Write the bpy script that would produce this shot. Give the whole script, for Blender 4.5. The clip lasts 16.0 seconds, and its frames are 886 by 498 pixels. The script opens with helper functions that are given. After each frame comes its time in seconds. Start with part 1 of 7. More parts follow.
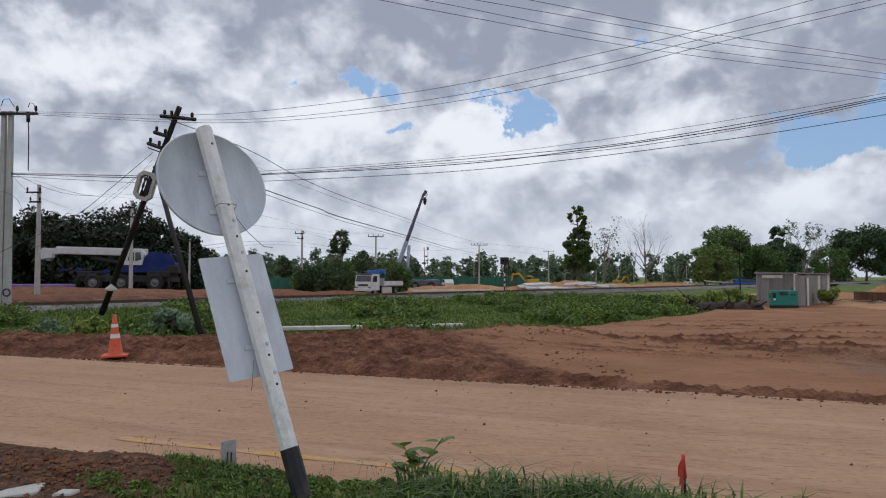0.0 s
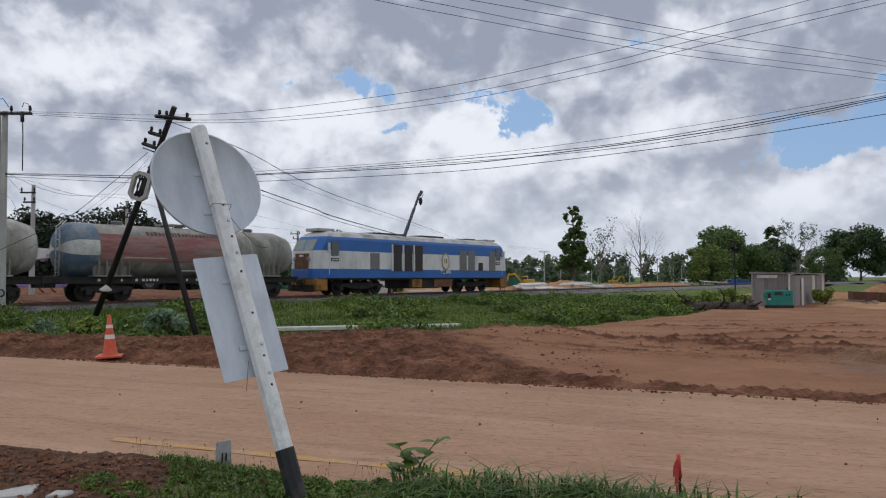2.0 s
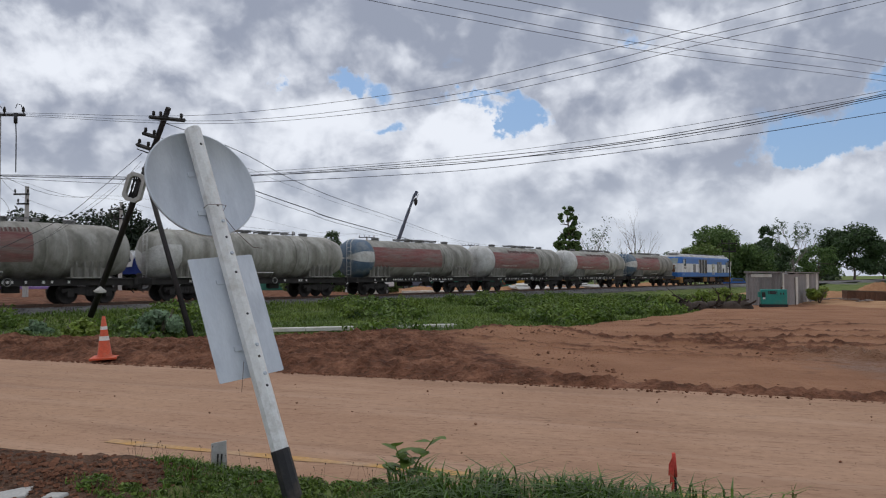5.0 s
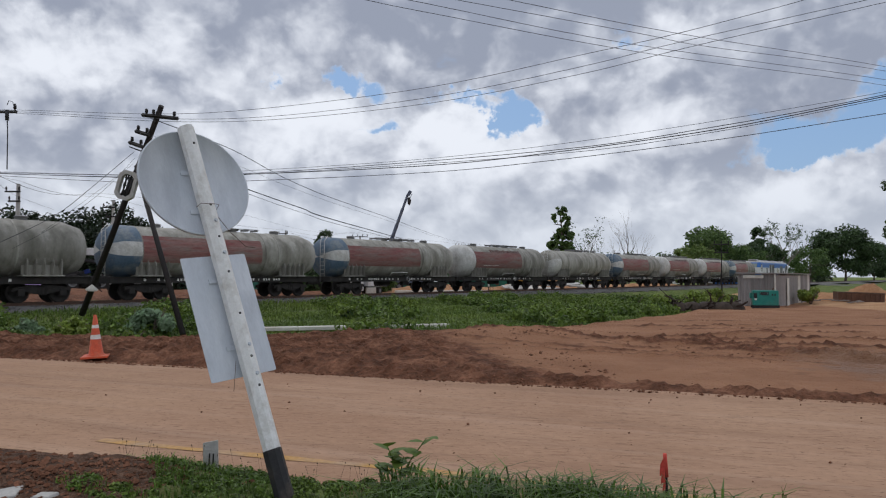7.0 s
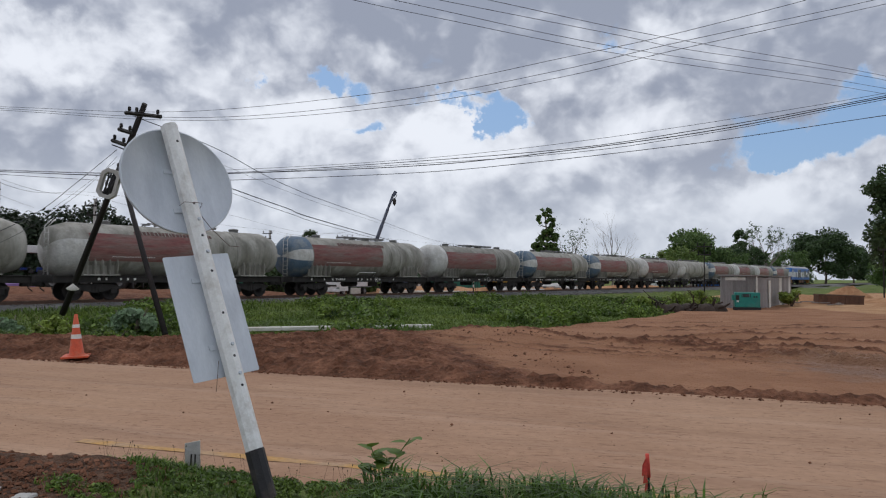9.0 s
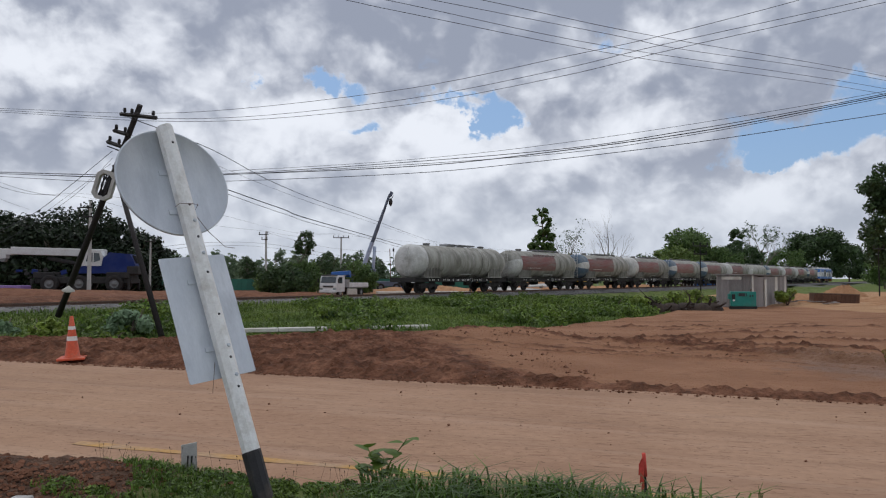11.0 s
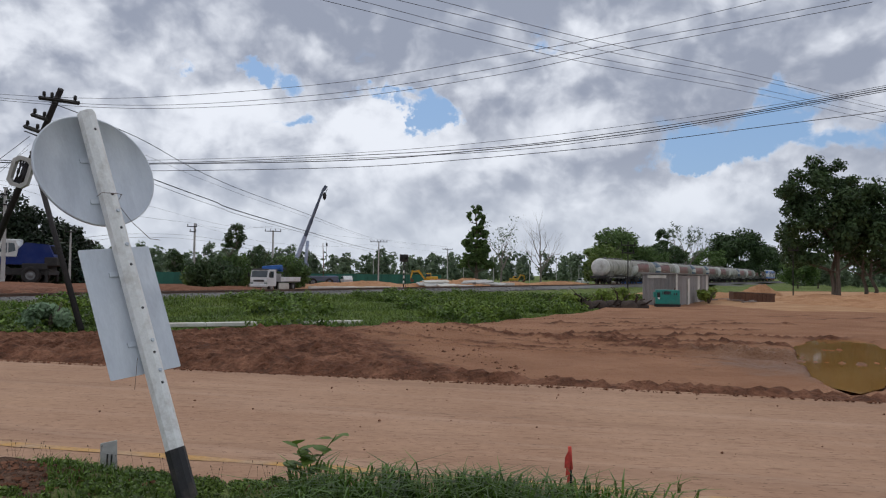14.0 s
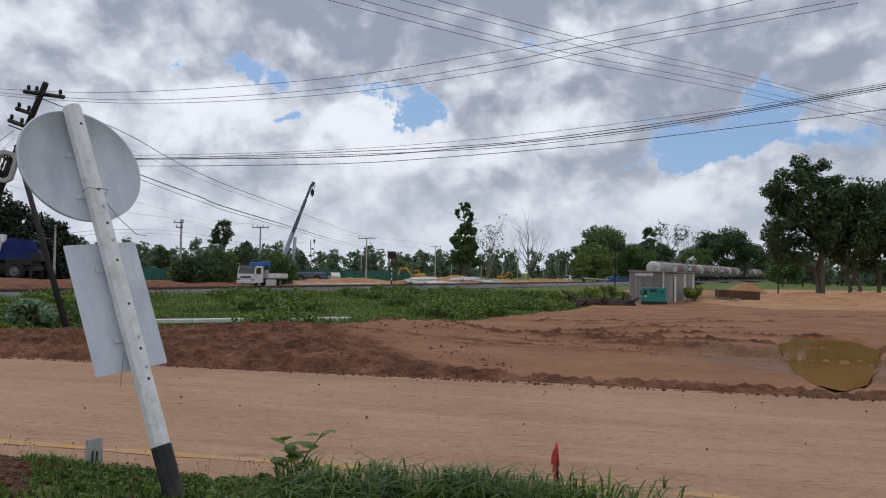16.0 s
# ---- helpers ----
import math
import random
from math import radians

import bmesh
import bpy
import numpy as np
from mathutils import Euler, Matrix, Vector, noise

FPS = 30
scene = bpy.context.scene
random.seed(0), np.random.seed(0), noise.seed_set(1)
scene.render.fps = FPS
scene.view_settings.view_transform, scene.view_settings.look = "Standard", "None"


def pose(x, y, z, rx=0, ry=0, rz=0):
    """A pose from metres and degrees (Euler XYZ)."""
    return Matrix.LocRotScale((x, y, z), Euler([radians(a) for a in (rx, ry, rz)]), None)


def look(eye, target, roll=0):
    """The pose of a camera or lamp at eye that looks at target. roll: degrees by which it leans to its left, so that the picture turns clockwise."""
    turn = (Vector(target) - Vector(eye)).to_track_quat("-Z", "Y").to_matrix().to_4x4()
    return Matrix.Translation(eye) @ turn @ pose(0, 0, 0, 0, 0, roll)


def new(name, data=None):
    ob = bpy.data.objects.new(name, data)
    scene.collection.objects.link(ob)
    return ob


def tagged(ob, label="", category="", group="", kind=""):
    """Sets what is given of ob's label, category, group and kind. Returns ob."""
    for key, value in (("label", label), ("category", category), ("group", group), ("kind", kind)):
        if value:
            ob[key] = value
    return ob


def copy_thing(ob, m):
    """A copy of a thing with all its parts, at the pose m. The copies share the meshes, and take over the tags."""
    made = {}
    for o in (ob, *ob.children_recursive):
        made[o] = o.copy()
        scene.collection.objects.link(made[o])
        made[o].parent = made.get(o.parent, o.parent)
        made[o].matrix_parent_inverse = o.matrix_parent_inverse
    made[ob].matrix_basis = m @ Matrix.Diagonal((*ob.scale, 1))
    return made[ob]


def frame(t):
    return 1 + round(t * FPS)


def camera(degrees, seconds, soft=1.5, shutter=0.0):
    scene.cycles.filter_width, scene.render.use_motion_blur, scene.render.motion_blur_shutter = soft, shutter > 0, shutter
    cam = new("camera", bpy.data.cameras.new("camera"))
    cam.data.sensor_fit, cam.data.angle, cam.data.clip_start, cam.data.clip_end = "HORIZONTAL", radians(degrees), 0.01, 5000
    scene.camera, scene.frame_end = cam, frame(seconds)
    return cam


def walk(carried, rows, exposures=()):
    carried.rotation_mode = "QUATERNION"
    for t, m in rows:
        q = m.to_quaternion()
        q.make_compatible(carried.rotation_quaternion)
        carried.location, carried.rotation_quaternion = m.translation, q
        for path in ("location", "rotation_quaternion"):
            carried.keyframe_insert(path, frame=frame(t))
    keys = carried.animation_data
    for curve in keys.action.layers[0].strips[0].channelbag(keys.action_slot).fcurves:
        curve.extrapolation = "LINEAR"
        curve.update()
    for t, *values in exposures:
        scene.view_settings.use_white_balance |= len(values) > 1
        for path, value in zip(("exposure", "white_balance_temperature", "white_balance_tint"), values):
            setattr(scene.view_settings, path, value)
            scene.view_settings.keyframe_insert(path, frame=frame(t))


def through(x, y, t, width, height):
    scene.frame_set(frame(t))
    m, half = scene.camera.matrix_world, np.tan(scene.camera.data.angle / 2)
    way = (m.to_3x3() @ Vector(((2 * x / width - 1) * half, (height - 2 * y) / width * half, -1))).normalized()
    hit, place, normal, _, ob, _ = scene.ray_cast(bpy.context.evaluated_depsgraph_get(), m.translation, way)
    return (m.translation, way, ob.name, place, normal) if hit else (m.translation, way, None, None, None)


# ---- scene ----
cam = camera(63.27, 16.0, soft=1.15, shutter=0.08)


def held(x, y, z, tilt, roll, yaw):
    return pose(x, y, z, 0, 0, yaw) @ pose(0, 0, 0, tilt) @ pose(0, 0, 0, 0, 0, roll)


PATH = [
    (0.0, 0.000, 0.000, 1.550, 92.205, 0.000, 0.000), (0.5, 0.003, 0.003, 1.551, 92.221, -0.018, -0.024),
    (1.0, 0.001, 0.002, 1.552, 92.212, -0.035, -0.147), (1.5, 0.000, 0.006, 1.550, 92.233, -0.022, -0.321),
    (2.0, 0.003, 0.005, 1.549, 92.224, -0.041, -0.338), (2.5, 0.004, 0.006, 1.551, 92.229, -0.022, -0.381),
    (3.0, 0.005, 0.002, 1.551, 92.307, -0.037, -0.426), (3.5, 0.003, 0.003, 1.547, 92.271, -0.112, -0.512),
    (4.0, 0.004, 0.004, 1.547, 92.249, -0.170, -0.597), (6.5, 0.004, 0.003, 1.544, 92.267, -0.219, -0.900),
    (7.0, 0.005, 0.000, 1.550, 92.224, -0.007, -1.250), (7.5, 0.009, 0.001, 1.547, 92.314, 0.260, -2.093),
    (8.0, 0.009, 0.002, 1.547, 92.310, 0.174, -2.378), (8.5, 0.008, 0.000, 1.549, 92.295, 0.195, -2.402),
    (9.0, 0.007, 0.000, 1.547, 92.289, 0.260, -2.447), (11.5, 0.010, -0.003, 1.547, 92.322, 0.009, -2.782),
    (12.0, 0.010, -0.004, 1.549, 92.288, 0.143, -3.167), (12.5, 0.015, -0.006, 1.548, 92.237, 0.259, -5.074),
    (13.0, 0.020, -0.010, 1.549, 92.104, 0.621, -7.789), (13.5, 0.016, -0.006, 1.547, 92.081, 0.624, -7.846),
    (14.0, 0.018, -0.007, 1.547, 92.015, 0.686, -7.973), (14.5, 0.017, -0.008, 1.547, 91.794, 0.816, -8.369),
    (15.0, 0.022, -0.012, 1.548, 91.814, 0.812, -8.883), (15.5, 0.016, -0.011, 1.546, 91.795, 0.897, -8.873),
    (16.0, 0.016, -0.012, 1.546, 91.798, 0.897, -8.935)]
walk(cam, [(r[0], held(*r[1:])) for r in PATH])

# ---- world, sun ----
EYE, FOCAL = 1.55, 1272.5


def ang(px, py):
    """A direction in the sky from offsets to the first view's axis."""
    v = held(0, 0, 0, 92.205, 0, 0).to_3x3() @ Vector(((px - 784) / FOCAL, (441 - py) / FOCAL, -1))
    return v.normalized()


def sky():
    world = bpy.data.worlds.new("sky")
    scene.world = world
    world.use_nodes = True
    nt = world.node_tree
    nt.nodes.clear()
    N, L = nt.nodes.new, nt.links.new

    def math_node(op, a, b=None, c=None, clamp=False):
        n = N("ShaderNodeMath")
        n.operation, n.use_clamp = op, clamp
        for i, v in enumerate((a, b, c)):
            if v is None:
                continue
            if isinstance(v, (int, float)):
                n.inputs[i].default_value = v
            else:
                L(v, n.inputs[i])
        return n.outputs[0]

    def ramp(v, lo, hi, to0=0.0, to1=1.0):
        n = N("ShaderNodeMapRange")
        n.interpolation_type = "SMOOTHSTEP"
        L(v, n.inputs[0])
        for i, x in zip((1, 2, 3, 4), (lo, hi, to0, to1)):
            n.inputs[i].default_value = x
        return n.outputs[0]

    def mixed(f, a, b):
        n = N("ShaderNodeMix")
        n.data_type = "RGBA"
        for v, s in ((f, n.inputs[0]), (a, n.inputs[6]), (b, n.inputs[7])):
            if isinstance(v, (int, float)):
                s.default_value = v
            elif isinstance(v, tuple):
                s.default_value = (*v, 1)
            else:
                L(v, s)
        return n.outputs[2]

    tc = N("ShaderNodeTexCoord").outputs["Generated"]
    sep = N("ShaderNodeSeparateXYZ")
    L(tc, sep.inputs[0])
    x, y, z = sep.outputs
    fray = N("ShaderNodeTexNoise")
    L(tc, fray.inputs["Vector"])
    fray.inputs["Scale"].default_value, fray.inputs["Detail"].default_value, fray.inputs["Roughness"].default_value = 11.0, 7, 0.62
    fs, fa = N("ShaderNodeVectorMath"), N("ShaderNodeVectorMath")
    fs.operation = "MULTIPLY_ADD"
    L(fray.outputs["Color"], fs.inputs[0])
    fs.inputs[1].default_value, fs.inputs[2].default_value = (0.2, 0.2, 0.13), (-0.1, -0.1, -0.065)
    L(tc, fa.inputs[0])
    L(fs.outputs[0], fa.inputs[1])
    ragged = fa.outputs[0]

    def cloud(vec, scale, detail, rough, off, warp=0.0):
        m = N("ShaderNodeMapping")
        L(vec, m.inputs[0])
        m.inputs["Location"].default_value = off
        n = N("ShaderNodeTexNoise")
        L(m.outputs[0], n.inputs["Vector"])
        n.inputs["Scale"].default_value, n.inputs["Detail"].default_value = scale, detail
        n.inputs["Roughness"].default_value, n.inputs["Distortion"].default_value = rough, warp
        return n.outputs["Fac"]

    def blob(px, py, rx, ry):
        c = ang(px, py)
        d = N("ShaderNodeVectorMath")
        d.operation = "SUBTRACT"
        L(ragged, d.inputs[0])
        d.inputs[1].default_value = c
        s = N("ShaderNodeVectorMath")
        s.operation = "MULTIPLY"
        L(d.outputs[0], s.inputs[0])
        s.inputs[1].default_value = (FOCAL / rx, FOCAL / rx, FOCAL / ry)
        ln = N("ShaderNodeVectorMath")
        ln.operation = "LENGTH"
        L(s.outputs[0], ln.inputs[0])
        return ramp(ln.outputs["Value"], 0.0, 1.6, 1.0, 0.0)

    def total(rows):
        acc = None
        for w, *b in rows:
            v = math_node("MULTIPLY", blob(*b), w)
            acc = v if acc is None else math_node("ADD", acc, v)
        return acc

    def shifted(vec, d):
        n = N("ShaderNodeVectorMath")
        n.operation = "ADD"
        L(vec, n.inputs[0])
        n.inputs[1].default_value = d
        return n.outputs[0]

    def billow(vec, scale, detail, off):
        m = N("ShaderNodeMapping")
        L(vec, m.inputs[0])
        m.inputs["Location"].default_value = off
        n = N("ShaderNodeTexVoronoi")
        n.feature = "SMOOTH_F1"
        L(m.outputs[0], n.inputs["Vector"])
        n.inputs["Scale"].default_value, n.inputs["Detail"].default_value, n.inputs["Roughness"].default_value = scale, detail, 0.5
        n.inputs["Smoothness"].default_value, n.inputs["Lacunarity"].default_value = 0.6, 2.2
        return math_node("SUBTRACT", 1.0, n.outputs["Distance"])

    st = N("ShaderNodeVectorMath")
    st.operation = "MULTIPLY"
    L(tc, st.inputs[0])
    st.inputs[1].default_value = (1, 1, 1.25)
    wn = N("ShaderNodeTexNoise")
    L(st.outputs[0], wn.inputs["Vector"])
    wn.inputs["Scale"].default_value, wn.inputs["Detail"].default_value = 9.0, 6
    ws = N("ShaderNodeVectorMath")
    ws.operation = "MULTIPLY_ADD"
    L(wn.outputs["Color"], ws.inputs[0])
    ws.inputs[1].default_value, ws.inputs[2].default_value = (0.06, 0.06, 0.06), (-0.03, -0.03, -0.03)
    wa = N("ShaderNodeVectorMath")
    L(st.outputs[0], wa.inputs[0])
    L(ws.outputs[0], wa.inputs[1])
    ball = wa.outputs[0]

    def density(vec):
        n = cloud(vec, 3.4, 4, 0.5, (1.3, 4.2, 2.0))
        v = billow(vec, 7.5, 3.0, (0.4, 0.2, 0.9))
        w = billow(vec, 21.0, 3.0, (2.1, 0.7, 0.3))
        return math_node("ADD", math_node("ADD", math_node("MULTIPLY", n, 0.6), math_node("MULTIPLY", v, 0.34)), math_node("MULTIPLY", w, 0.16))

    dens = density(ball)
    lit = density(shifted(ball, (-0.016, 0.0, 0.045)))
    relief = math_node("SUBTRACT", dens, lit)
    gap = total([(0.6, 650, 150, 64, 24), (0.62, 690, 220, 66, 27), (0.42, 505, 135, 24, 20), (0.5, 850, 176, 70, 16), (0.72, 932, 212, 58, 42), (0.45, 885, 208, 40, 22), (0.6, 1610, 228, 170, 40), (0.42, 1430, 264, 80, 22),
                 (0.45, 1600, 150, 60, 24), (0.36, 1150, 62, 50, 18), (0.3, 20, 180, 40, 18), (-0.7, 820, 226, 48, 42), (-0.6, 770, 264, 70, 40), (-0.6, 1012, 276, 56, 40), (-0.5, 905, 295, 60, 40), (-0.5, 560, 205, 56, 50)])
    even = math_node("MULTIPLY_ADD", math_node("SUBTRACT", dens, 0.63), 2.4, 0.5)
    cover = math_node("SUBTRACT", math_node("MULTIPLY_ADD", math_node("SUBTRACT", dens, 0.34), 4.5, 1.15), math_node("MULTIPLY", gap, 2.5))
    alpha = ramp(cover, -0.2, 0.4)
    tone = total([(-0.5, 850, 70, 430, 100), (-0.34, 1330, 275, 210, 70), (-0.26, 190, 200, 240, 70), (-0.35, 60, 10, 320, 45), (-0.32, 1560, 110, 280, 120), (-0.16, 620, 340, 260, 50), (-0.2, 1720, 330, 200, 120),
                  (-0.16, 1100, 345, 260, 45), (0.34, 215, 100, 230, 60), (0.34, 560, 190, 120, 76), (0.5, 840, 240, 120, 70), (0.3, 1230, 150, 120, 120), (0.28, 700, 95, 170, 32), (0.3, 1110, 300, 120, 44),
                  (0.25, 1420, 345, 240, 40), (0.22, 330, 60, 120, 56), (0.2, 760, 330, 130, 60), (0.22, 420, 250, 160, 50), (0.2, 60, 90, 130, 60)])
    edge = ramp(cover, -0.1, 0.45, 0.3, 0.0)
    light = math_node("ADD", math_node("MULTIPLY", relief, 2.2), math_node("MULTIPLY", tone, 1.05))
    light = math_node("ADD", light, math_node("MULTIPLY", math_node("SUBTRACT", even, 0.5), 0.1))
    light = math_node("ADD", math_node("ADD", light, edge), 0.57)
    light = ramp(light, -0.05, 1.05)
    white = mixed(light, (0.30, 0.335, 0.425), (0.80, 0.835, 0.91))
    white = mixed(ramp(z, 0.0, 0.2, 0.6, 0.0), white, (0.62, 0.67, 0.75))
    air = N("ShaderNodeTexSky")
    air.sky_type, air.sun_disc = "NISHITA", False
    air.sun_elevation, air.sun_rotation = radians(58), radians(-25)
    blue = N("ShaderNodeVectorMath")
    blue.operation = "SCALE"
    L(air.outputs[0], blue.inputs[0])
    blue.inputs["Scale"].default_value = 0.085
    haze = mixed(0.55, blue.outputs[0], (0.25, 0.43, 0.74))
    col = mixed(alpha, haze, white)
    bg, out = N("ShaderNodeBackground"), N("ShaderNodeOutputWorld")
    L(col, bg.inputs[0])
    bg.inputs[1].default_value = 1.0
    L(bg.outputs[0], out.inputs[0])


sky()
sun = new("sun", bpy.data.lights.new("sun", "SUN"))
sun.data.energy, sun.data.angle, sun.data.color = 0.6, radians(14), (1.0, 0.95, 0.88)
sun.matrix_world = look((0, 0, 50), (13.4, -28.8, 0))
scene.view_settings.exposure = 0.06

# ---- mesh helpers ----
class Geo:
    """Collects vertices and faces of one part."""

    def __init__(self):
        self.v, self.f, self.s, self.m = [], [], [], []

    def add(self, verts, faces, smooth=False, slot=0):
        k = len(self.v)
        self.v += [tuple(p) for p in verts]
        self.f += [tuple(k + i for i in f) for f in faces]
        self.s += [smooth] * len(faces)
        self.m += [slot] * len(faces)
        return self

    def box(self, c, size, rot=(0, 0, 0), bevel=0.0, slot=0, taper=1.0):
        """A box with chamfered edges; taper narrows its top."""
        hx, hy, hz = (s / 2 for s in size)
        m = pose(*c, *rot)
        b = min(bevel, hx * 0.9, hy * 0.9, hz * 0.9)
        if b <= 0:
            p = [m @ Vector((sx * hx * (taper if sz > 0 else 1), sy * hy * (taper if sz > 0 else 1), sz * hz)) for sx in (-1, 1) for sy in (-1, 1) for sz in (-1, 1)]
            f = [(0, 1, 3, 2), (4, 6, 7, 5), (0, 4, 5, 1), (2, 3, 7, 6), (0, 2, 6, 4), (1, 5, 7, 3)]
            return self.add(p, f, False, slot)
        bm = bmesh.new()
        bmesh.ops.create_cube(bm, size=1)
        for v in bm.verts:
            t = taper if v.co.z > 0 else 1
            v.co = Vector((v.co.x * 2 * hx * t, v.co.y * 2 * hy * t, v.co.z * 2 * hz))
        bmesh.ops.bevel(bm, geom=bm.edges[:], offset=b, segments=2, profile=0.5, affect="EDGES")
        bm.verts.index_update()
        p = [m @ v.co for v in bm.verts]
        f = [[v.index for v in q.verts] for q in bm.faces]
        bm.free()
        return self.add(p, f, False, slot)

    def tube(self, pts, radii, n=8, smooth=True, cap=True, slot=0, flat=1.0):
        """A round bar along points, with its radii; flat squeezes it sideways."""
        pts = [Vector(p) for p in pts]
        if not isinstance(radii, (list, tuple)):
            radii = [radii] * len(pts)
        verts, faces = [], []
        ref = None
        for i, p in enumerate(pts):
            d = (pts[min(i + 1, len(pts) - 1)] - pts[max(i - 1, 0)]).normalized()
            if ref is None:
                ref = Vector((0, 0, 1)) if abs(d.z) < 0.9 else Vector((1, 0, 0))
            a = d.cross(ref).normalized()
            b = a.cross(d).normalized()
            ref = b
            for k in range(n):
                t = 2 * math.pi * k / n
                verts.append(p + a * (math.cos(t) * radii[i] * flat) + b * (math.sin(t) * radii[i]))
        for i in range(len(pts) - 1):
            for k in range(n):
                q = (k + 1) % n
                faces.append((i * n + k, i * n + q, (i + 1) * n + q, (i + 1) * n + k))
        self.add(verts, faces, smooth, slot)
        if cap:
            e = len(self.v) - len(verts)
            self.f += [tuple(e + k for k in reversed(range(n))), tuple(e + (len(pts) - 1) * n + k for k in range(n))]
            self.s += [False, False]
            self.m += [slot, slot]
        return self

    def lathe(self, prof, m=None, n=24, smooth=True, slot=0):
        """Turns (radius, height) pairs about z."""
        m = m or Matrix()
        verts = [m @ Vector((r * math.cos(2 * math.pi * k / n), r * math.sin(2 * math.pi * k / n), h)) for r, h in prof for k in range(n)]
        faces = [(i * n + k, i * n + (k + 1) % n, (i + 1) * n + (k + 1) % n, (i + 1) * n + k) for i in range(len(prof) - 1) for k in range(n)]
        return self.add(verts, faces, smooth, slot)

    def prism(self, outline, m, depth, slot=0, smooth=False):
        """Extrudes a flat outline (x, y) along its z."""
        n = len(outline)
        verts = [m @ Vector((x, y, z)) for z in (0, depth) for x, y in outline]
        faces = [tuple(reversed(range(n))), tuple(range(n, 2 * n))] + [(k, (k + 1) % n, n + (k + 1) % n, n + k) for k in range(n)]
        return self.add(verts, faces, smooth, slot)

    def rings(self, loops, smooth=False, cap=True, slot=0):
        """Joins equal closed loops of points into a hull."""
        n = len(loops[0])
        verts = [p for q in loops for p in q]
        faces = [(i * n + k, i * n + (k + 1) % n, (i + 1) * n + (k + 1) % n, (i + 1) * n + k) for i in range(len(loops) - 1) for k in range(n)]
        if cap:
            faces += [tuple(reversed(range(n))), tuple((len(loops) - 1) * n + k for k in range(n))]
        return self.add(verts, faces, smooth, slot)

    def mesh(self, name, mats):
        me = bpy.data.meshes.new(name)
        me.from_pydata(self.v, [], self.f)
        for x in mats if isinstance(mats, (list, tuple)) else [mats]:
            me.materials.append(x)
        me.polygons.foreach_set("use_smooth", self.s)
        me.polygons.foreach_set("material_index", self.m)
        me.update()
        return me


def part(name, geo, mats, parent=None, label="", at=None):
    ob = new(name, geo.mesh(name, mats) if isinstance(geo, Geo) else geo)
    if parent is not None:
        ob.parent = parent
    if at is not None:
        ob.matrix_basis = at
    if label:
        tagged(ob, label)
    return ob


def thing(name, m, label, category, group="", kind=""):
    ob = new(name)
    ob.empty_display_size = 0.2
    ob.matrix_basis = m
    return tagged(ob, label, category, group, kind)


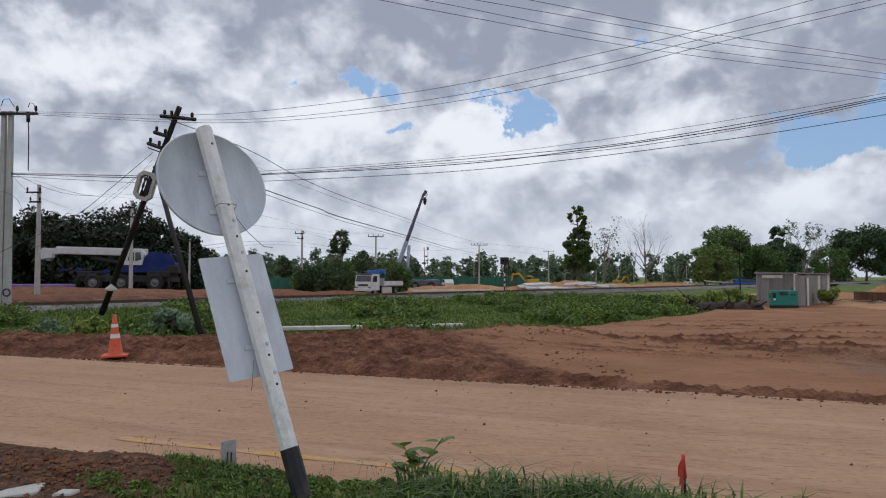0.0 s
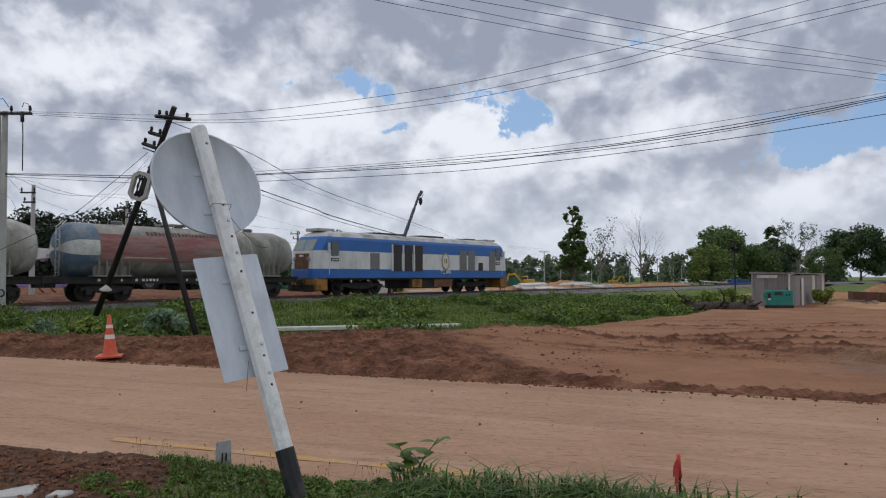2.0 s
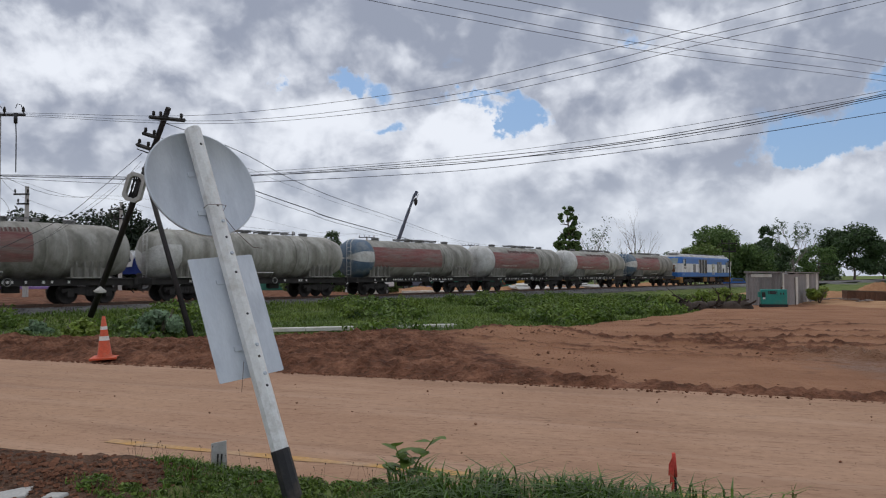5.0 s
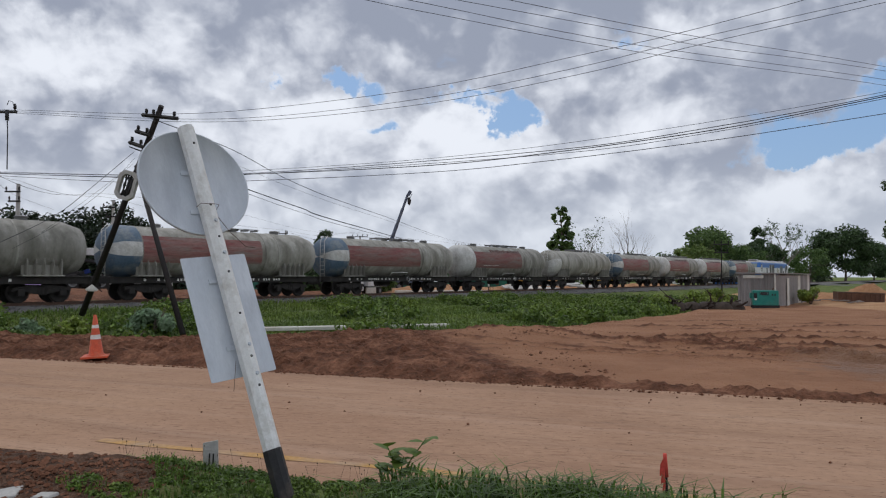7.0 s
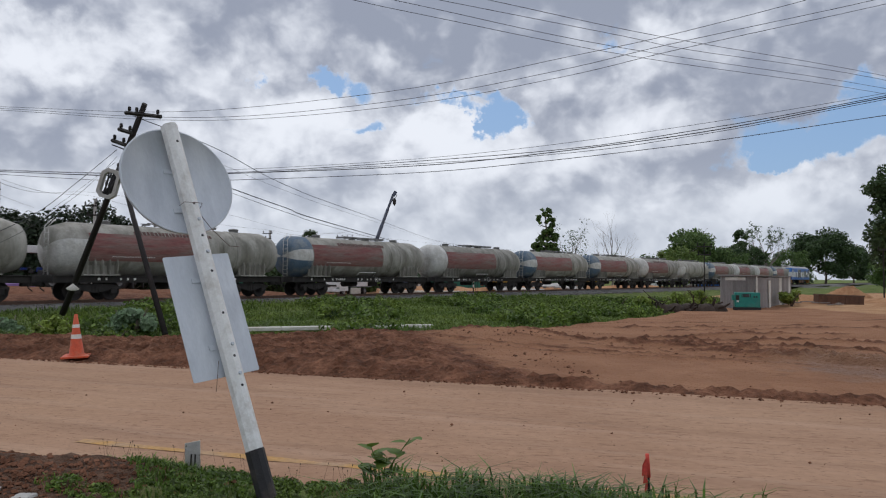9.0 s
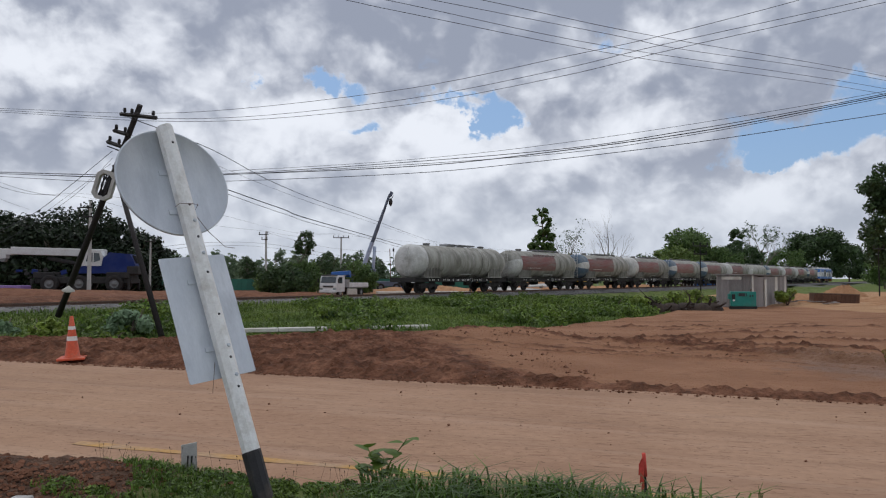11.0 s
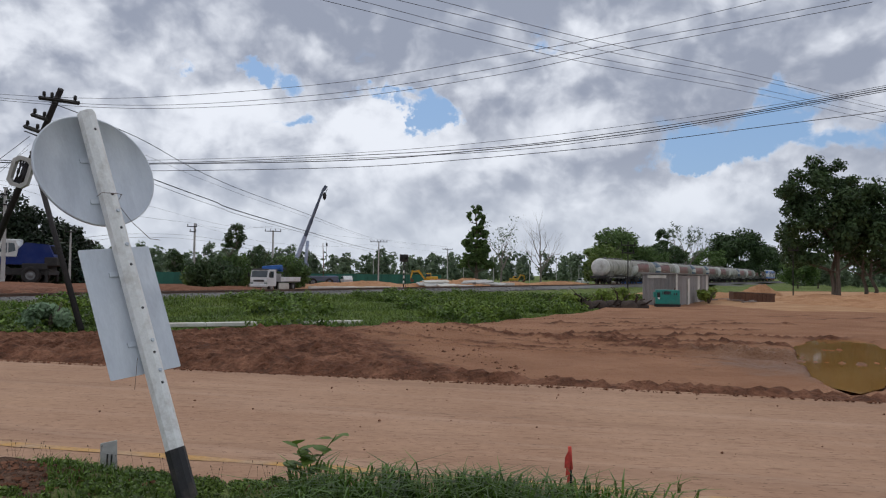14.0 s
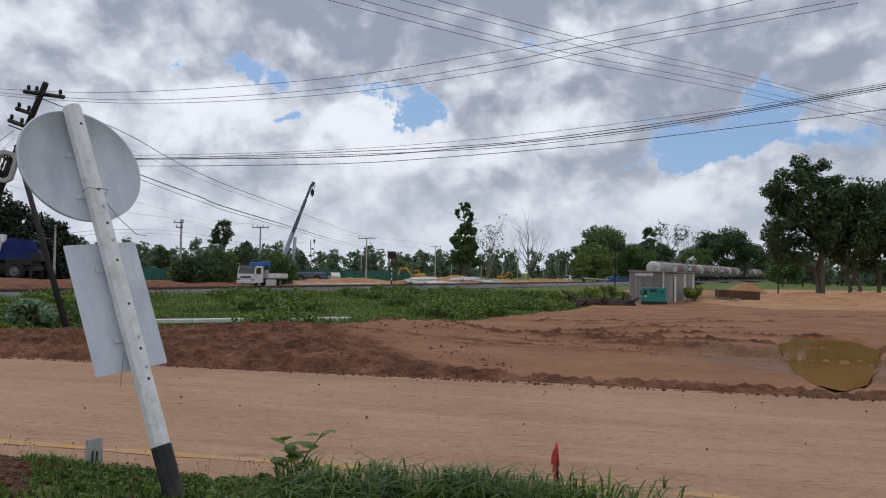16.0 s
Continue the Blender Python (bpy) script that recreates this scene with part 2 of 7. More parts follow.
# ---- materials ----
def material(name, a, b, scale=3.0, rough=0.7, metal=0.0, bump=0.2, fine=40.0, grit=0.25, spread=(0.35, 0.65), stretch=(1, 1, 1), stain=None, stain_amount=0.5, stain_scale=1.2, islands=0.0,
             objects=0.0, spec=0.4, distance=0.02):
    """Two colours mixed by a coarse noise, darkened by a fine grain, with relief and optional stains."""
    mat = bpy.data.materials.new(name)
    mat.use_nodes = True
    nt = mat.node_tree
    N, L = nt.nodes.new, nt.links.new
    bs = nt.nodes["Principled BSDF"]
    tc, mp = N("ShaderNodeTexCoord"), N("ShaderNodeMapping")
    L(tc.outputs["Object"], mp.inputs[0])
    mp.inputs["Scale"].default_value = stretch

    def tex(s, detail=6):
        n = N("ShaderNodeTexNoise")
        L(mp.outputs[0], n.inputs["Vector"])
        n.inputs["Scale"].default_value, n.inputs["Detail"].default_value, n.inputs["Roughness"].default_value = s, detail, 0.6
        return n.outputs["Fac"]

    def ranged(v, lo, hi, t0=0.0, t1=1.0):
        n = N("ShaderNodeMapRange")
        L(v, n.inputs[0])
        for i, x in zip((1, 2, 3, 4), (lo, hi, t0, t1)):
            n.inputs[i].default_value = x
        return n.outputs[0]

    def mixed(f, p, q, mode="MIX"):
        n = N("ShaderNodeMix")
        n.data_type, n.blend_type = "RGBA", mode
        for v, s in ((f, n.inputs[0]), (p, n.inputs[6]), (q, n.inputs[7])):
            if isinstance(v, (int, float)):
                s.default_value = v
            elif isinstance(v, tuple):
                s.default_value = (*v, 1)
            else:
                L(v, s)
        return n.outputs[2]

    coarse, grain = tex(scale), tex(fine, 4)
    col = mixed(ranged(coarse, *spread), a, b)
    if stain:
        col = mixed(ranged(tex(stain_scale, 8), 0.48, 0.68, 0, stain_amount), col, stain)
    if islands or objects:
        src = N("ShaderNodeNewGeometry").outputs["Random Per Island"] if islands else N("ShaderNodeObjectInfo").outputs["Random"]
        w = islands or objects
        grey = N("ShaderNodeCombineColor")
        for i in range(3):
            L(ranged(src, 0, 1, 1 - w, 1 + w * 0.6), grey.inputs[i])
        col = mixed(1.0, col, grey.outputs[0], "MULTIPLY")
    g2 = N("ShaderNodeCombineColor")
    for i in range(3):
        L(ranged(grain, 0.25, 0.75, 1 - grit, 1 + grit * 0.5), g2.inputs[i])
    col = mixed(1.0, col, g2.outputs[0], "MULTIPLY")
    L(col, bs.inputs["Base Color"])
    L(ranged(coarse, 0.3, 0.7, max(0.02, rough - 0.08), min(1, rough + 0.08)), bs.inputs["Roughness"])
    bs.inputs["Metallic"].default_value = metal
    bs.inputs["Specular IOR Level"].default_value = spec
    if bump:
        bn = N("ShaderNodeBump")
        bn.inputs["Strength"].default_value, bn.inputs["Distance"].default_value = bump, distance
        ad = N("ShaderNodeMath")
        L(coarse, ad.inputs[0]), L(grain, ad.inputs[1])
        L(ad.outputs[0], bn.inputs["Height"])
        L(bn.outputs[0], bs.inputs["Normal"])
    return mat


def leaf_material(name, a, b, scale=0.6, through=0.3, islands=0.45):
    """Leaves: two greens, each leaf a little different, some light passing through."""
    mat = material(name, a, b, scale=scale, rough=0.55, bump=0, grit=0.15, islands=islands, spec=0.3)
    nt = mat.node_tree
    bs = nt.nodes["Principled BSDF"]
    tr, mx = nt.nodes.new("ShaderNodeBsdfTranslucent"), nt.nodes.new("ShaderNodeMixShader")
    nt.links.new(bs.inputs["Base Color"].links[0].from_socket, tr.inputs[0])
    mx.inputs[0].default_value = through
    nt.links.new(bs.outputs[0], mx.inputs[1])
    nt.links.new(tr.outputs[0], mx.inputs[2])
    nt.links.new(mx.outputs[0], nt.nodes["Material Output"].inputs[0])
    return mat


def glass_dark(name, tint=(0.02, 0.03, 0.035)):
    mat = material(name, tint, tuple(c * 1.5 for c in tint), rough=0.08, bump=0, grit=0.05, spec=0.8)
    return mat



def road_material():
    """Pale red dust pressed flat by wheels: streaks along the road, scuffs and dark crumbs."""
    mat = material("road_dust", (0.365, 0.213, 0.133), (0.455, 0.285, 0.187), scale=0.5, fine=14, grit=0.14, bump=0.3, rough=0.92, stretch=(0.8, 0.8, 1), stain=(0.42, 0.26, 0.16), stain_amount=0.5, stain_scale=0.35, spec=0.15)
    nt = mat.node_tree
    N, L = nt.nodes.new, nt.links.new
    bs = nt.nodes["Principled BSDF"]
    col = bs.inputs["Base Color"].links[0].from_socket
    tc = N("ShaderNodeTexCoord")

    def layer(stretch, scale, lo, hi, amount, colour, col, turn=21.0, detail=7):
        r, m, n, g, x = N("ShaderNodeMapping"), N("ShaderNodeMapping"), N("ShaderNodeTexNoise"), N("ShaderNodeMapRange"), N("ShaderNodeMix")
        L(tc.outputs["Object"], r.inputs[0])
        r.inputs["Rotation"].default_value = (0, 0, radians(turn))
        L(r.outputs[0], m.inputs[0])
        m.inputs["Scale"].default_value = stretch
        L(m.outputs[0], n.inputs["Vector"])
        n.inputs["Scale"].default_value, n.inputs["Detail"].default_value, n.inputs["Roughness"].default_value = scale, detail, 0.62
        L(n.outputs["Fac"], g.inputs[0])
        for i, v in zip((1, 2, 3, 4), (lo, hi, 0, amount)):
            g.inputs[i].default_value = v
        x.data_type = "RGBA"
        L(g.outputs[0], x.inputs[0])
        L(col, x.inputs[6])
        x.inputs[7].default_value = (*colour, 1)
        return x.outputs[2]

    col = layer((0.12, 1.6, 1), 1.0, 0.5, 0.68, 0.6, (0.29, 0.175, 0.115), col)
    col = layer((0.1, 2.2, 1), 1.3, 0.52, 0.66, 0.4, (0.49, 0.33, 0.235), col, 24)
    col = layer((0.5, 3.0, 1), 3.0, 0.6, 0.7, 0.55, (0.21, 0.125, 0.085), col, 17)
    col = layer((1.2, 3.5, 1), 7.0, 0.66, 0.72, 0.8, (0.12, 0.075, 0.05), col, 20, 3)
    col = layer((0.7, 4.5, 1), 4.5, 0.58, 0.64, 0.5, (0.2, 0.11, 0.07), col, 14, 4)
    col = layer((0.9, 2.5, 1), 16.0, 0.64, 0.69, 0.7, (0.11, 0.065, 0.042), col, 20, 2)
    L(col, bs.inputs["Base Color"])
    return mat


M = {}
M["road"] = road_material()
M["yellow"] = material("yellow_line", (0.56, 0.31, 0.09), (0.46, 0.31, 0.2), scale=2.0, fine=20, rough=0.85, bump=0.1, spec=0.2)
M["clod"] = material("red_clods", (0.17, 0.075, 0.043), (0.27, 0.13, 0.08), scale=2.5, fine=25, grit=0.4, bump=0.6, rough=0.95, islands=0.35, spec=0.15)
M["pile"] = material("orange_earth", (0.42, 0.215, 0.11), (0.56, 0.325, 0.18), scale=0.8, fine=9, grit=0.25, bump=0.8, rough=0.95, stain=(0.3, 0.13, 0.06), spec=0.15, distance=0.1)
M["water"] = material("muddy_water", (0.33, 0.165, 0.045), (0.39, 0.21, 0.065), scale=0.5, rough=0.03, bump=0.0, grit=0.05, spec=0.6)
M["stone"] = material("ballast_stone", (0.11, 0.105, 0.10), (0.22, 0.21, 0.2), scale=1.5, fine=30, rough=0.9, bump=0.5, islands=0.45)
M["steel"] = material("rail_steel", (0.10, 0.06, 0.045), (0.16, 0.10, 0.07), scale=4, rough=0.6, metal=0.4, bump=0.2)
M["sleeper"] = material("sleeper_concrete", (0.30, 0.27, 0.24), (0.38, 0.34, 0.3), scale=3, rough=0.9, objects=0.2)
M["concrete"] = material("grey_concrete", (0.42, 0.41, 0.39), (0.54, 0.53, 0.5), scale=1.6, fine=45, grit=0.2, rough=0.9, stain=(0.25, 0.23, 0.2), stain_amount=0.4)
M["pale"] = material("pale_concrete", (0.6, 0.58, 0.52), (0.72, 0.7, 0.64), scale=2, fine=30, rough=0.9, stain=(0.4, 0.3, 0.22), stain_amount=0.5)
M["galv"] = material("galvanised_sheet", (0.56, 0.60, 0.655), (0.68, 0.715, 0.76), scale=3.5, fine=60, grit=0.07, rough=0.5, metal=0.1, bump=0.04, stain=(0.45, 0.48, 0.53), stain_amount=0.6, stain_scale=4, stretch=(1.6, 1, 0.5))
M["post"] = material("white_post_paint", (0.82, 0.82, 0.80), (0.88, 0.88, 0.86), scale=5, fine=70, grit=0.1, rough=0.6, bump=0.15, stain=(0.42, 0.37, 0.3), stain_amount=0.4, stain_scale=11)
M["black"] = material("black_paint", (0.022, 0.022, 0.024), (0.035, 0.034, 0.034), scale=6, rough=0.65, bump=0.2, stain=(0.16, 0.12, 0.09), stain_amount=0.4, stain_scale=6)
M["dark"] = material("dark_iron", (0.018, 0.017, 0.017), (0.04, 0.036, 0.033), scale=3, rough=0.75, bump=0.2)
M["wire"] = material("cable_black", (0.03, 0.03, 0.034), (0.045, 0.045, 0.05), rough=0.6, bump=0)
M["tar"] = material("tarred_timber", (0.013, 0.011, 0.011), (0.03, 0.023, 0.021), scale=3, fine=30, rough=0.8, bump=0.4, stretch=(6, 6, 0.6))
M["rust"] = material("rusty_iron", (0.11, 0.055, 0.035), (0.2, 0.1, 0.06), scale=2.5, rough=0.85, bump=0.3, stain=(0.06, 0.045, 0.04))
M["orange"] = material("cone_orange", (0.62, 0.085, 0.03), (0.7, 0.12, 0.05), scale=6, rough=0.55, bump=0.05, stain=(0.4, 0.16, 0.09), stain_amount=0.6, stain_scale=8)
M["band"] = material("reflective_white", (0.72, 0.70, 0.66), (0.8, 0.78, 0.74), scale=8, rough=0.4, bump=0)
M["red"] = material("red_cloth", (0.55, 0.05, 0.04), (0.65, 0.09, 0.06), scale=9, rough=0.8, bump=0.1)
M["teal"] = material("teal_paint", (0.012, 0.20, 0.165), (0.02, 0.26, 0.21), scale=2, rough=0.5, bump=0.05, stain=(0.1, 0.15, 0.12), stain_amount=0.4)
M["zinc"] = material("weathered_zinc", (0.27, 0.25, 0.24), (0.40, 0.38, 0.37), scale=1.2, fine=20, rough=0.65, metal=0.1, bump=0.1, stretch=(2.5, 2.5, 0.25), stain=(0.2, 0.13, 0.1), stain_amount=0.5, objects=0.3)
M["tank"] = material("tank_cement_grime", (0.25, 0.24, 0.205), (0.44, 0.425, 0.38), scale=1.1, fine=14, grit=0.18, rough=0.7, bump=0.05, stretch=(1.4, 1.4, 0.35), stain=(0.12, 0.115, 0.088), stain_amount=0.8, stain_scale=0.9, objects=0.18)
M["head_white"] = material("tank_white_paint", (0.58, 0.575, 0.55), (0.68, 0.67, 0.64), scale=1.5, fine=14, rough=0.6, bump=0.05, stain=(0.36, 0.34, 0.29), stain_amount=0.7, stain_scale=1.4)
M["head_blue"] = material("tank_blue_paint", (0.08, 0.135, 0.2), (0.13, 0.185, 0.25), scale=1.5, fine=14, rough=0.6, bump=0.05, stain=(0.3, 0.31, 0.29), stain_amount=0.75, stain_scale=1.4)
M["panel_red"] = material("faded_red_panel", (0.25, 0.075, 0.07), (0.31, 0.17, 0.15), scale=1.6, fine=9, grit=0.3, rough=0.65, bump=0.05, stretch=(0.35, 1, 2.2), stain=(0.26, 0.22, 0.19), stain_amount=0.85, stain_scale=1.3, objects=0.2)
M["letter"] = material("faded_dark_letters", (0.09, 0.04, 0.035), (0.15, 0.075, 0.065), scale=4, rough=0.7, bump=0)
M["bogie"] = material("bogie_black", (0.02, 0.018, 0.017), (0.045, 0.04, 0.036), scale=3, rough=0.8, bump=0.2)
M["loco_blue"] = material("loco_blue_paint", (0.025, 0.13, 0.42), (0.035, 0.16, 0.48), scale=0.8, fine=12, grit=0.1, rough=0.4, bump=0.02, stain=(0.06, 0.13, 0.3), stain_amount=0.5, stretch=(1, 1, 0.4))
M["loco_white"] = material("loco_white_paint", (0.66, 0.66, 0.65), (0.76, 0.76, 0.75), scale=0.9, fine=12, grit=0.1, rough=0.45, bump=0.02, stain=(0.45, 0.43, 0.39), stain_amount=0.55, stretch=(1, 1, 0.4))
M["loco_roof"] = material("loco_roof_dust", (0.48, 0.48, 0.46), (0.62, 0.62, 0.6), scale=1.2, rough=0.7, bump=0.05, stain=(0.12, 0.12, 0.12), stain_amount=0.7, stain_scale=0.8)
M["loco_orange"] = material("loco_orange_paint", (0.36, 0.16, 0.025), (0.44, 0.21, 0.04), scale=1.5, rough=0.6, bump=0.05, stain=(0.07, 0.04, 0.02), stain_amount=0.8, stain_scale=1.3)
M["nose_brown"] = material("nose_soot_brown", (0.14, 0.06, 0.025), (0.25, 0.115, 0.05), scale=2, rough=0.7, bump=0.05, stain=(0.04, 0.03, 0.025), stain_amount=0.6)
M["grille"] = material("grille_grey", (0.17, 0.17, 0.17), (0.24, 0.24, 0.235), scale=2, rough=0.6, bump=0.1, stretch=(1, 1, 8))
M["grille_dark"] = material("grille_dark", (0.03, 0.027, 0.026), (0.06, 0.05, 0.045), scale=2, rough=0.6, bump=0.1, stretch=(1, 1, 8))
M["glass"] = glass_dark("tinted_glass")
M["screen"] = material("hazy_glass", (0.16, 0.20, 0.19), (0.24, 0.28, 0.26), scale=1, rough=0.12, bump=0, grit=0.05, spec=0.7)
M["gold"] = material("ochre_ring", (0.3, 0.25, 0.08), (0.38, 0.32, 0.12), rough=0.5, bump=0)
M["crane_blue"] = material("crane_blue_paint", (0.008, 0.022, 0.13), (0.014, 0.035, 0.17), scale=1.2, rough=0.55, spec=0.2, bump=0.02, stain=(0.05, 0.05, 0.1), stain_amount=0.4)
M["crane_white"] = material("crane_white_paint", (0.6, 0.6, 0.58), (0.72, 0.72, 0.7), scale=1.2, rough=0.45, bump=0.02, stain=(0.4, 0.37, 0.33), stain_amount=0.5)
M["rubber"] = material("tyre_rubber", (0.018, 0.017, 0.017), (0.045, 0.038, 0.034), scale=5, rough=0.9, bump=0.2)
M["truck_white"] = material("truck_white_paint", (0.66, 0.67, 0.67), (0.76, 0.77, 0.77), scale=1.5, rough=0.4, bump=0.02, stain=(0.45, 0.38, 0.32), stain_amount=0.4)
M["knuckle_blue"] = material("knuckle_crane_blue", (0.015, 0.09, 0.33), (0.03, 0.13, 0.4), scale=1.5, rough=0.4, bump=0.02)
M["boom_grey"] = material("boom_blue_grey", (0.08, 0.1, 0.15), (0.13, 0.15, 0.2), scale=1, rough=0.45, bump=0.02)
M["boom_pale"] = material("boom_pale_blue", (0.36, 0.42, 0.56), (0.45, 0.5, 0.62), scale=1, rough=0.45, bump=0.02)
M["digger"] = material("digger_yellow", (0.58, 0.32, 0.02), (0.68, 0.4, 0.04), scale=1.5, rough=0.5, bump=0.03, stain=(0.3, 0.2, 0.08), stain_amount=0.5)
M["fence_green"] = material("green_hoarding", (0.02, 0.12, 0.085), (0.035, 0.17, 0.12), scale=0.6, rough=0.6, bump=0.05, objects=0.2)
M["violet"] = material("violet_sheet", (0.2, 0.11, 0.32), (0.28, 0.17, 0.4), scale=1, rough=0.6)
M["bark"] = material("grey_bark", (0.11, 0.085, 0.065), (0.19, 0.155, 0.125), scale=2, fine=14, rough=0.95, bump=0.6, stretch=(3, 3, 0.6))
M["deadwood"] = material("dead_wood", (0.20, 0.17, 0.15), (0.30, 0.26, 0.23), scale=2, fine=14, rough=0.95, bump=0.5, stretch=(3, 3, 0.6))
M["root"] = material("dark_roots", (0.035, 0.025, 0.02), (0.08, 0.058, 0.045), scale=3, fine=20, rough=0.95, bump=0.6)
M["leaf"] = leaf_material("tree_leaves", (0.085, 0.15, 0.048), (0.18, 0.27, 0.085), through=0.38)
M["leaf_dark"] = leaf_material("dark_leaves", (0.042, 0.078, 0.030), (0.088, 0.142, 0.052), through=0.25)
M["bush_light"] = leaf_material("yellow_green_leaves", (0.2, 0.28, 0.05), (0.32, 0.4, 0.09))
M["leaf_light"] = leaf_material("pale_leaves", (0.127, 0.210, 0.053), (0.226, 0.300, 0.090))
# paler, greyer green: the haze of distance is put into this leaf colour
M["leaf_haze"] = leaf_material("hazed_leaves", (0.12, 0.175, 0.105), (0.21, 0.265, 0.16), scale=0.05, through=0.45)
M["grass"] = leaf_material("grass_blades", (0.052, 0.108, 0.014), (0.135, 0.225, 0.032), scale=0.5, islands=0.6)
M["grass_mid"] = leaf_material("meadow_grass", (0.085, 0.15, 0.026), (0.2, 0.275, 0.055), scale=0.25, islands=0.6)
M["weed"] = leaf_material("weed_leaves", (0.075, 0.14, 0.022), (0.2, 0.28, 0.05), scale=0.4, islands=0.65)
M["weed_grey"] = leaf_material("grey_green_leaves", (0.2, 0.3, 0.17), (0.3, 0.42, 0.25), scale=0.8)
# dark leaves cut to near black: the trees' shade is put into this colour
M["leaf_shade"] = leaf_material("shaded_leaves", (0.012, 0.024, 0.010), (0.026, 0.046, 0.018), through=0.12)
M["seed"] = material("seed_heads", (0.12, 0.085, 0.06), (0.17, 0.12, 0.08), rough=0.9, bump=0)


def ground_material():
    """Bare red earth, wet mud, turf and gravel, blended by the ground's own masks."""
    mat = material("earth", (0.15, 0.062, 0.034), (0.315, 0.15, 0.09), scale=1.3, fine=11, grit=0.5, spread=(0.38, 0.62), bump=1.0, rough=0.95, stain=(0.10, 0.045, 0.027), stain_amount=0.8, stain_scale=3.0, spec=0.15, distance=0.14)
    nt = mat.node_tree
    N, L = nt.nodes.new, nt.links.new
    bs = nt.nodes["Principled BSDF"]
    base = bs.inputs["Base Color"].links[0].from_socket
    rgh = bs.inputs["Roughness"].links[0].from_socket
    tc = N("ShaderNodeTexCoord")

    def noise_at(s, d=6):
        n = N("ShaderNodeTexNoise")
        L(tc.outputs["Object"], n.inputs["Vector"])
        n.inputs["Scale"].default_value, n.inputs["Detail"].default_value = s, d
        return n.outputs["Fac"]

    edge = noise_at(1.6, 8)

    def mask(name):
        a = N("ShaderNodeAttribute")
        a.attribute_name = name
        m = N("ShaderNodeMath")
        L(a.outputs["Fac"], m.inputs[0])
        s = N("ShaderNodeMath")
        s.operation = "MULTIPLY_ADD"
        L(edge, s.inputs[0])
        s.inputs[1].default_value, s.inputs[2].default_value = 0.9, -0.45
        L(s.outputs[0], m.inputs[1])
        r = N("ShaderNodeMapRange")
        L(m.outputs[0], r.inputs[0])
        r.inputs[1].default_value, r.inputs[2].default_value = 0.38, 0.62
        return r.outputs[0]

    def two(s, a, b, lo=0.35, hi=0.65):
        r, m = N("ShaderNodeMapRange"), N("ShaderNodeMix")
        L(noise_at(s), r.inputs[0])
        r.inputs[1].default_value, r.inputs[2].default_value = lo, hi
        m.data_type = "RGBA"
        L(r.outputs[0], m.inputs[0])
        m.inputs[6].default_value, m.inputs[7].default_value = (*a, 1), (*b, 1)
        return m.outputs[2]

    def over(f, a, b):
        m = N("ShaderNodeMix")
        m.data_type = "RGBA"
        L(f, m.inputs[0])
        L(a, m.inputs[6])
        L(b, m.inputs[7])
        return m.outputs[2]

    col = over(mask("smooth"), base, two(0.6, (0.315, 0.155, 0.086), (0.41, 0.215, 0.124)))
    wet = mask("wet")
    col = over(wet, col, two(0.9, (0.24, 0.122, 0.068), (0.31, 0.165, 0.096)))
    col = over(mask("sand"), col, two(0.5, (0.46, 0.25, 0.13), (0.57, 0.35, 0.2)))
    col = over(mask("humus"), col, two(9.0, (0.075, 0.043, 0.03), (0.18, 0.105, 0.07)))
    col = over(mask("turf"), col, two(0.7, (0.10, 0.15, 0.035), (0.19, 0.22, 0.075)))
    col = over(mask("gravel"), col, two(6.0, (0.11, 0.105, 0.1), (0.22, 0.21, 0.2)))
    L(col, bs.inputs["Base Color"])
    r = N("ShaderNodeMix")
    L(wet, r.inputs[0])
    L(rgh, r.inputs[2])
    r.inputs[3].default_value = 0.5
    L(r.outputs[0], bs.inputs["Roughness"])
    return mat


M["ground"] = ground_material()

# ---- ground ----
TURN = 50.7  # the railway's heading
U, NRM = Vector((0.6334, 0.7738, 0)), Vector((-0.7738, 0.6334, 0))
TRACK, RAIL = 34.4, 0.41  # distance of the line's middle from the viewpoint's foot, height of the rail's top


def line_place(s, p=TRACK, z=RAIL):
    v = NRM * p + U * s
    return Vector((v.x, v.y, z))


def step(a, b, x):
    t = np.clip((x - a) / (b - a), 0, 1)
    return t * t * (3 - 2 * t)


def wob(x, y, k=1.0):
    return (np.sin(x * 0.9 * k + 1.3 * np.sin(y * 0.55 * k)) + np.sin(y * 1.15 * k + 1.1 * np.sin(x * 0.63 * k + 2.0)) + 0.6 * np.sin((x + y) * 2.1 * k + 0.8 * np.sin(x * 1.7 * k))) / 2.6


def turf_line(x):
    """The y beyond which weeds grow."""
    return np.interp(x, [-60, -20, -11, -4, 0.5, 3.9, 8, 12.9, 17, 30, 60], [16.5, 17, 17.9, 19.2, 20.2, 22.2, 28.5, 36, 44, 62, 100])


ROAD_FAR = lambda x: 10.85 - 0.392 * x
ROAD_NEAR = lambda x: 5.35 - 0.37 * x


PUDDLE = (10.2, 13.0)


def puddle_reach(x, y):
    """Below 1 inside the puddle's shore; it lies slantwise, narrow towards the road."""
    along, across = (x - PUDDLE[0]) * 0.644 + (y - PUDDLE[1]) * 0.765, (x - PUDDLE[0]) * 0.765 - (y - PUDDLE[1]) * 0.644
    return (along / 4.95) ** 2 + ((across + 0.25 + 0.07 * along) / (0.85 + 0.07 * along)) ** 2 + 0.12 * np.sin(along * 2.3 + 0.6 * np.sin(across * 5)) + 0.06 * np.sin(along * 6.1)


def puddle_depth(x, y):
    return 1 - step(0.95, 1.35, puddle_reach(x, y))


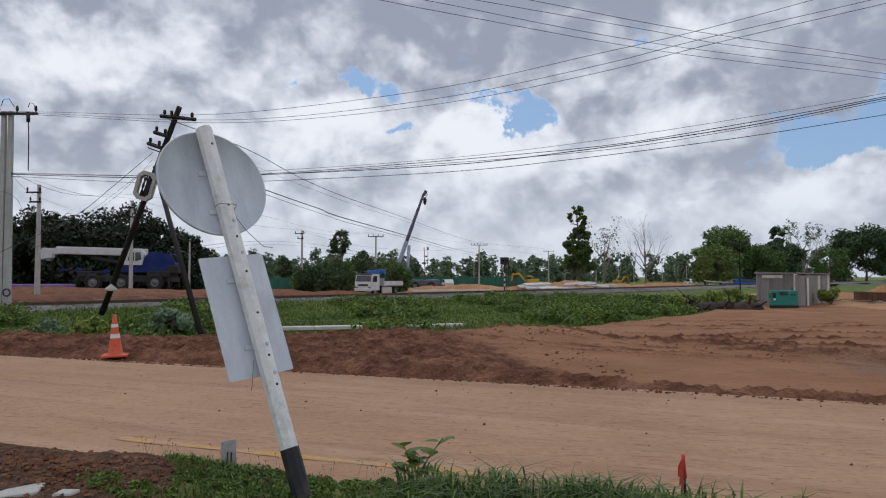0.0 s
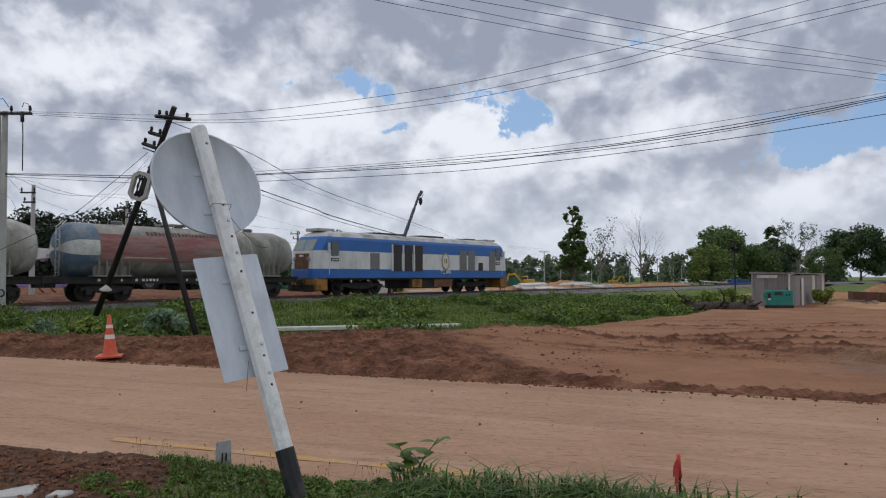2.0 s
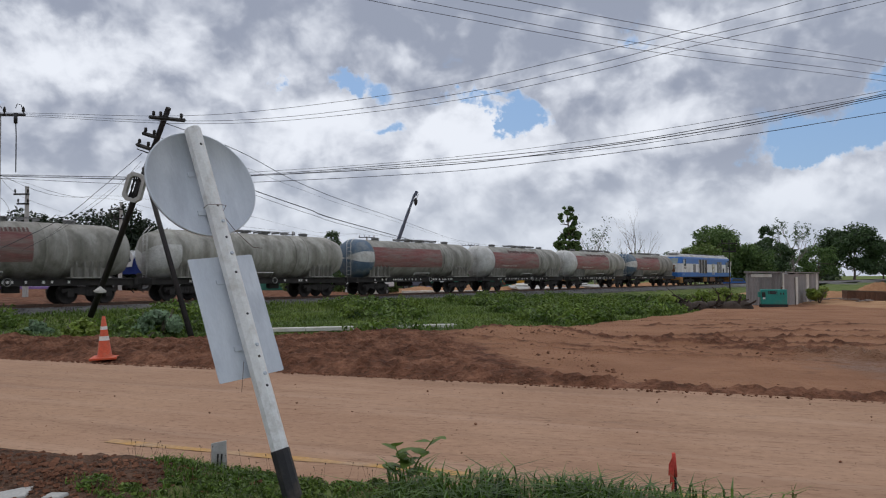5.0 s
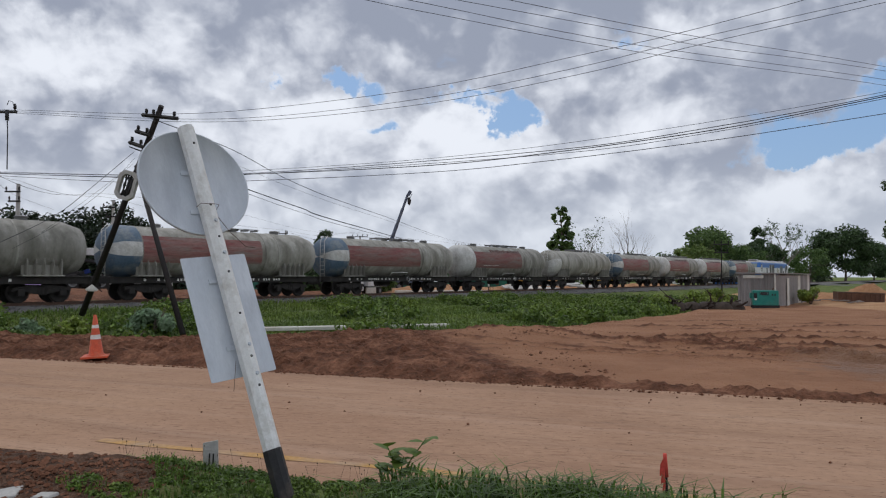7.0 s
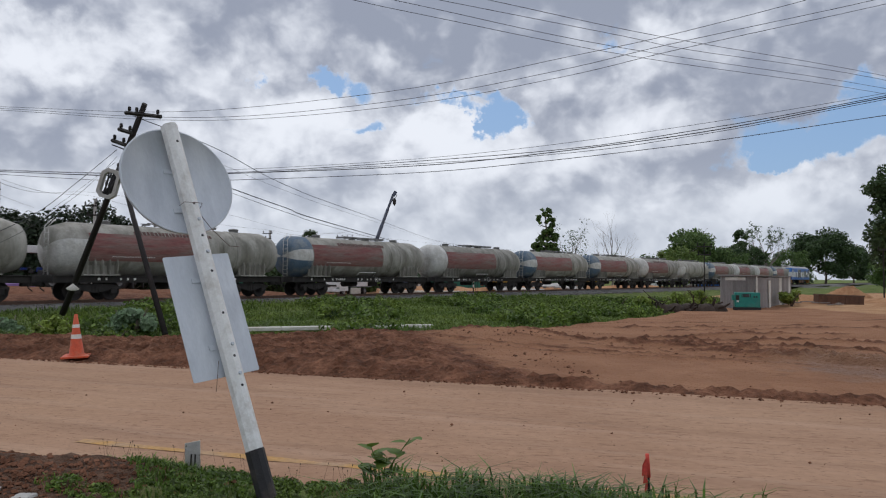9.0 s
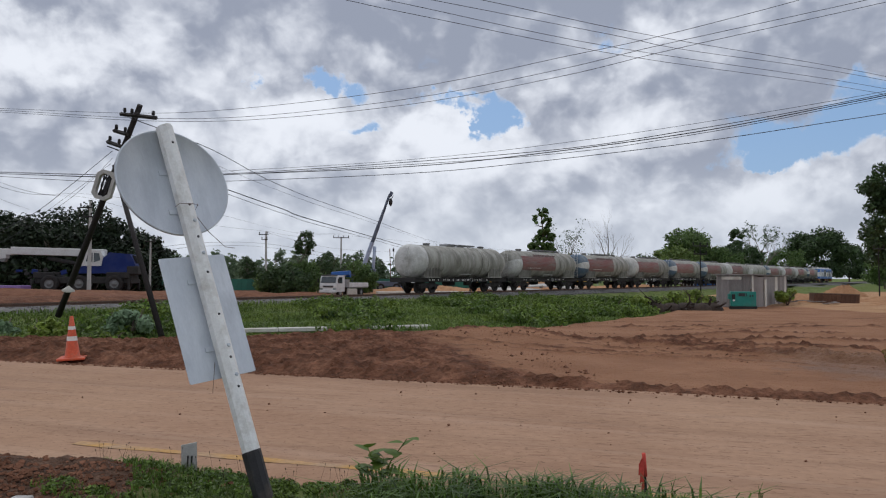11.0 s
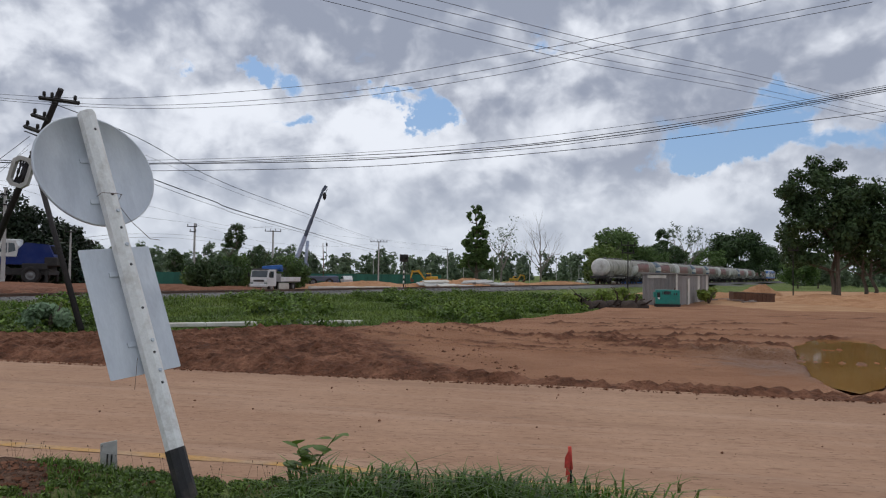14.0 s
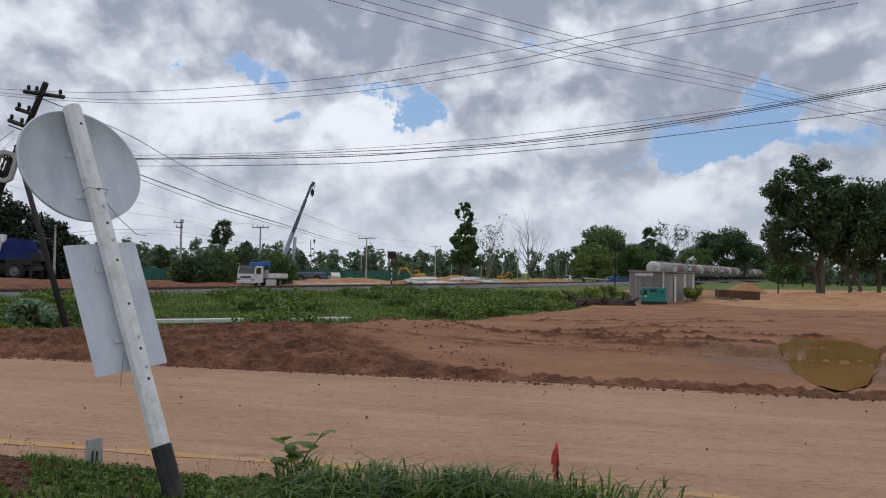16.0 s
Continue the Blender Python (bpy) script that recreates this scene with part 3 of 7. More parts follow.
# wheel ruts beyond the road: distance from its edge, slant, width, depth
RUTS = ((8.95, -0.64, 0.26, 1.0), (9.45, -0.6, 0.15, 0.9), (9.1, -0.1, 0.16, 0.8), (9.2, 0.3, 0.14, 0.7), (9.3, 0.62, 0.14, 0.6), (10.8, 0.7, 0.14, 0.5), (13.0, 0.7, 0.15, 0.5), (15.2, 0.75, 0.15, 0.45), (5.6, -0.25, 0.1, 0.4), (6.3, -0.2, 0.1, 0.4), (7.9, -0.62, 0.12, 0.4))


def land(x, y):
    """Height of the ground and its masks."""
    p = NRM.x * x + NRM.y * y
    s = U.x * x + U.y * y
    far = y - ROAD_FAR(x)
    near = ROAD_NEAR(x) - y
    turf_y = turf_line(x)
    z = np.full_like(x, -0.03)
    # the near verge
    z = z + step(0.0, 0.8, near) * (0.15 + 0.025 * wob(x, y, 3.0))
    heap = np.exp(-((x + 2.75) ** 2 / 0.95 + (y - 5.15) ** 2 / 0.4))
    z = z + heap * 0.13 * (0.8 + 0.3 * wob(x, y, 6.0))
    # the ridge pushed up beyond the road
    ridge = step(0.0, 0.6, far) * (1 - step(2.2, 4.5, far)) * (1 - 0.8 * step(0.5, 4.0, x))
    left = 1 - step(-1.0, 4.0, x)
    lump = 0.5 + 0.5 * wob(x, y, 1.7)
    z = z + ridge * (0.10 * left + 0.04) * (0.4 + lump)
    z = z + np.exp(-((far - 0.3) / 0.2) ** 2) * 0.05 * (0.3 + lump) * step(-2, 1, x)
    beyond = step(2.5, 7.0, far)
    berm = np.exp(-((y - turf_y + 2.2) / 1.7) ** 2) * step(-4.5, -1.0, x) * (1 - step(3, 6, x))
    z = z + berm * 0.22
    z = z + beyond * 0.05 * wob(x, y, 1.1)
    # ruts of turning lorries
    rut = np.zeros_like(x)
    open_x = step(-1.5, 2.5, x)
    for a, k, w, h in RUTS:
        c = far - a - k * (x - 4.0) - 0.15 * np.sin(x * 0.45 + a) - 0.06 * wob(x, y, 2.3)
        on = open_x * step(-0.35, 0.35, np.sin(x * 0.5 + 3.1 * a) + 0.55)
        z = z + on * h * (np.exp(-((c + 1.6 * w) / w) ** 2) * 0.09 * (0.3 + lump) - np.exp(-(c / w) ** 2) * 0.05)
        rut = np.maximum(rut, on * h * np.exp(-((c + w) / (1.7 * w)) ** 2))
    # the plateau falls off slowly to the weeds and the ditch
    z = z - 0.32 * step(18, 46, y) * step(0, 10, x)
    turf = step(-0.3, 0.9, y - turf_y)
    z = z - turf * (0.22 + 0.06 * wob(x, y, 0.8)) * step(-30, -28.0, -p) 
    # railway bank
    bank = 1 - step(2.0, 4.6, np.abs(p - TRACK))
    z = z * (1 - bank) + bank * 0.13
    # land behind the line
    behind = step(TRACK + 2.4, TRACK + 6, p)
    z = z * (1 - behind) + behind * (np.where(s < 60, 0.42 - 0.85 * step(28, 46, s), -0.43) + 0.05 * wob(x, y, 0.3))
    away = step(70, 120, np.hypot(x, y))
    z = z * (1 - away) + away * np.where(p > TRACK + 5, -0.43, z)
    # the puddle
    pool = puddle_depth(x, y)
    z = z * (1 - pool) - 0.16 * pool
    smooth = step(0.4, 0.75, far) * step(-1.0, 3.0, x + 0.25 * (far - 4)) * (1 - 0.95 * np.clip(rut * 1.3, 0, 1)) * (0.8 + 0.22 * wob(x, y, 0.9))
    wet = np.clip(0.95 * np.exp(-(((x - PUDDLE[0] + 1.3) / 2.6) ** 2 + ((y - PUDDLE[1] + 0.8) / 3.2) ** 2)), 0, 1) * step(0.3, 0.8, far)
    orange = step(24, 27, x) * step(34, 38, y) * (1 - step(90, 100, y)) * (1 - step(-3.5, -1, p - TRACK + 5))
    sand = np.clip(orange + behind * step(30, 50, s) * (0.5 + 0.5 * wob(x, y, 0.25)) * (1 - step(95, 130, np.hypot(x, y))) * 0.95, 0, 1)
    away_turf = step(120, 160, np.hypot(x, y))
    near_turf = 0.62 * step(0.25, 0.7, near) * (1 - step(0.2, 0.5, heap)) * step(-2.3, -1.5, x + 0.25 * y - 1.2)
    turf = np.clip(np.maximum(np.maximum(turf * (1 - behind) * (1 - orange), away_turf), near_turf), 0, 1)
    humus = step(0.0, 0.25, near)
    gravel = (1 - step(2.3, 3.4, np.abs(p - TRACK)))
    return z, dict(smooth=smooth, wet=wet, sand=sand, turf=turf, gravel=gravel, humus=humus)


def height(x, y):
    return float(land(np.array([float(x)]), np.array([float(y)]))[0][0])


def axis(stops):
    out = []
    for (a, b, d) in stops:
        out += list(np.arange(a, b, d))
    return np.array(out + [stops[-1][1]])


def build_ground():
    xs = axis([(-3000, -600, 300), (-600, -100, 50), (-100, -30, 3.5), (-30, -12, 0.6), (-12, 14, 0.1), (14, 45, 0.45), (45, 120, 3), (120, 600, 40), (600, 3000, 300)])
    ys = axis([(-3000, -300, 300), (-300, -20, 28), (-20, 2, 2), (2, 20, 0.1), (20, 26, 0.2), (26, 60, 0.5), (60, 130, 2.5), (130, 500, 30), (500, 3000, 250)])
    X, Y = np.meshgrid(xs, ys)
    Z, masks = land(X.ravel(), Y.ravel())
    nx, ny = len(xs), len(ys)
    i = np.arange(nx * ny).reshape(ny, nx)
    quads = np.stack([i[:-1, :-1], i[:-1, 1:], i[1:, 1:], i[1:, :-1]], -1).reshape(-1, 4)
    me = bpy.data.meshes.new("ground")
    # small clods where the earth is bare
    bare = (1 - masks["turf"]) * (1 - np.clip(masks["smooth"] * 1.2, 0, 1))
    rnd = np.random.RandomState(5).rand(len(Z))
    fine = (np.abs(X.ravel()) < 16) & (Y.ravel() > 4) & (Y.ravel() < 24)
    far = Y.ravel() - ROAD_FAR(X.ravel())
    Z = Z + fine * bare * ((rnd ** 3) * 0.09 + 0.07 * np.abs(wob(X.ravel(), Y.ravel(), 4.3)) + 0.05 * np.abs(wob(X.ravel() + 3, Y.ravel(), 9.7))) * step(0.05, 0.5, far) + fine * (rnd * 0.02 + 0.03 * (rnd ** 6)) * masks["humus"]
    me.from_pydata(np.stack([X.ravel(), Y.ravel(), Z], -1).tolist(), [], quads.tolist())
    for k, v in masks.items():
        a = me.attributes.new(k, "FLOAT", "POINT")
        a.data.foreach_set("value", np.ascontiguousarray(v, dtype=np.float32))
    me.materials.append(M["ground"])
    lumpy = (fine * bare * step(0.05, 0.4, far) > 0.45)[quads[:, 0]]
    me.polygons.foreach_set("use_smooth", (~lumpy).tolist())
    tagged(new("ground", me), "red-brown earth with wet mud, weeds and gravel", "ground", kind="structure")


build_ground()


def build_road():
    """The road, caked with pale dust, slightly rutted."""
    d = Vector((1, -0.385, 0)).normalized()
    c = Vector((0, 8.05, 0))
    n = Vector((-d.y, d.x, 0))
    ls, ws = axis([(-90, -20, 2.5), (-20, 20, 0.2), (20, 90, 2.5)]), np.linspace(-2.75, 2.75, 30)
    g = Geo()
    rs = np.random.RandomState(3)
    for a in ls:
        for b in ws:
            q = c + d * float(a) + n * float(b + 0.12 * math.sin(a * 0.7) * (1 if abs(b) > 2.5 else 0))
            z = 0.012 - 0.02 * (b / 2.75) ** 4 + 0.006 * math.sin(b * 3.1 + 0.4 * math.sin(a * 0.2)) + 0.004 * rs.rand()
            g.v.append((q.x, q.y, z))
    k = len(ws)
    for i in range(len(ls) - 1):
        for j in range(k - 1):
            g.f.append((i * k + j, (i + 1) * k + j, (i + 1) * k + j + 1, i * k + j + 1))
    g.s, g.m = [True] * len(g.f), [0] * len(g.f)
    tagged(part("road", g, M["road"]), "two-lane road covered in pale red dust", "road", kind="structure")
    g = Geo()
    pts = [(c + d * float(a) + n * (-2.12 + 0.02 * math.sin(a * 0.9))) for a in np.arange(-2.5, 4.2, 0.4)]
    for i in range(len(pts) - 1):
        a, b = pts[i], pts[i + 1]
        w0, w1 = (0.06 + 0.015 * math.sin(i * 1.7)), (0.06 + 0.015 * math.sin(i * 1.7 + 1.7))
        g.add([(a.x - n.x * w0, a.y - n.y * w0, 0.007), (b.x - n.x * w1, b.y - n.y * w1, 0.007), (b.x + n.x * w1, b.y + n.y * w1, 0.007), (a.x + n.x * w0, a.y + n.y * w0, 0.007)], [(0, 1, 2, 3)])
    tagged(part("road_line", g, M["yellow"]), "yellow edge line, half hidden by dust", "road marking", kind="structure")


build_road()
# ---- railway ----
def build_track():
    """Two rails on sleepers and a bed of broken stone."""
    m = pose(*line_place(0, z=0), 0, 0, TURN)
    track = thing("railway_track", m, "single railway track with rusty rails on grey ballast", "railway track", kind="structure")
    for y in (-0.5, 0.5):
        prof = [(-0.065, -0.14), (0.065, -0.14), (0.065, -0.125), (0.012, -0.11), (0.012, -0.04), (0.035, -0.03), (0.035, 0.0), (-0.035, 0.0), (-0.035, -0.03), (-0.012, -0.04), (-0.012, -0.11), (-0.065, -0.125)]
        g = Geo()
        g.rings([[(x, y + a, RAIL + b) for a, b in prof] for x in (-90, 0, 150, 420)])
        part("rail", g, M["steel"], track)
    bed = Geo()
    rs = np.random.RandomState(4)
    prof = [(-2.9, 0.02), (-2.3, 0.14), (-1.5, 0.27), (0, 0.28), (1.5, 0.27), (2.3, 0.14), (2.9, 0.02)]
    xs = np.concatenate([np.arange(-60, 110, 0.5), np.arange(110, 400, 6)])
    for x in xs:
        for a, b in prof:
            bed.v.append((float(x), a + 0.15 * rs.randn() * 0.5, b + 0.02 * rs.randn()))
    k = len(prof)
    for i in range(len(xs) - 1):
        for j in range(k - 1):
            bed.f.append((i * k + j, (i + 1) * k + j, (i + 1) * k + j + 1, i * k + j + 1))
    bed.s, bed.m = [False] * len(bed.f), [0] * len(bed.f)
    part("ballast_bed", bed, M["stone"], track)
    st = Geo()
    for _ in range(6500):
        x, y = rs.uniform(-25, 75), -abs(rs.uniform(0.7, 3.1))
        z = np.interp(-y, [0, 1.5, 2.3, 2.9, 3.2], [0.28, 0.27, 0.14, 0.02, -0.05])
        r = rs.uniform(0.03, 0.075)
        q = [Vector((rs.uniform(0.6, 1.1) * sx * r + x, rs.uniform(0.6, 1.1) * sy * r + y, z + rs.uniform(0.5, 1.0) * sz * r)) for sx, sy, sz in ((1, 0, 0), (-1, 0, 0), (0, 1, 0), (0, -1, 0), (0, 0, 1), (0, 0, -1))]
        st.add(q, [(0, 2, 4), (2, 1, 4), (1, 3, 4), (3, 0, 4), (2, 0, 5), (1, 2, 5), (3, 1, 5), (0, 3, 5)])
    tagged(part("ballast_stones", st, M["stone"], track), kind="stuff")
    sl = Geo().box((0, 0, 0), (0.22, 1.9, 0.14), bevel=0.015).mesh("sleeper", M["sleeper"])
    for i in range(150):
        part("sleeper", sl, None, track, at=pose(-30 + i * 0.65, 0, RAIL - 0.20))


build_track()


def wheelset(bm_name, r, parent, at):
    g = Geo()
    for y in (-0.52, 0.52):
        sgn = 1 if y > 0 else -1
        prof = [(0.06, 0.07), (0.09, 0.06), (0.12, 0.015), (r - 0.07, 0.01), (r - 0.05, 0.05), (r, 0.055), (r, -0.05), (r + 0.025, -0.06), (r + 0.02, -0.075), (r - 0.06, -0.07), (0.12, -0.02), (0.06, -0.06)]
        g.lathe(prof, pose(0, y, 0, -90 * sgn), 24)
    g.tube([(0, -0.66, 0), (0, 0.66, 0)], 0.065, 10)
    return part("wheelset", g, M["bogie"], parent, at=at)


def bogie(parent, x, axles, r, base):
    """A bogie: side frames with springs and axle boxes, and its wheelsets."""
    g = Geo()
    xs = [base * (i / (axles - 1) - 0.5) for i in range(axles)]
    L = base + 0.7
    for y in (-0.82, 0.82):
        out = [(-L / 2, 0.50), (-base / 2 - 0.1, 0.60), (-base / 4, 0.42), (0, 0.34), (base / 4, 0.42), (base / 2 + 0.1, 0.60), (L / 2, 0.50), (L / 2, 0.66), (base / 4, 0.78), (-base / 4, 0.78), (-L / 2, 0.66)]
        g.prism(out, Matrix.Translation((0, y + 0.07, 0)) @ pose(0, 0, 0, 90), 0.14)
        for a in xs:
            g.box((a, y, r), (0.3, 0.22, 0.3), bevel=0.03)
        for k in (-0.16, 0, 0.16):
            g.lathe([(0.07, 0.4), (0.075, 0.45), (0.06, 0.5), (0.075, 0.55), (0.06, 0.6), (0.075, 0.65)], pose(k, y * 1.05, 0), 8)
    g.box((0, 0, 0.62), (0.5, 1.7, 0.22), bevel=0.03)
    b = part("bogie", g, M["bogie"], parent, at=pose(x, 0, 0))
    return b, [wheelset("w", r, b, pose(a, 0, r)) for a in xs]


def arc_shell(g, x0, x1, r, zc, a0, a1, n=10, seg=6):
    """A patch of a lying cylinder's skin between two angles (degrees below the -y side are negative)."""
    pts = []
    for i in range(seg + 1):
        for k in range(n + 1):
            a = radians(a0 + (a1 - a0) * k / n)
            pts.append((x0 + (x1 - x0) * i / seg, -r * math.cos(a), zc + r * math.sin(a)))
    g.add(pts, [(i * (n + 1) + k, i * (n + 1) + k + 1, (i + 1) * (n + 1) + k + 1, (i + 1) * (n + 1) + k) for i in range(seg) for k in range(n)], True)
    return g


TANK_R, TANK_Z, TANK_L = 1.27, 2.42, 12.6


def tank_wagon(style, panel, words):
    """A long bogie tank wagon for cement, with a weathered shell."""
    rs = random.Random(style * 17 + panel * 3 + words)
    w = thing("tank_wagon", Matrix(), "", "tank wagon", "wagons of the freight train")
    half = TANK_L / 2
    def shell(x0, x1, grow=0.0, n=40):
        prof = []
        for x in np.linspace(x0, x1, max(2, int(abs(x1 - x0) / 0.8) + 2)):
            d = half - abs(x)
            r = TANK_R if d > 0.45 else TANK_R * math.sqrt(max(0.0, 1 - ((0.45 - d) / 0.45) ** 2 * 0.35))
            prof.append((r + grow, float(x)))
        return prof
    turnx = pose(0, 0, TANK_Z, 0, 90, 0)
    g = Geo()
    g.lathe([(0.02, -half - 0.22), (0.5, -half - 0.19), (0.9, -half - 0.09)] + shell(-half, half) + [(0.9, half + 0.09), (0.5, half + 0.19), (0.02, half + 0.22)], turnx, 40)
    part("tank", g, M["tank"], w, "grey cement-stained tank shell")
    # painted ends
    if style:
        zs = [(-90, -12), (-12, 20), (20, 90)]
        cols = {1: ("head_blue", "head_white", "head_blue"), 2: ("head_white",) * 3, 3: ("head_white", "head_white", "tank")}[style]
        for (a0, a1), c in zip(zs, cols):
            if c == "tank":
                continue
            g = Geo()
            ring = []
            xs = [-half + 1.25, -half + 0.46, -half + 0.3, -half + 0.15, -half, -half - 0.09, -half - 0.19, -half - 0.222]
            rr = [TANK_R, TANK_R, TANK_R * 0.981, TANK_R * 0.919, TANK_R * 0.806, 0.9, 0.5, 0.03]
            rr[4] = 1.03
            n = 18
            full = [radians(a0 + (a1 - a0) * k / n) for k in range(n + 1)]
            for sy in (-1, 1):
                pts = [(x - 0.006, sy * (r + 0.007) * math.cos(a), TANK_Z + (r + 0.007) * math.sin(a)) for x, r in zip(xs, rr) for a in full]
                f = [(i * (n + 1) + k, i * (n + 1) + k + 1, (i + 1) * (n + 1) + k + 1, (i + 1) * (n + 1) + k) for i in range(len(xs) - 1) for k in range(n)]
                g.add(pts, f, True)
            part("painted_end", g, M[c], w, "faded blue painted band" if c == "head_blue" else "off-white painted band")
    if panel:
        g = arc_shell(Geo(), -half + 1.3, -half + 7.6 + 0.9 * rs.random(), TANK_R + 0.008, TANK_Z, -26, 36, 12, 10)
        part("painted_panel", g, M["panel_red"], w, "faded red painted advertising panel")
        if words:
            g = Geo()
            x = -half + 3.6
            while x < -half + 8.0:
                q = rs.uniform(0.1, 0.2)
                arc_shell(g, x, x + q, TANK_R + 0.014, TANK_Z, 36, rs.uniform(45, 49), 2, 1)
                x += q + 0.05
            part("lettering", g, M["letter"], w, "row of faded dark letters")
            g = Geo()
            x = -half + 2.4
            while x < -half + 4.6:
                arc_shell(g, x, x + 0.05, TANK_R + 0.014, TANK_Z, -17, -14.5, 1, 1)
                x += 0.085
            part("small_lettering", g, M["band"], w)
    for x in (-half + 8.7, half - 3.0):
        g = Geo().lathe([(TANK_R + 0.002, x - 0.05), (TANK_R + 0.02, x - 0.04), (TANK_R + 0.02, x + 0.04), (TANK_R + 0.002, x + 0.05)], turnx, 40)
        part("strap", g, M["tank"], w)
    for x in (-half + 1.9, half - 1.9):
        for y in (-1, 1):
            g = Geo()
            for k in range(5):
                xx = x - 0.72 + k * 0.36
                g.prism([(0.62, 1.18), (1.30, 1.18), (1.34, 1.75), (1.24, 1.95), (0.9, 1.5)], Matrix(((0, 0, 1, xx), (y, 0, 0, 0), (0, 1, 0, 0), (0, 0, 0, 1))), 0.03)
            g.box((x, y * 0.95, 1.2), (1.75, 0.7, 0.06))
            g.box((x, y * 1.0, 1.48), (1.7, 0.03, 0.5))
            part("saddle", g, M["tank"], w, "pale ribbed tank saddle")
    for x, r in ((-half + 2.6, 0.26), (-0.4, 0.22), (0.9, 0.3), (half - 2.4, 0.26)):
        g = Geo().lathe([(r, 0), (r, 0.12), (r * 1.12, 0.13), (r * 1.12, 0.17), (r * 0.7, 0.21), (0.03, 0.22)], pose(x, 0, TANK_Z + TANK_R - 0.03), 14)
        part("hatch", g, M["grille"], w)
    g = Geo()
    for y in (-0.32, 0.32):
        g.tube([(-1.6, y, TANK_Z + TANK_R + 0.16), (2.6, y, TANK_Z + TANK_R + 0.16)], 0.018, 6)
    for k in range(7):
        g.box((-1.5 + k * 0.66, 0, TANK_Z + TANK_R + 0.1), (0.04, 0.7, 0.12))
    part("catwalk", g, M["grille"], w)
    g = Geo()
    lx = -half - 0.30
    for y in (-0.62, -0.24):
        g.tube([(lx, y, 1.2), (lx, y, TANK_Z + 1.0), (lx + 0.3, y, TANK_Z + TANK_R + 0.05)], 0.022, 6)
    for k in range(9):
        g.tube([(lx, -0.62, 1.35 + k * 0.25), (lx, -0.24, 1.35 + k * 0.25)], 0.014, 6)
    part("ladder", g, M["head_white"], w)
    g = Geo()
    for y in (-1.02, 1.02):
        g.box((0, y, 0.98), (13.2, 0.1, 0.30), bevel=0.012)
        g.box((0, y, 1.14), (13.2, 0.26, 0.03))
    g.box((0, 0, 0.95), (13.2, 0.5, 0.25))
    for x in (-6.55, 6.55):
        g.box((x, 0, 1.0), (0.14, 2.4, 0.34), bevel=0.015)
    for k in range(9):
        g.box((-5 + k * 1.25, 0, 0.98), (0.1, 2.0, 0.18))
    part("underframe", g, M["bogie"], w, "black steel underframe")
    g = Geo()
    x = -5.0
    while x < 3.5:
        q = rs.uniform(0.07, 0.13)
        if rs.random() < 0.4:
            g.box((x, -1.075, 1.0), (q, 0.012, 0.12))
        x += 0.18
    part("frame_lettering", g, M["band"], w, "small white stencilled bars")
    g = Geo()
    g.tube([(-0.9, -1.0, 1.2), (-0.9, -1.2, 1.45), (0.7, -1.2, 1.45), (0.7, -1.0, 1.2)], 0.03, 6)
    g.lathe([(0.16, -0.03), (0.18, 0), (0.16, 0.03)], pose(0.9, -1.14, 1.0, 90), 12)
    part("valve_guard", g, M["head_white"], w)
    g = Geo()
    g.tube([(-0.9, 0.35, 0.7), (0.4, 0.35, 0.7)], 0.19, 12)
    part("air_reservoir", g, M["bogie"], w)
    part("brake_cylinder", Geo().box((1.3, -0.4, 0.68), (0.7, 0.3, 0.3), bevel=0.03), M["bogie"], w)
    for x in (-6.75, 6.75):
        g = Geo().box((x, 0, 0.78), (0.5, 0.22, 0.24), bevel=0.04)
        g.tube([(x - 0.1, -0.5, 0.95), (x - 0.1, -0.5, 0.6), (x + 0.1, -0.45, 0.45)], 0.03, 6)
        part("coupler", g, M["bogie"], w)
    wheels = []
    for x in (-4.5, 4.5):
        wheels += bogie(w, x, 2, 0.46, 1.75)[1]
    return w


def slab(g, z0, z1, e0, e1, w0, w1, L, nose=0.35, slot=0, cap=True):
    """A layer of the body: footprints at two heights, ends set in by e, sides by w."""
    def foot(z, e, w):
        h, b = L / 2 - e, 1.38 - w
        c = nose
        return [(-h + c, -b, z), (h - c, -b, z), (h - 0.06, -b + 0.42, z), (h, -b + 0.75, z), (h, b - 0.75, z), (h - 0.06, b - 0.42, z), (h - c, b, z), (-h + c, b, z), (-h + 0.06, b - 0.42, z), (-h, b - 0.75, z), (-h, -b + 0.75, z), (-h + 0.06, -b + 0.42, z)]
    g.rings([foot(z0, e0, w0), foot(z1, e1, w1)], cap=cap, slot=slot)
    return g


LOCO_L = 20.6


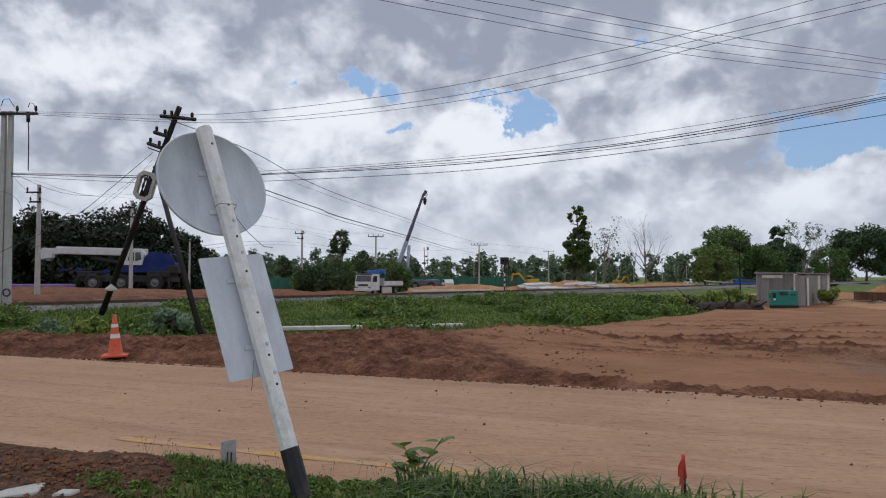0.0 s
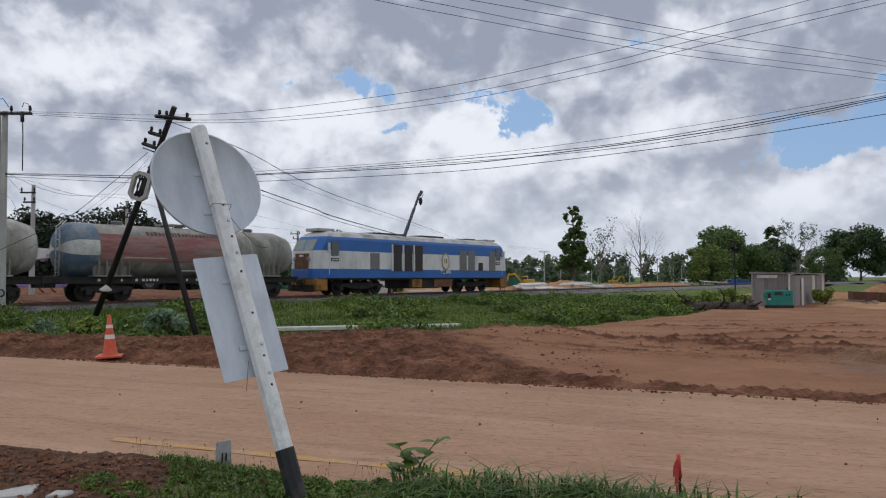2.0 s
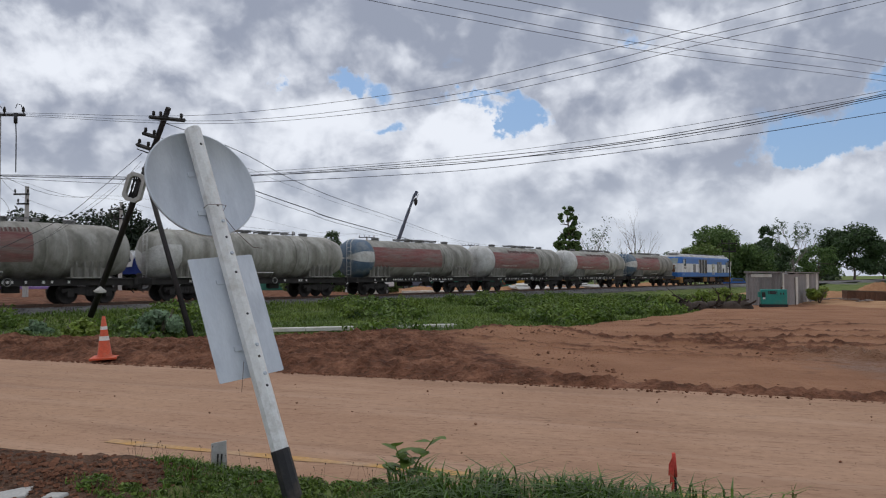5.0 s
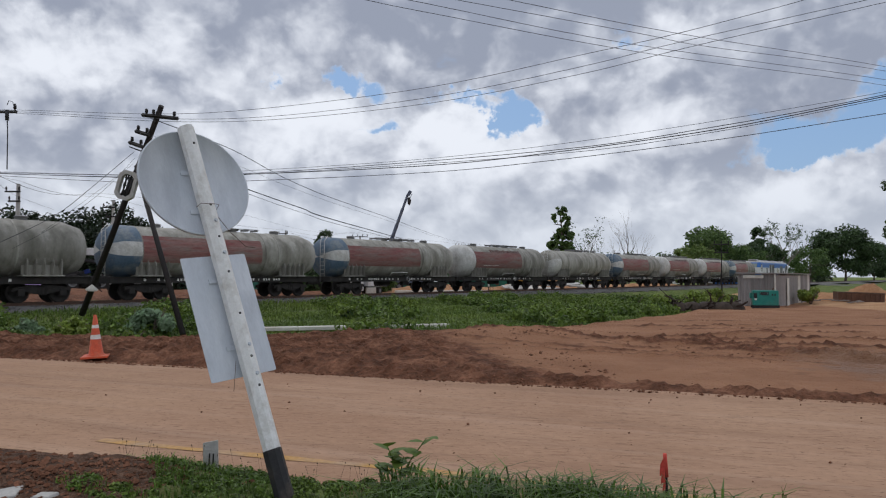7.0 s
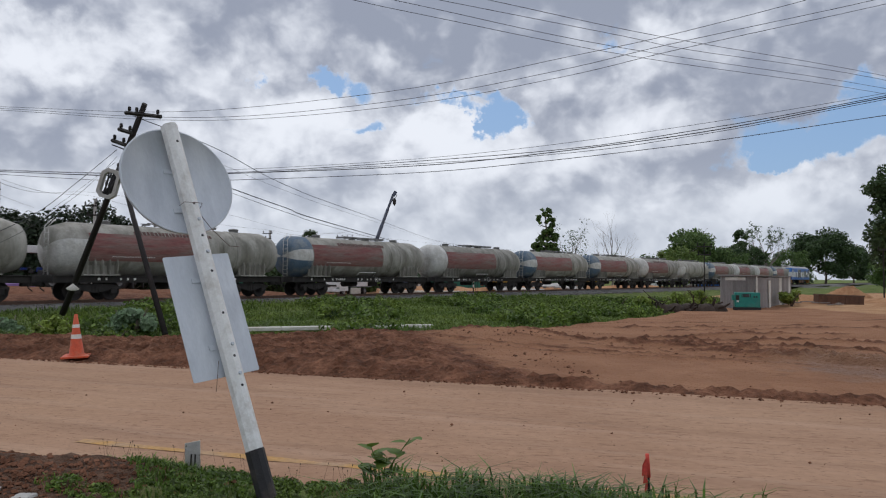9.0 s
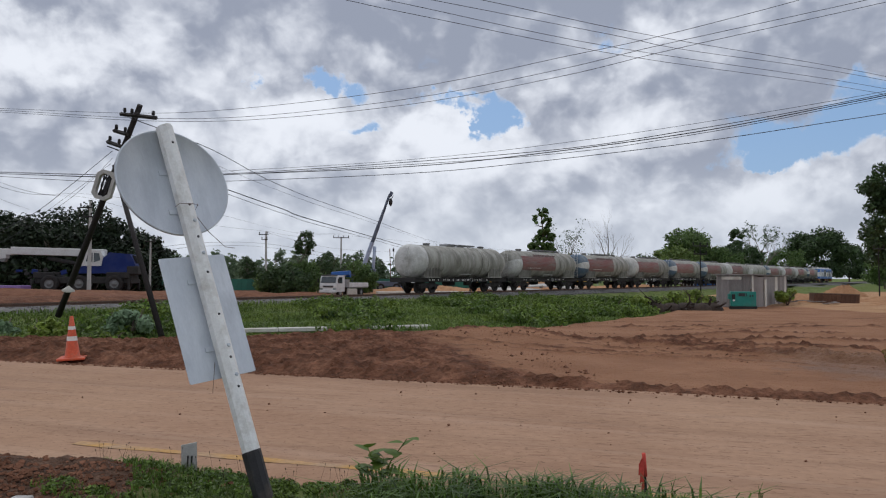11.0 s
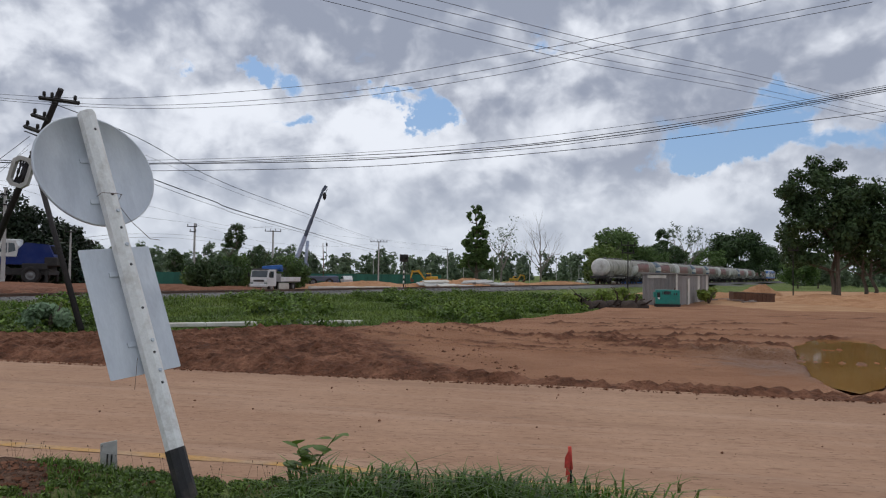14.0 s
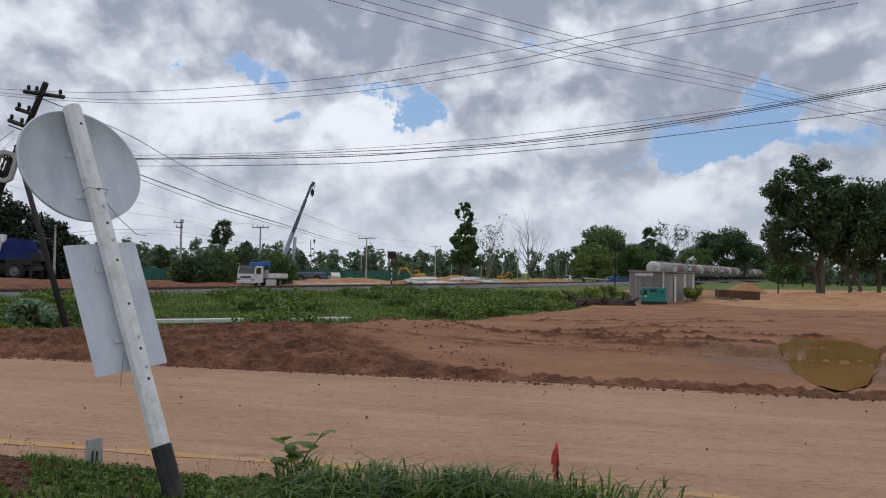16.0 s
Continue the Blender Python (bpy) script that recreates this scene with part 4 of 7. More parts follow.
def locomotive():
    """A diesel locomotive in blue and white bands with a cab at each end."""
    w = thing("locomotive", Matrix(), "blue and white diesel locomotive with sooty nose", "locomotive")
    L = LOCO_L
    part("lower_band", slab(slab(Geo(), 1.02, 1.55, 0.0, 0.0, 0.0, 0.0, L), 1.55, 1.72, 0, 0.02, 0, 0, L), M["loco_blue"], w, "blue painted lower side")
    part("white_band", slab(Geo(), 1.722, 2.62, 0.02, 0.10, 0.004, 0.004, L), M["loco_white"], w, "white painted middle side")
    part("upper_band", slab(slab(Geo(), 2.622, 3.2, 0.10, 0.50, 0.004, 0.02, L), 3.2, 3.34, 0.5, 0.6, 0.02, 0.10, L), M["loco_blue"], w, "blue painted upper side")
    g = Geo()
    slab(g, 3.342, 3.52, 0.62, 0.85, 0.10, 0.30, L)
    slab(g, 3.522, 3.64, 0.95, 1.3, 0.32, 0.75, L)
    part("roof", g, M["loco_roof"], w, "dusty grey roof with dark vents")
    for x, l, h in ((-L / 2 + 1.5, 1.3, 0.2), (L / 2 - 1.5, 1.3, 0.18), (1.5, 2.6, 0.16), (-3.0, 3.2, 0.15), (6.2, 1.2, 0.14)):
        g = Geo().box((x, 0, 3.64 + h / 2 - 0.03), (l, 1.3, h), bevel=0.05)
        part("roof_hatch", g, M["loco_roof"] if abs(x) > 7 else M["grille_dark"], w)
    for sy in (-1, 1):
        y = sy * 1.392
        # big radiator doors
        for x in (-3.1, -2.0, -0.9):
            g = Geo().box((x, y, 2.34), (0.78, 0.05, 1.5), bevel=0.015)
            for k in range(12):
                g.box((x, y + sy * 0.028, 1.66 + k * 0.125), (0.68, 0.02, 0.05), (25 * sy, 0, 0))
            part("dark_grille", g, M["grille_dark"], w)
        for x in (-3.65, -2.55, -1.45):
            part("door_post", Geo().box((x, y + sy * 0.02, 2.34), (0.12, 0.05, 1.5)), M["loco_white"], w)
        for x, l in ((4.2, 0.85), (5.25, 0.85), (8.0, 0.8)):
            g = Geo().box((x, y, 2.28), (l, 0.05, 1.26), bevel=0.015)
            for k in range(10):
                g.box((x, y + sy * 0.028, 1.74 + k * 0.12), (l - 0.1, 0.02, 0.05), (25 * sy, 0, 0))
            part("grey_grille", g, M["grille"], w)
        for x in (-5.3,):
            g = Geo().box((x, y, 2.15), (0.85, 0.05, 0.85), bevel=0.015)
            part("side_hatch", g, M["grille"], w)
        part("small_vent", Geo().box((6.45, y, 1.95), (0.55, 0.06, 0.5), bevel=0.02), M["grille_dark"], w)
        for sx in (-1, 1):
            x = sx * (L / 2 - 1.5)
            g = Geo().box((x, y - sy * 0.004, 2.73), (0.62, 0.05, 0.72), bevel=0.04)
            part("cab_window", g, M["glass"], w)
            g = Geo().tube([(x + sx * 0.5, y + sy * 0.03, 1.3), (x + sx * 0.5, y + sy * 0.06, 1.4), (x + sx * 0.5, y + sy * 0.06, 2.9), (x + sx * 0.5, y + sy * 0.03, 3.0)], 0.02, 6)
            part("handrail", g, M["band"], w)
            g = Geo().box((x - sx * 0.75, y, 2.17), (0.66, 0.045, 0.86), bevel=0.02)
            part("cab_door", g, M["loco_white"], w, "white cab door")
            part("plate", Geo().box((x, y, 2.18), (0.6, 0.045, 0.16)), M["black"], w)
            part("plate_bars", Geo().box((x - 0.14, y + sy * 0.025, 2.18), (0.2, 0.01, 0.07)).box((x + 0.12, y + sy * 0.025, 2.18), (0.2, 0.01, 0.07)), M["band"], w)
            part("mirror", Geo().box((x + sx * 0.62, y + sy * 0.14, 2.78), (0.06, 0.2, 0.46), bevel=0.02), M["band"], w)
        # emblem
        m = pose(2.05, y + sy * 0.012, 2.22, 90)
        em = part("emblem", Geo().lathe([(0.02, 0.02), (0.5, 0.02), (0.5, -0.02), (0.02, -0.02)], m @ Matrix.Diagonal((0.86, 1, 1, 1)), 28, False), M["loco_white"], w, "round white emblem with a dark outline")
        part("emblem_ring", Geo().lathe([(0.5, -0.03), (0.5, 0.035), (0.42, 0.035), (0.42, -0.03)], m @ Matrix.Diagonal((0.86, 1, 1, 1)), 28, False), M["gold"], em)
        part("emblem_bar", Geo().box((1.93, y + sy * 0.036, 2.25), (0.12, 0.012, 0.26)).box((2.13, y + sy * 0.036, 2.25), (0.14, 0.012, 0.26)), M["gold"], em)
        fc = bpy.data.curves.new("number", "FONT")
        fc.body, fc.size, fc.extrude, fc.align_x = "TQ104", 0.42, 0.006, "CENTER"
        fc.materials.append(M["band"])
        num = new("number", fc)
        num.parent = w
        num.matrix_basis = pose(2.05, y + sy * 0.012, 1.36, 90, 0, 0 if sy < 0 else 180)
        part("side_line", Geo().box((0, y - sy * 0.006, 1.035), (L - 1.4, 0.04, 0.05)), M["bogie"], w)
    for sx in (-1, 1):
        x = sx * L / 2
        # windscreen on the sloping front
        for sy in (-0.48, 0.48):
            g = Geo().box((x - sx * 0.31, sy, 2.9), (0.05, 0.9, 0.68), (0, sx * -34.5, 0), bevel=0.03)
            part("windscreen", g, M["screen"], w)
            part("wiper", Geo().tube([(x - sx * 0.15, sy + 0.2, 2.62), (x - sx * 0.34, sy - 0.1, 2.95)], 0.012, 5), M["dark"], w)
        part("nose_panel", Geo().box((x - sx * 0.045, 0, 2.1), (0.05, 1.3, 0.75), (0, sx * -5, 0), bevel=0.02), M["nose_brown"], w, "sooty brown nose panel")
        part("nose_bars", Geo().box((x - sx * 0.01, 0, 2.36), (0.04, 0.34, 0.09), (0, sx * -5, 0)), M["band"], w)
        for sy in (-0.62, 0.62):
            part("headlight", Geo().lathe([(0.02, 0.02), (0.1, 0.02), (0.12, 0.0), (0.12, -0.06)], pose(x, sy, 2.2, 0, sx * 90, 0), 14), M["screen"], w)
        g = Geo().box((x - sx * 0.55, 0, 0.66), (0.9, 2.6, 0.72), bevel=0.05)
        part("end_skirt", g, M["loco_orange"], w, "dull orange end skirt")
        g = Geo().box((x + sx * 0.02, 0, 0.45), (0.12, 2.3, 0.4), bevel=0.03)
        for k in range(7):
            g.box((x + sx * 0.09, -0.9 + k * 0.3, 0.45), (0.05, 0.05, 0.36))
        part("pilot", g, M["bogie"], w)
        g = Geo().box((x + sx * 0.12, 0, 0.8), (0.4, 0.24, 0.26), bevel=0.04)
        g.tube([(x + sx * 0.1, 0.5, 0.9), (x + sx * 0.25, 0.5, 0.6), (x + sx * 0.15, 0.5, 0.4)], 0.03, 6)
        g.tube([(x + sx * 0.1, -0.5, 0.9), (x + sx * 0.25, -0.5, 0.6), (x + sx * 0.15, -0.5, 0.4)], 0.03, 6)
        part("coupler", g, M["bogie"], w)
    g = Geo().box((0, 0, 0.66), (3.4, 2.4, 0.66), bevel=0.08)
    part("fuel_tank", g, M["bogie"], w)
    for y in (-1.24, 1.24):
        part("battery_box", Geo().box((1.9, y, 0.68), (2.1, 0.18, 0.56), bevel=0.03), M["nose_brown"], w, "rust-brown side box")
        part("equipment_box", Geo().box((-1.0, y, 0.68), (1.0, 0.18, 0.56), bevel=0.03), M["loco_orange"], w)
    part("underframe", Geo().box((0, 0, 0.97), (L - 0.8, 2.5, 0.1)), M["bogie"], w)
    wheels = []
    for x in (-6.1, 6.1):
        wheels += bogie(w, x, 3, 0.48, 3.4)[1]
    return w


LOCO = locomotive()
# the body stands taller than its bands were first laid out
for ob in LOCO.children_recursive:
    if ob.type == "MESH" and ob.name.split(".")[0] not in ("bogie", "wheelset"):
        for v in ob.data.vertices:
            v.co.z = float(np.interp(v.co.z, [0, 1.02, 1.72, 2.62, 3.34, 3.64, 4.0], [0, 1.05, 1.64, 2.76, 3.63, 4.02, 4.35]))
STYLES = [(1, 1, 1), (2, 1, 1), (2, 1, 1), (1, 1, 0), (3, 0, 0), (2, 1, 1), (1, 1, 0), (1, 1, 0), (2, 1, 0), (1, 1, 1), (3, 1, 1), (2, 0, 0)]
NAMES = {(1, 1, 1): "grey tank wagon with blue-white banded end and faded red lettering", (2, 1, 1): "grey cement-stained tank wagon with white end and red lettered panel", (0, 1, 1): "grime-covered grey tank wagon with faint red lettered panel",
         (3, 1, 1): "grey tank wagon with half-white end and red lettered panel", (3, 0, 0): "plain olive-grey tank wagon with half-white end", (1, 1, 0): "grey tank wagon with blue-white banded end and faded red panel", (2, 0, 0): "plain pale grey tank wagon with white end", (2, 1, 0): "grey tank wagon with white end and faded red panel", (0, 1, 0): "dirty olive-grey tank wagon with faint red panel"}
WAGONS, made = [], {}
for st in STYLES:
    if st in made:
        w = copy_thing(made[st], Matrix())
    else:
        w = made[st] = tank_wagon(*st)
        tagged(w, NAMES[st])
    WAGONS.append(w)


# ---- vegetation helpers ----
def quads_mesh(name, pts, mats, n=4, smooth=False):
    """A mesh of separate n-sided leaves from an array (count, n, 3)."""
    k = len(pts)
    me = bpy.data.meshes.new(name)
    me.vertices.add(k * n)
    me.vertices.foreach_set("co", pts.reshape(-1).astype(np.float32))
    me.loops.add(k * n)
    me.loops.foreach_set("vertex_index", np.arange(k * n, dtype=np.int32))
    me.polygons.add(k)
    me.polygons.foreach_set("loop_start", np.arange(0, k * n, n, dtype=np.int32))
    me.update(calc_edges=True)
    me.validate()
    me.materials.append(mats)
    return me


def leaves(rs, centres, radii, count, size, squash=0.8, droop=0.0):
    """Small pointed leaves strewn in clumps; more on a clump's skin than in its core."""
    c = np.asarray(centres, float)
    r = np.asarray(radii, float)
    w = r ** 2 / (r ** 2).sum()
    i = rs.choice(len(c), count, p=w)
    d = rs.randn(count, 3)
    d /= np.linalg.norm(d, axis=1)[:, None]
    rad = r[i] * (rs.rand(count) ** 0.45)
    p = c[i] + d * rad[:, None] * np.array([1, 1, squash])
    nrm = d * 0.6 + rs.randn(count, 3) * 0.6 + np.array([0, 0, 0.5])
    nrm /= np.linalg.norm(nrm, axis=1)[:, None]
    a = np.cross(nrm, rs.randn(count, 3))
    a /= np.linalg.norm(a, axis=1)[:, None] + 1e-9
    a[:, 2] -= droop
    b = np.cross(nrm, a)
    s = size * rs.uniform(0.55, 1.3, count)[:, None]
    return np.stack([p - a * s, p + b * s * 0.55, p + a * s, p - b * s * 0.55], 1)


def blades(rs, xy, z, length, width, lean=0.5):
    """Bent grass blades: a quad and its tip, drawn as two quads."""
    n = len(xy)
    ang = rs.uniform(0, 2 * np.pi, n)
    side = np.stack([np.cos(ang), np.sin(ang), np.zeros(n)], 1)
    out = np.stack([-np.sin(ang), np.cos(ang), np.zeros(n)], 1) * (lean * rs.uniform(0.2, 1.2, n))[:, None]
    base = np.column_stack([xy, z])
    up = np.array([0, 0, 1.0])
    L = length[:, None]
    mid = base + up * L * 0.6 + out * L * 0.35
    tip = base + up * L * (1.0 - 0.25 * lean) + out * L
    w = width[:, None]
    q1 = np.stack([base - side * w, base + side * w, mid + side * w * 0.8, mid - side * w * 0.8], 1)
    q2 = np.stack([mid - side * w * 0.8, mid + side * w * 0.8, tip + side * w * 0.08, tip - side * w * 0.08], 1)
    pts = np.stack([q1, q2], 1).reshape(-1, 4, 3)
    return pts


def grow(g, rs, a, d, length, r, depth, tips, split=3, spread=0.6, up=0.25, bend=0.12):
    """A limb that tapers, bends and forks."""
    pts, rad = [Vector(a)], [r]
    d = Vector(d).normalized()
    n = 4
    for i in range(n):
        d = (d + Vector((rs.gauss(0, bend), rs.gauss(0, bend), rs.gauss(0, bend) + up * 0.12))).normalized()
        pts.append(pts[-1] + d * length / n)
        rad.append(r * (1 - 0.5 * (i + 1) / n))
    g.tube(pts, rad, 7 if depth > 1 else 5, cap=False)
    tips.append((pts[-1], depth))
    if depth <= 0:
        return
    for k in range(split):
        at = pts[rs.choice([2, 3, 4, 4])]
        nd = (d + Vector((rs.gauss(0, spread), rs.gauss(0, spread), rs.gauss(0, spread * 0.6) + up))).normalized()
        grow(g, rs, at, nd, length * rs.uniform(0.55, 0.8), rad[-1] * rs.uniform(0.6, 0.85), depth - 1, tips, split, spread, up, bend)


def tree(name, at, h, width, label, mat="leaf", seed=1, count=5000, leaf=0.3, bare=0.3, cone=0.0, group="", wood="bark", clump=0.16, trunks=1, airy=0.0):
    """A tree: forked trunk with limbs, and a crown of leaf clumps with gaps. bare: trunk share below the crown; cone: how far the crown narrows upwards."""
    rs, nr = random.Random(seed), np.random.RandomState(seed)
    count, leaf = int(count * 1.9), leaf * 0.7
    t = thing(name, pose(*at), label, "tree", group)
    g, tips = Geo(), []
    for k in range(trunks):
        x, y = (0, 0) if trunks == 1 else (rs.uniform(-0.2, 0.2) * width, rs.uniform(-0.2, 0.2) * width)
        r = h * 0.02 / trunks ** 0.4 + 0.04
        top = h * (0.92 if cone else 0.62)
        pts = [Vector((x + rs.gauss(0, 0.012) * h * (i > 0), y + rs.gauss(0, 0.012) * h * (i > 0), -0.3 + (top + 0.3) * i / 6)) for i in range(7)]
        g.tube(pts, [r * 1.35] + [r * (1 - 0.75 * i / 6) for i in range(1, 7)], 9, cap=False)
        limbs = 12 if cone else 8
        for i in range(limbs):
            f = bare + (0.95 - bare) * i / limbs
            p = pts[min(6, int(f * 6 * (1.0 if cone else 1.3)))]
            reach = width * 0.5 * ((1 - cone * f) if cone else rs.uniform(0.55, 0.95))
            a = i * 2.4 + rs.random()
            grow(g, rs, p, (math.cos(a), math.sin(a), rs.uniform(0.2, 0.9)), reach * 0.7, r * 0.4, 1, tips, 3, 0.5, 0.2)
    part("trunk", g, M[wood], t)
    cs, cr = [], []
    zc, hz = h * (bare + 1) / 2, h * (1 - bare) / 2
    n = 150 if cone else int(36 + 24 * trunks)
    while len(cs) < n:
        x, y, z = nr.uniform(-1, 1, 3)
        w = 1 - cone * (z + 1) / 2 if cone else math.sqrt(max(0, 1 - (max(z, -z * 0.8)) ** 2))
        q = math.hypot(x, y)
        if q > w or (q < 0.35 * w and abs(z) < 0.5 and not cone):
            continue
        cs.append((x * width / 2 * 0.92, y * width / 2 * 0.92, zc + z * hz * 0.95))
        cr.append(width * clump * nr.uniform(0.5, 1.15) * (1 - 0.5 * cone * (z + 1) / 2))
    if airy:
        keep = nr.rand(len(cs)) > airy
        cs, cr = [c for c, k in zip(cs, keep) if k], [c for c, k in zip(cr, keep) if k]
    part("crown", quads_mesh("crown", leaves(nr, cs, cr, count, leaf), M[mat]), None, t)
    return t


def bare_tree(at, h, seed, label, few=0):
    rs, nr = random.Random(seed), np.random.RandomState(seed)
    t = thing("bare_tree", pose(*at), label, "tree", "bare trees")
    g, tips = Geo(), []
    pts = [Vector((rs.gauss(0, 0.01) * h * (i > 0), rs.gauss(0, 0.01) * h * (i > 0), -0.3 + h * 0.55 * i / 5)) for i in range(6)]
    g.tube(pts, [h * 0.022, h * 0.017, h * 0.015, h * 0.013, h * 0.011, h * 0.009], 8, cap=False)
    for i in range(9):
        p = pts[2 + i % 4]
        a = i * 2.4 + rs.random()
        grow(g, rs, p, (math.cos(a) * 0.6, math.sin(a) * 0.6, rs.uniform(0.6, 1.2)), h * rs.uniform(0.2, 0.34), h * 0.008, 3, tips, 3, 0.42, 0.25, 0.1)
    part("trunk", g, M["deadwood"], t)
    if few:
        c = [tuple(p) for p, d in tips if d == 0]
        part("crown", quads_mesh("crown", leaves(nr, c, [h * 0.03] * len(c), few, 0.22), M["leaf_haze"]), None, t)
    return t


def shrub(name, at, w, h, label, mat, seed, count, leaf, group=""):
    nr = np.random.RandomState(seed)
    t = thing(name, pose(*at), label, "bush", group)
    g = Geo()
    rs = random.Random(seed)
    for k in range(7):
        a = rs.uniform(0, 6.28)
        g.tube([(0, 0, -0.15), (math.cos(a) * w * 0.15, math.sin(a) * w * 0.15, h * 0.4), (math.cos(a) * w * 0.32, math.sin(a) * w * 0.32, h * rs.uniform(0.6, 0.9))], [0.03, 0.02, 0.01], 5)
    part("stems", g, M["bark"], t)
    n = 16
    a, q = nr.uniform(0, 6.28, n), np.sqrt(nr.rand(n))
    c = np.column_stack([np.cos(a) * q * w * 0.42, np.sin(a) * q * w * 0.42, h * (0.25 + 0.6 * nr.rand(n) * (1 - 0.5 * q))])
    part("foliage", quads_mesh("foliage", leaves(nr, c, nr.uniform(0.1, 0.2, n) * (w + h) * 0.6, count, leaf), M[mat]), None, t)
    return t


# ---- the sign at the roadside ----
def road_sign():
    up = Vector((-0.335, 0.2, 1)).normalized()
    across = Vector((0.40, 0.40, 0.045))
    across = (across - up * across.dot(up)).normalized()
    deep = up.cross(across)
    m = Matrix.Translation((-0.915, 4.68, 0.15)) @ Matrix((across, deep, up)).transposed().to_4x4()
    t = thing("road_sign", m, "leaning road sign seen from behind, white post with black foot", "road sign")
    c = 0.035
    def post(z0, z1, grow=0.0):
        w, d = 0.051 + grow, 0.062 + grow
        out = [(-w + c, -d), (w - c, -d), (w, -d + c), (w, d - c), (w - c, d), (-w + c, d), (-w, d - c), (-w, -d + c)]
        return Geo().prism(out, pose(0.008, 0, z0), z1 - z0)
    p = part("post", post(-0.35, 2.65), M["post"], t, "chipped white painted concrete post")
    part("black_foot", post(-0.36, 0.3, 0.003), M["black"], t, "black painted foot of the post")
    rs = random.Random(4)
    for z in (2.5, 2.02, 1.78, 1.52, 1.22, 0.92, 0.72):
        part("bolt_hole", Geo().lathe([(0.001, 0.001), (0.009, 0.001), (0.010, -0.004)], pose(0.006, -0.0625, z, 90), 10), M["black"], p)
    for z in (1.9, 1.66, 1.0, 0.8):
        part("bolt", Geo().lathe([(0.001, 0.012), (0.010, 0.012), (0.013, 0.006), (0.013, -0.002)], pose(0.012, -0.0625, z, 90), 6, False), M["galv"], p)
    g = Geo()
    R = 0.41
    g.lathe([(0.001, 0.0), (R - 0.008, 0.0), (R, -0.004), (R, 0.012), (R - 0.012, 0.013), (R - 0.014, 0.003), (0.001, 0.003)], pose(0.012, 0.072, 2.25, 90), 72)
    part("round_plate", g, M["galv"], t, "round galvanised sign plate, back side")
    w, h = 0.245, 0.435
    g = Geo()
    out = []
    for sx, sz, a0 in ((1, 1, 0), (-1, 1, 90), (-1, -1, 180), (1, -1, 270)):
        for k in range(4):
            a = radians(a0 + k * 30)
            out.append((sx * (w - 0.012) + 0.012 * math.cos(a), sz * (h - 0.012) + 0.012 * math.sin(a)))
    g.prism(out, pose(0.0, 0.075, 1.25, 90), 0.004)
    part("square_plate", g, M["galv"], t, "rectangular galvanised sign plate, back side")
    for z in (2.32, 2.02, 1.5, 1.02):
        part("bracket", Geo().box((0, 0.066, z), (0.17, 0.01, 0.035), bevel=0.003), M["galv"], t)
    pts = [(-0.068, 0.0, 2.03), (-0.066, -0.066, 2.028), (0.03, -0.07, 2.02), (0.066, -0.066, 2.015), (0.07, 0.02, 1.99), (0.16, 0.05, 1.86), (0.24, 0.02, 1.72), (0.3, 0.0, 1.7)]
    part("binding_wire", Geo().tube(pts, 0.0022, 5), M["steel"], t)
    pts = [(-0.062, 0.03, 0.92), (-0.12, 0.0, 0.8), (-0.16, -0.02, 0.72)]
    part("loose_wire", Geo().tube(pts, 0.0018, 5), M["steel"], t)


road_sign()


def traffic_cone():
    x, y, _ = (-6.12, 13.51, 0.03)
    t = thing("traffic_cone", pose(x, y, height(x, y) + 0.035, 2, -2, 15), "orange traffic cone with two white bands, dusty", "traffic cone")
    def r(z):
        return 0.135 - (0.135 - 0.028) * z / 0.78
    rr = lambda a, b, o=0.0: [(r(a) + o, a), (r((a + b) / 2) + o, (a + b) / 2), (r(b) + o, b)]
    part("cone_body", Geo().lathe([(0.17, 0.03), (0.15, 0.05)] + rr(0.06, 0.78) + [(0.015, 0.785)], None, 28), M["orange"], t)
    part("base", Geo().box((0, 0, 0.02), (0.46, 0.46, 0.04), bevel=0.012), M["orange"], t, "dirty square rubber base")
    for a, b in ((0.34, 0.42), (0.54, 0.60)):
        part("reflective_band", Geo().lathe(rr(a, b, 0.003), None, 28), M["band"], t, "white reflective band")


traffic_cone()


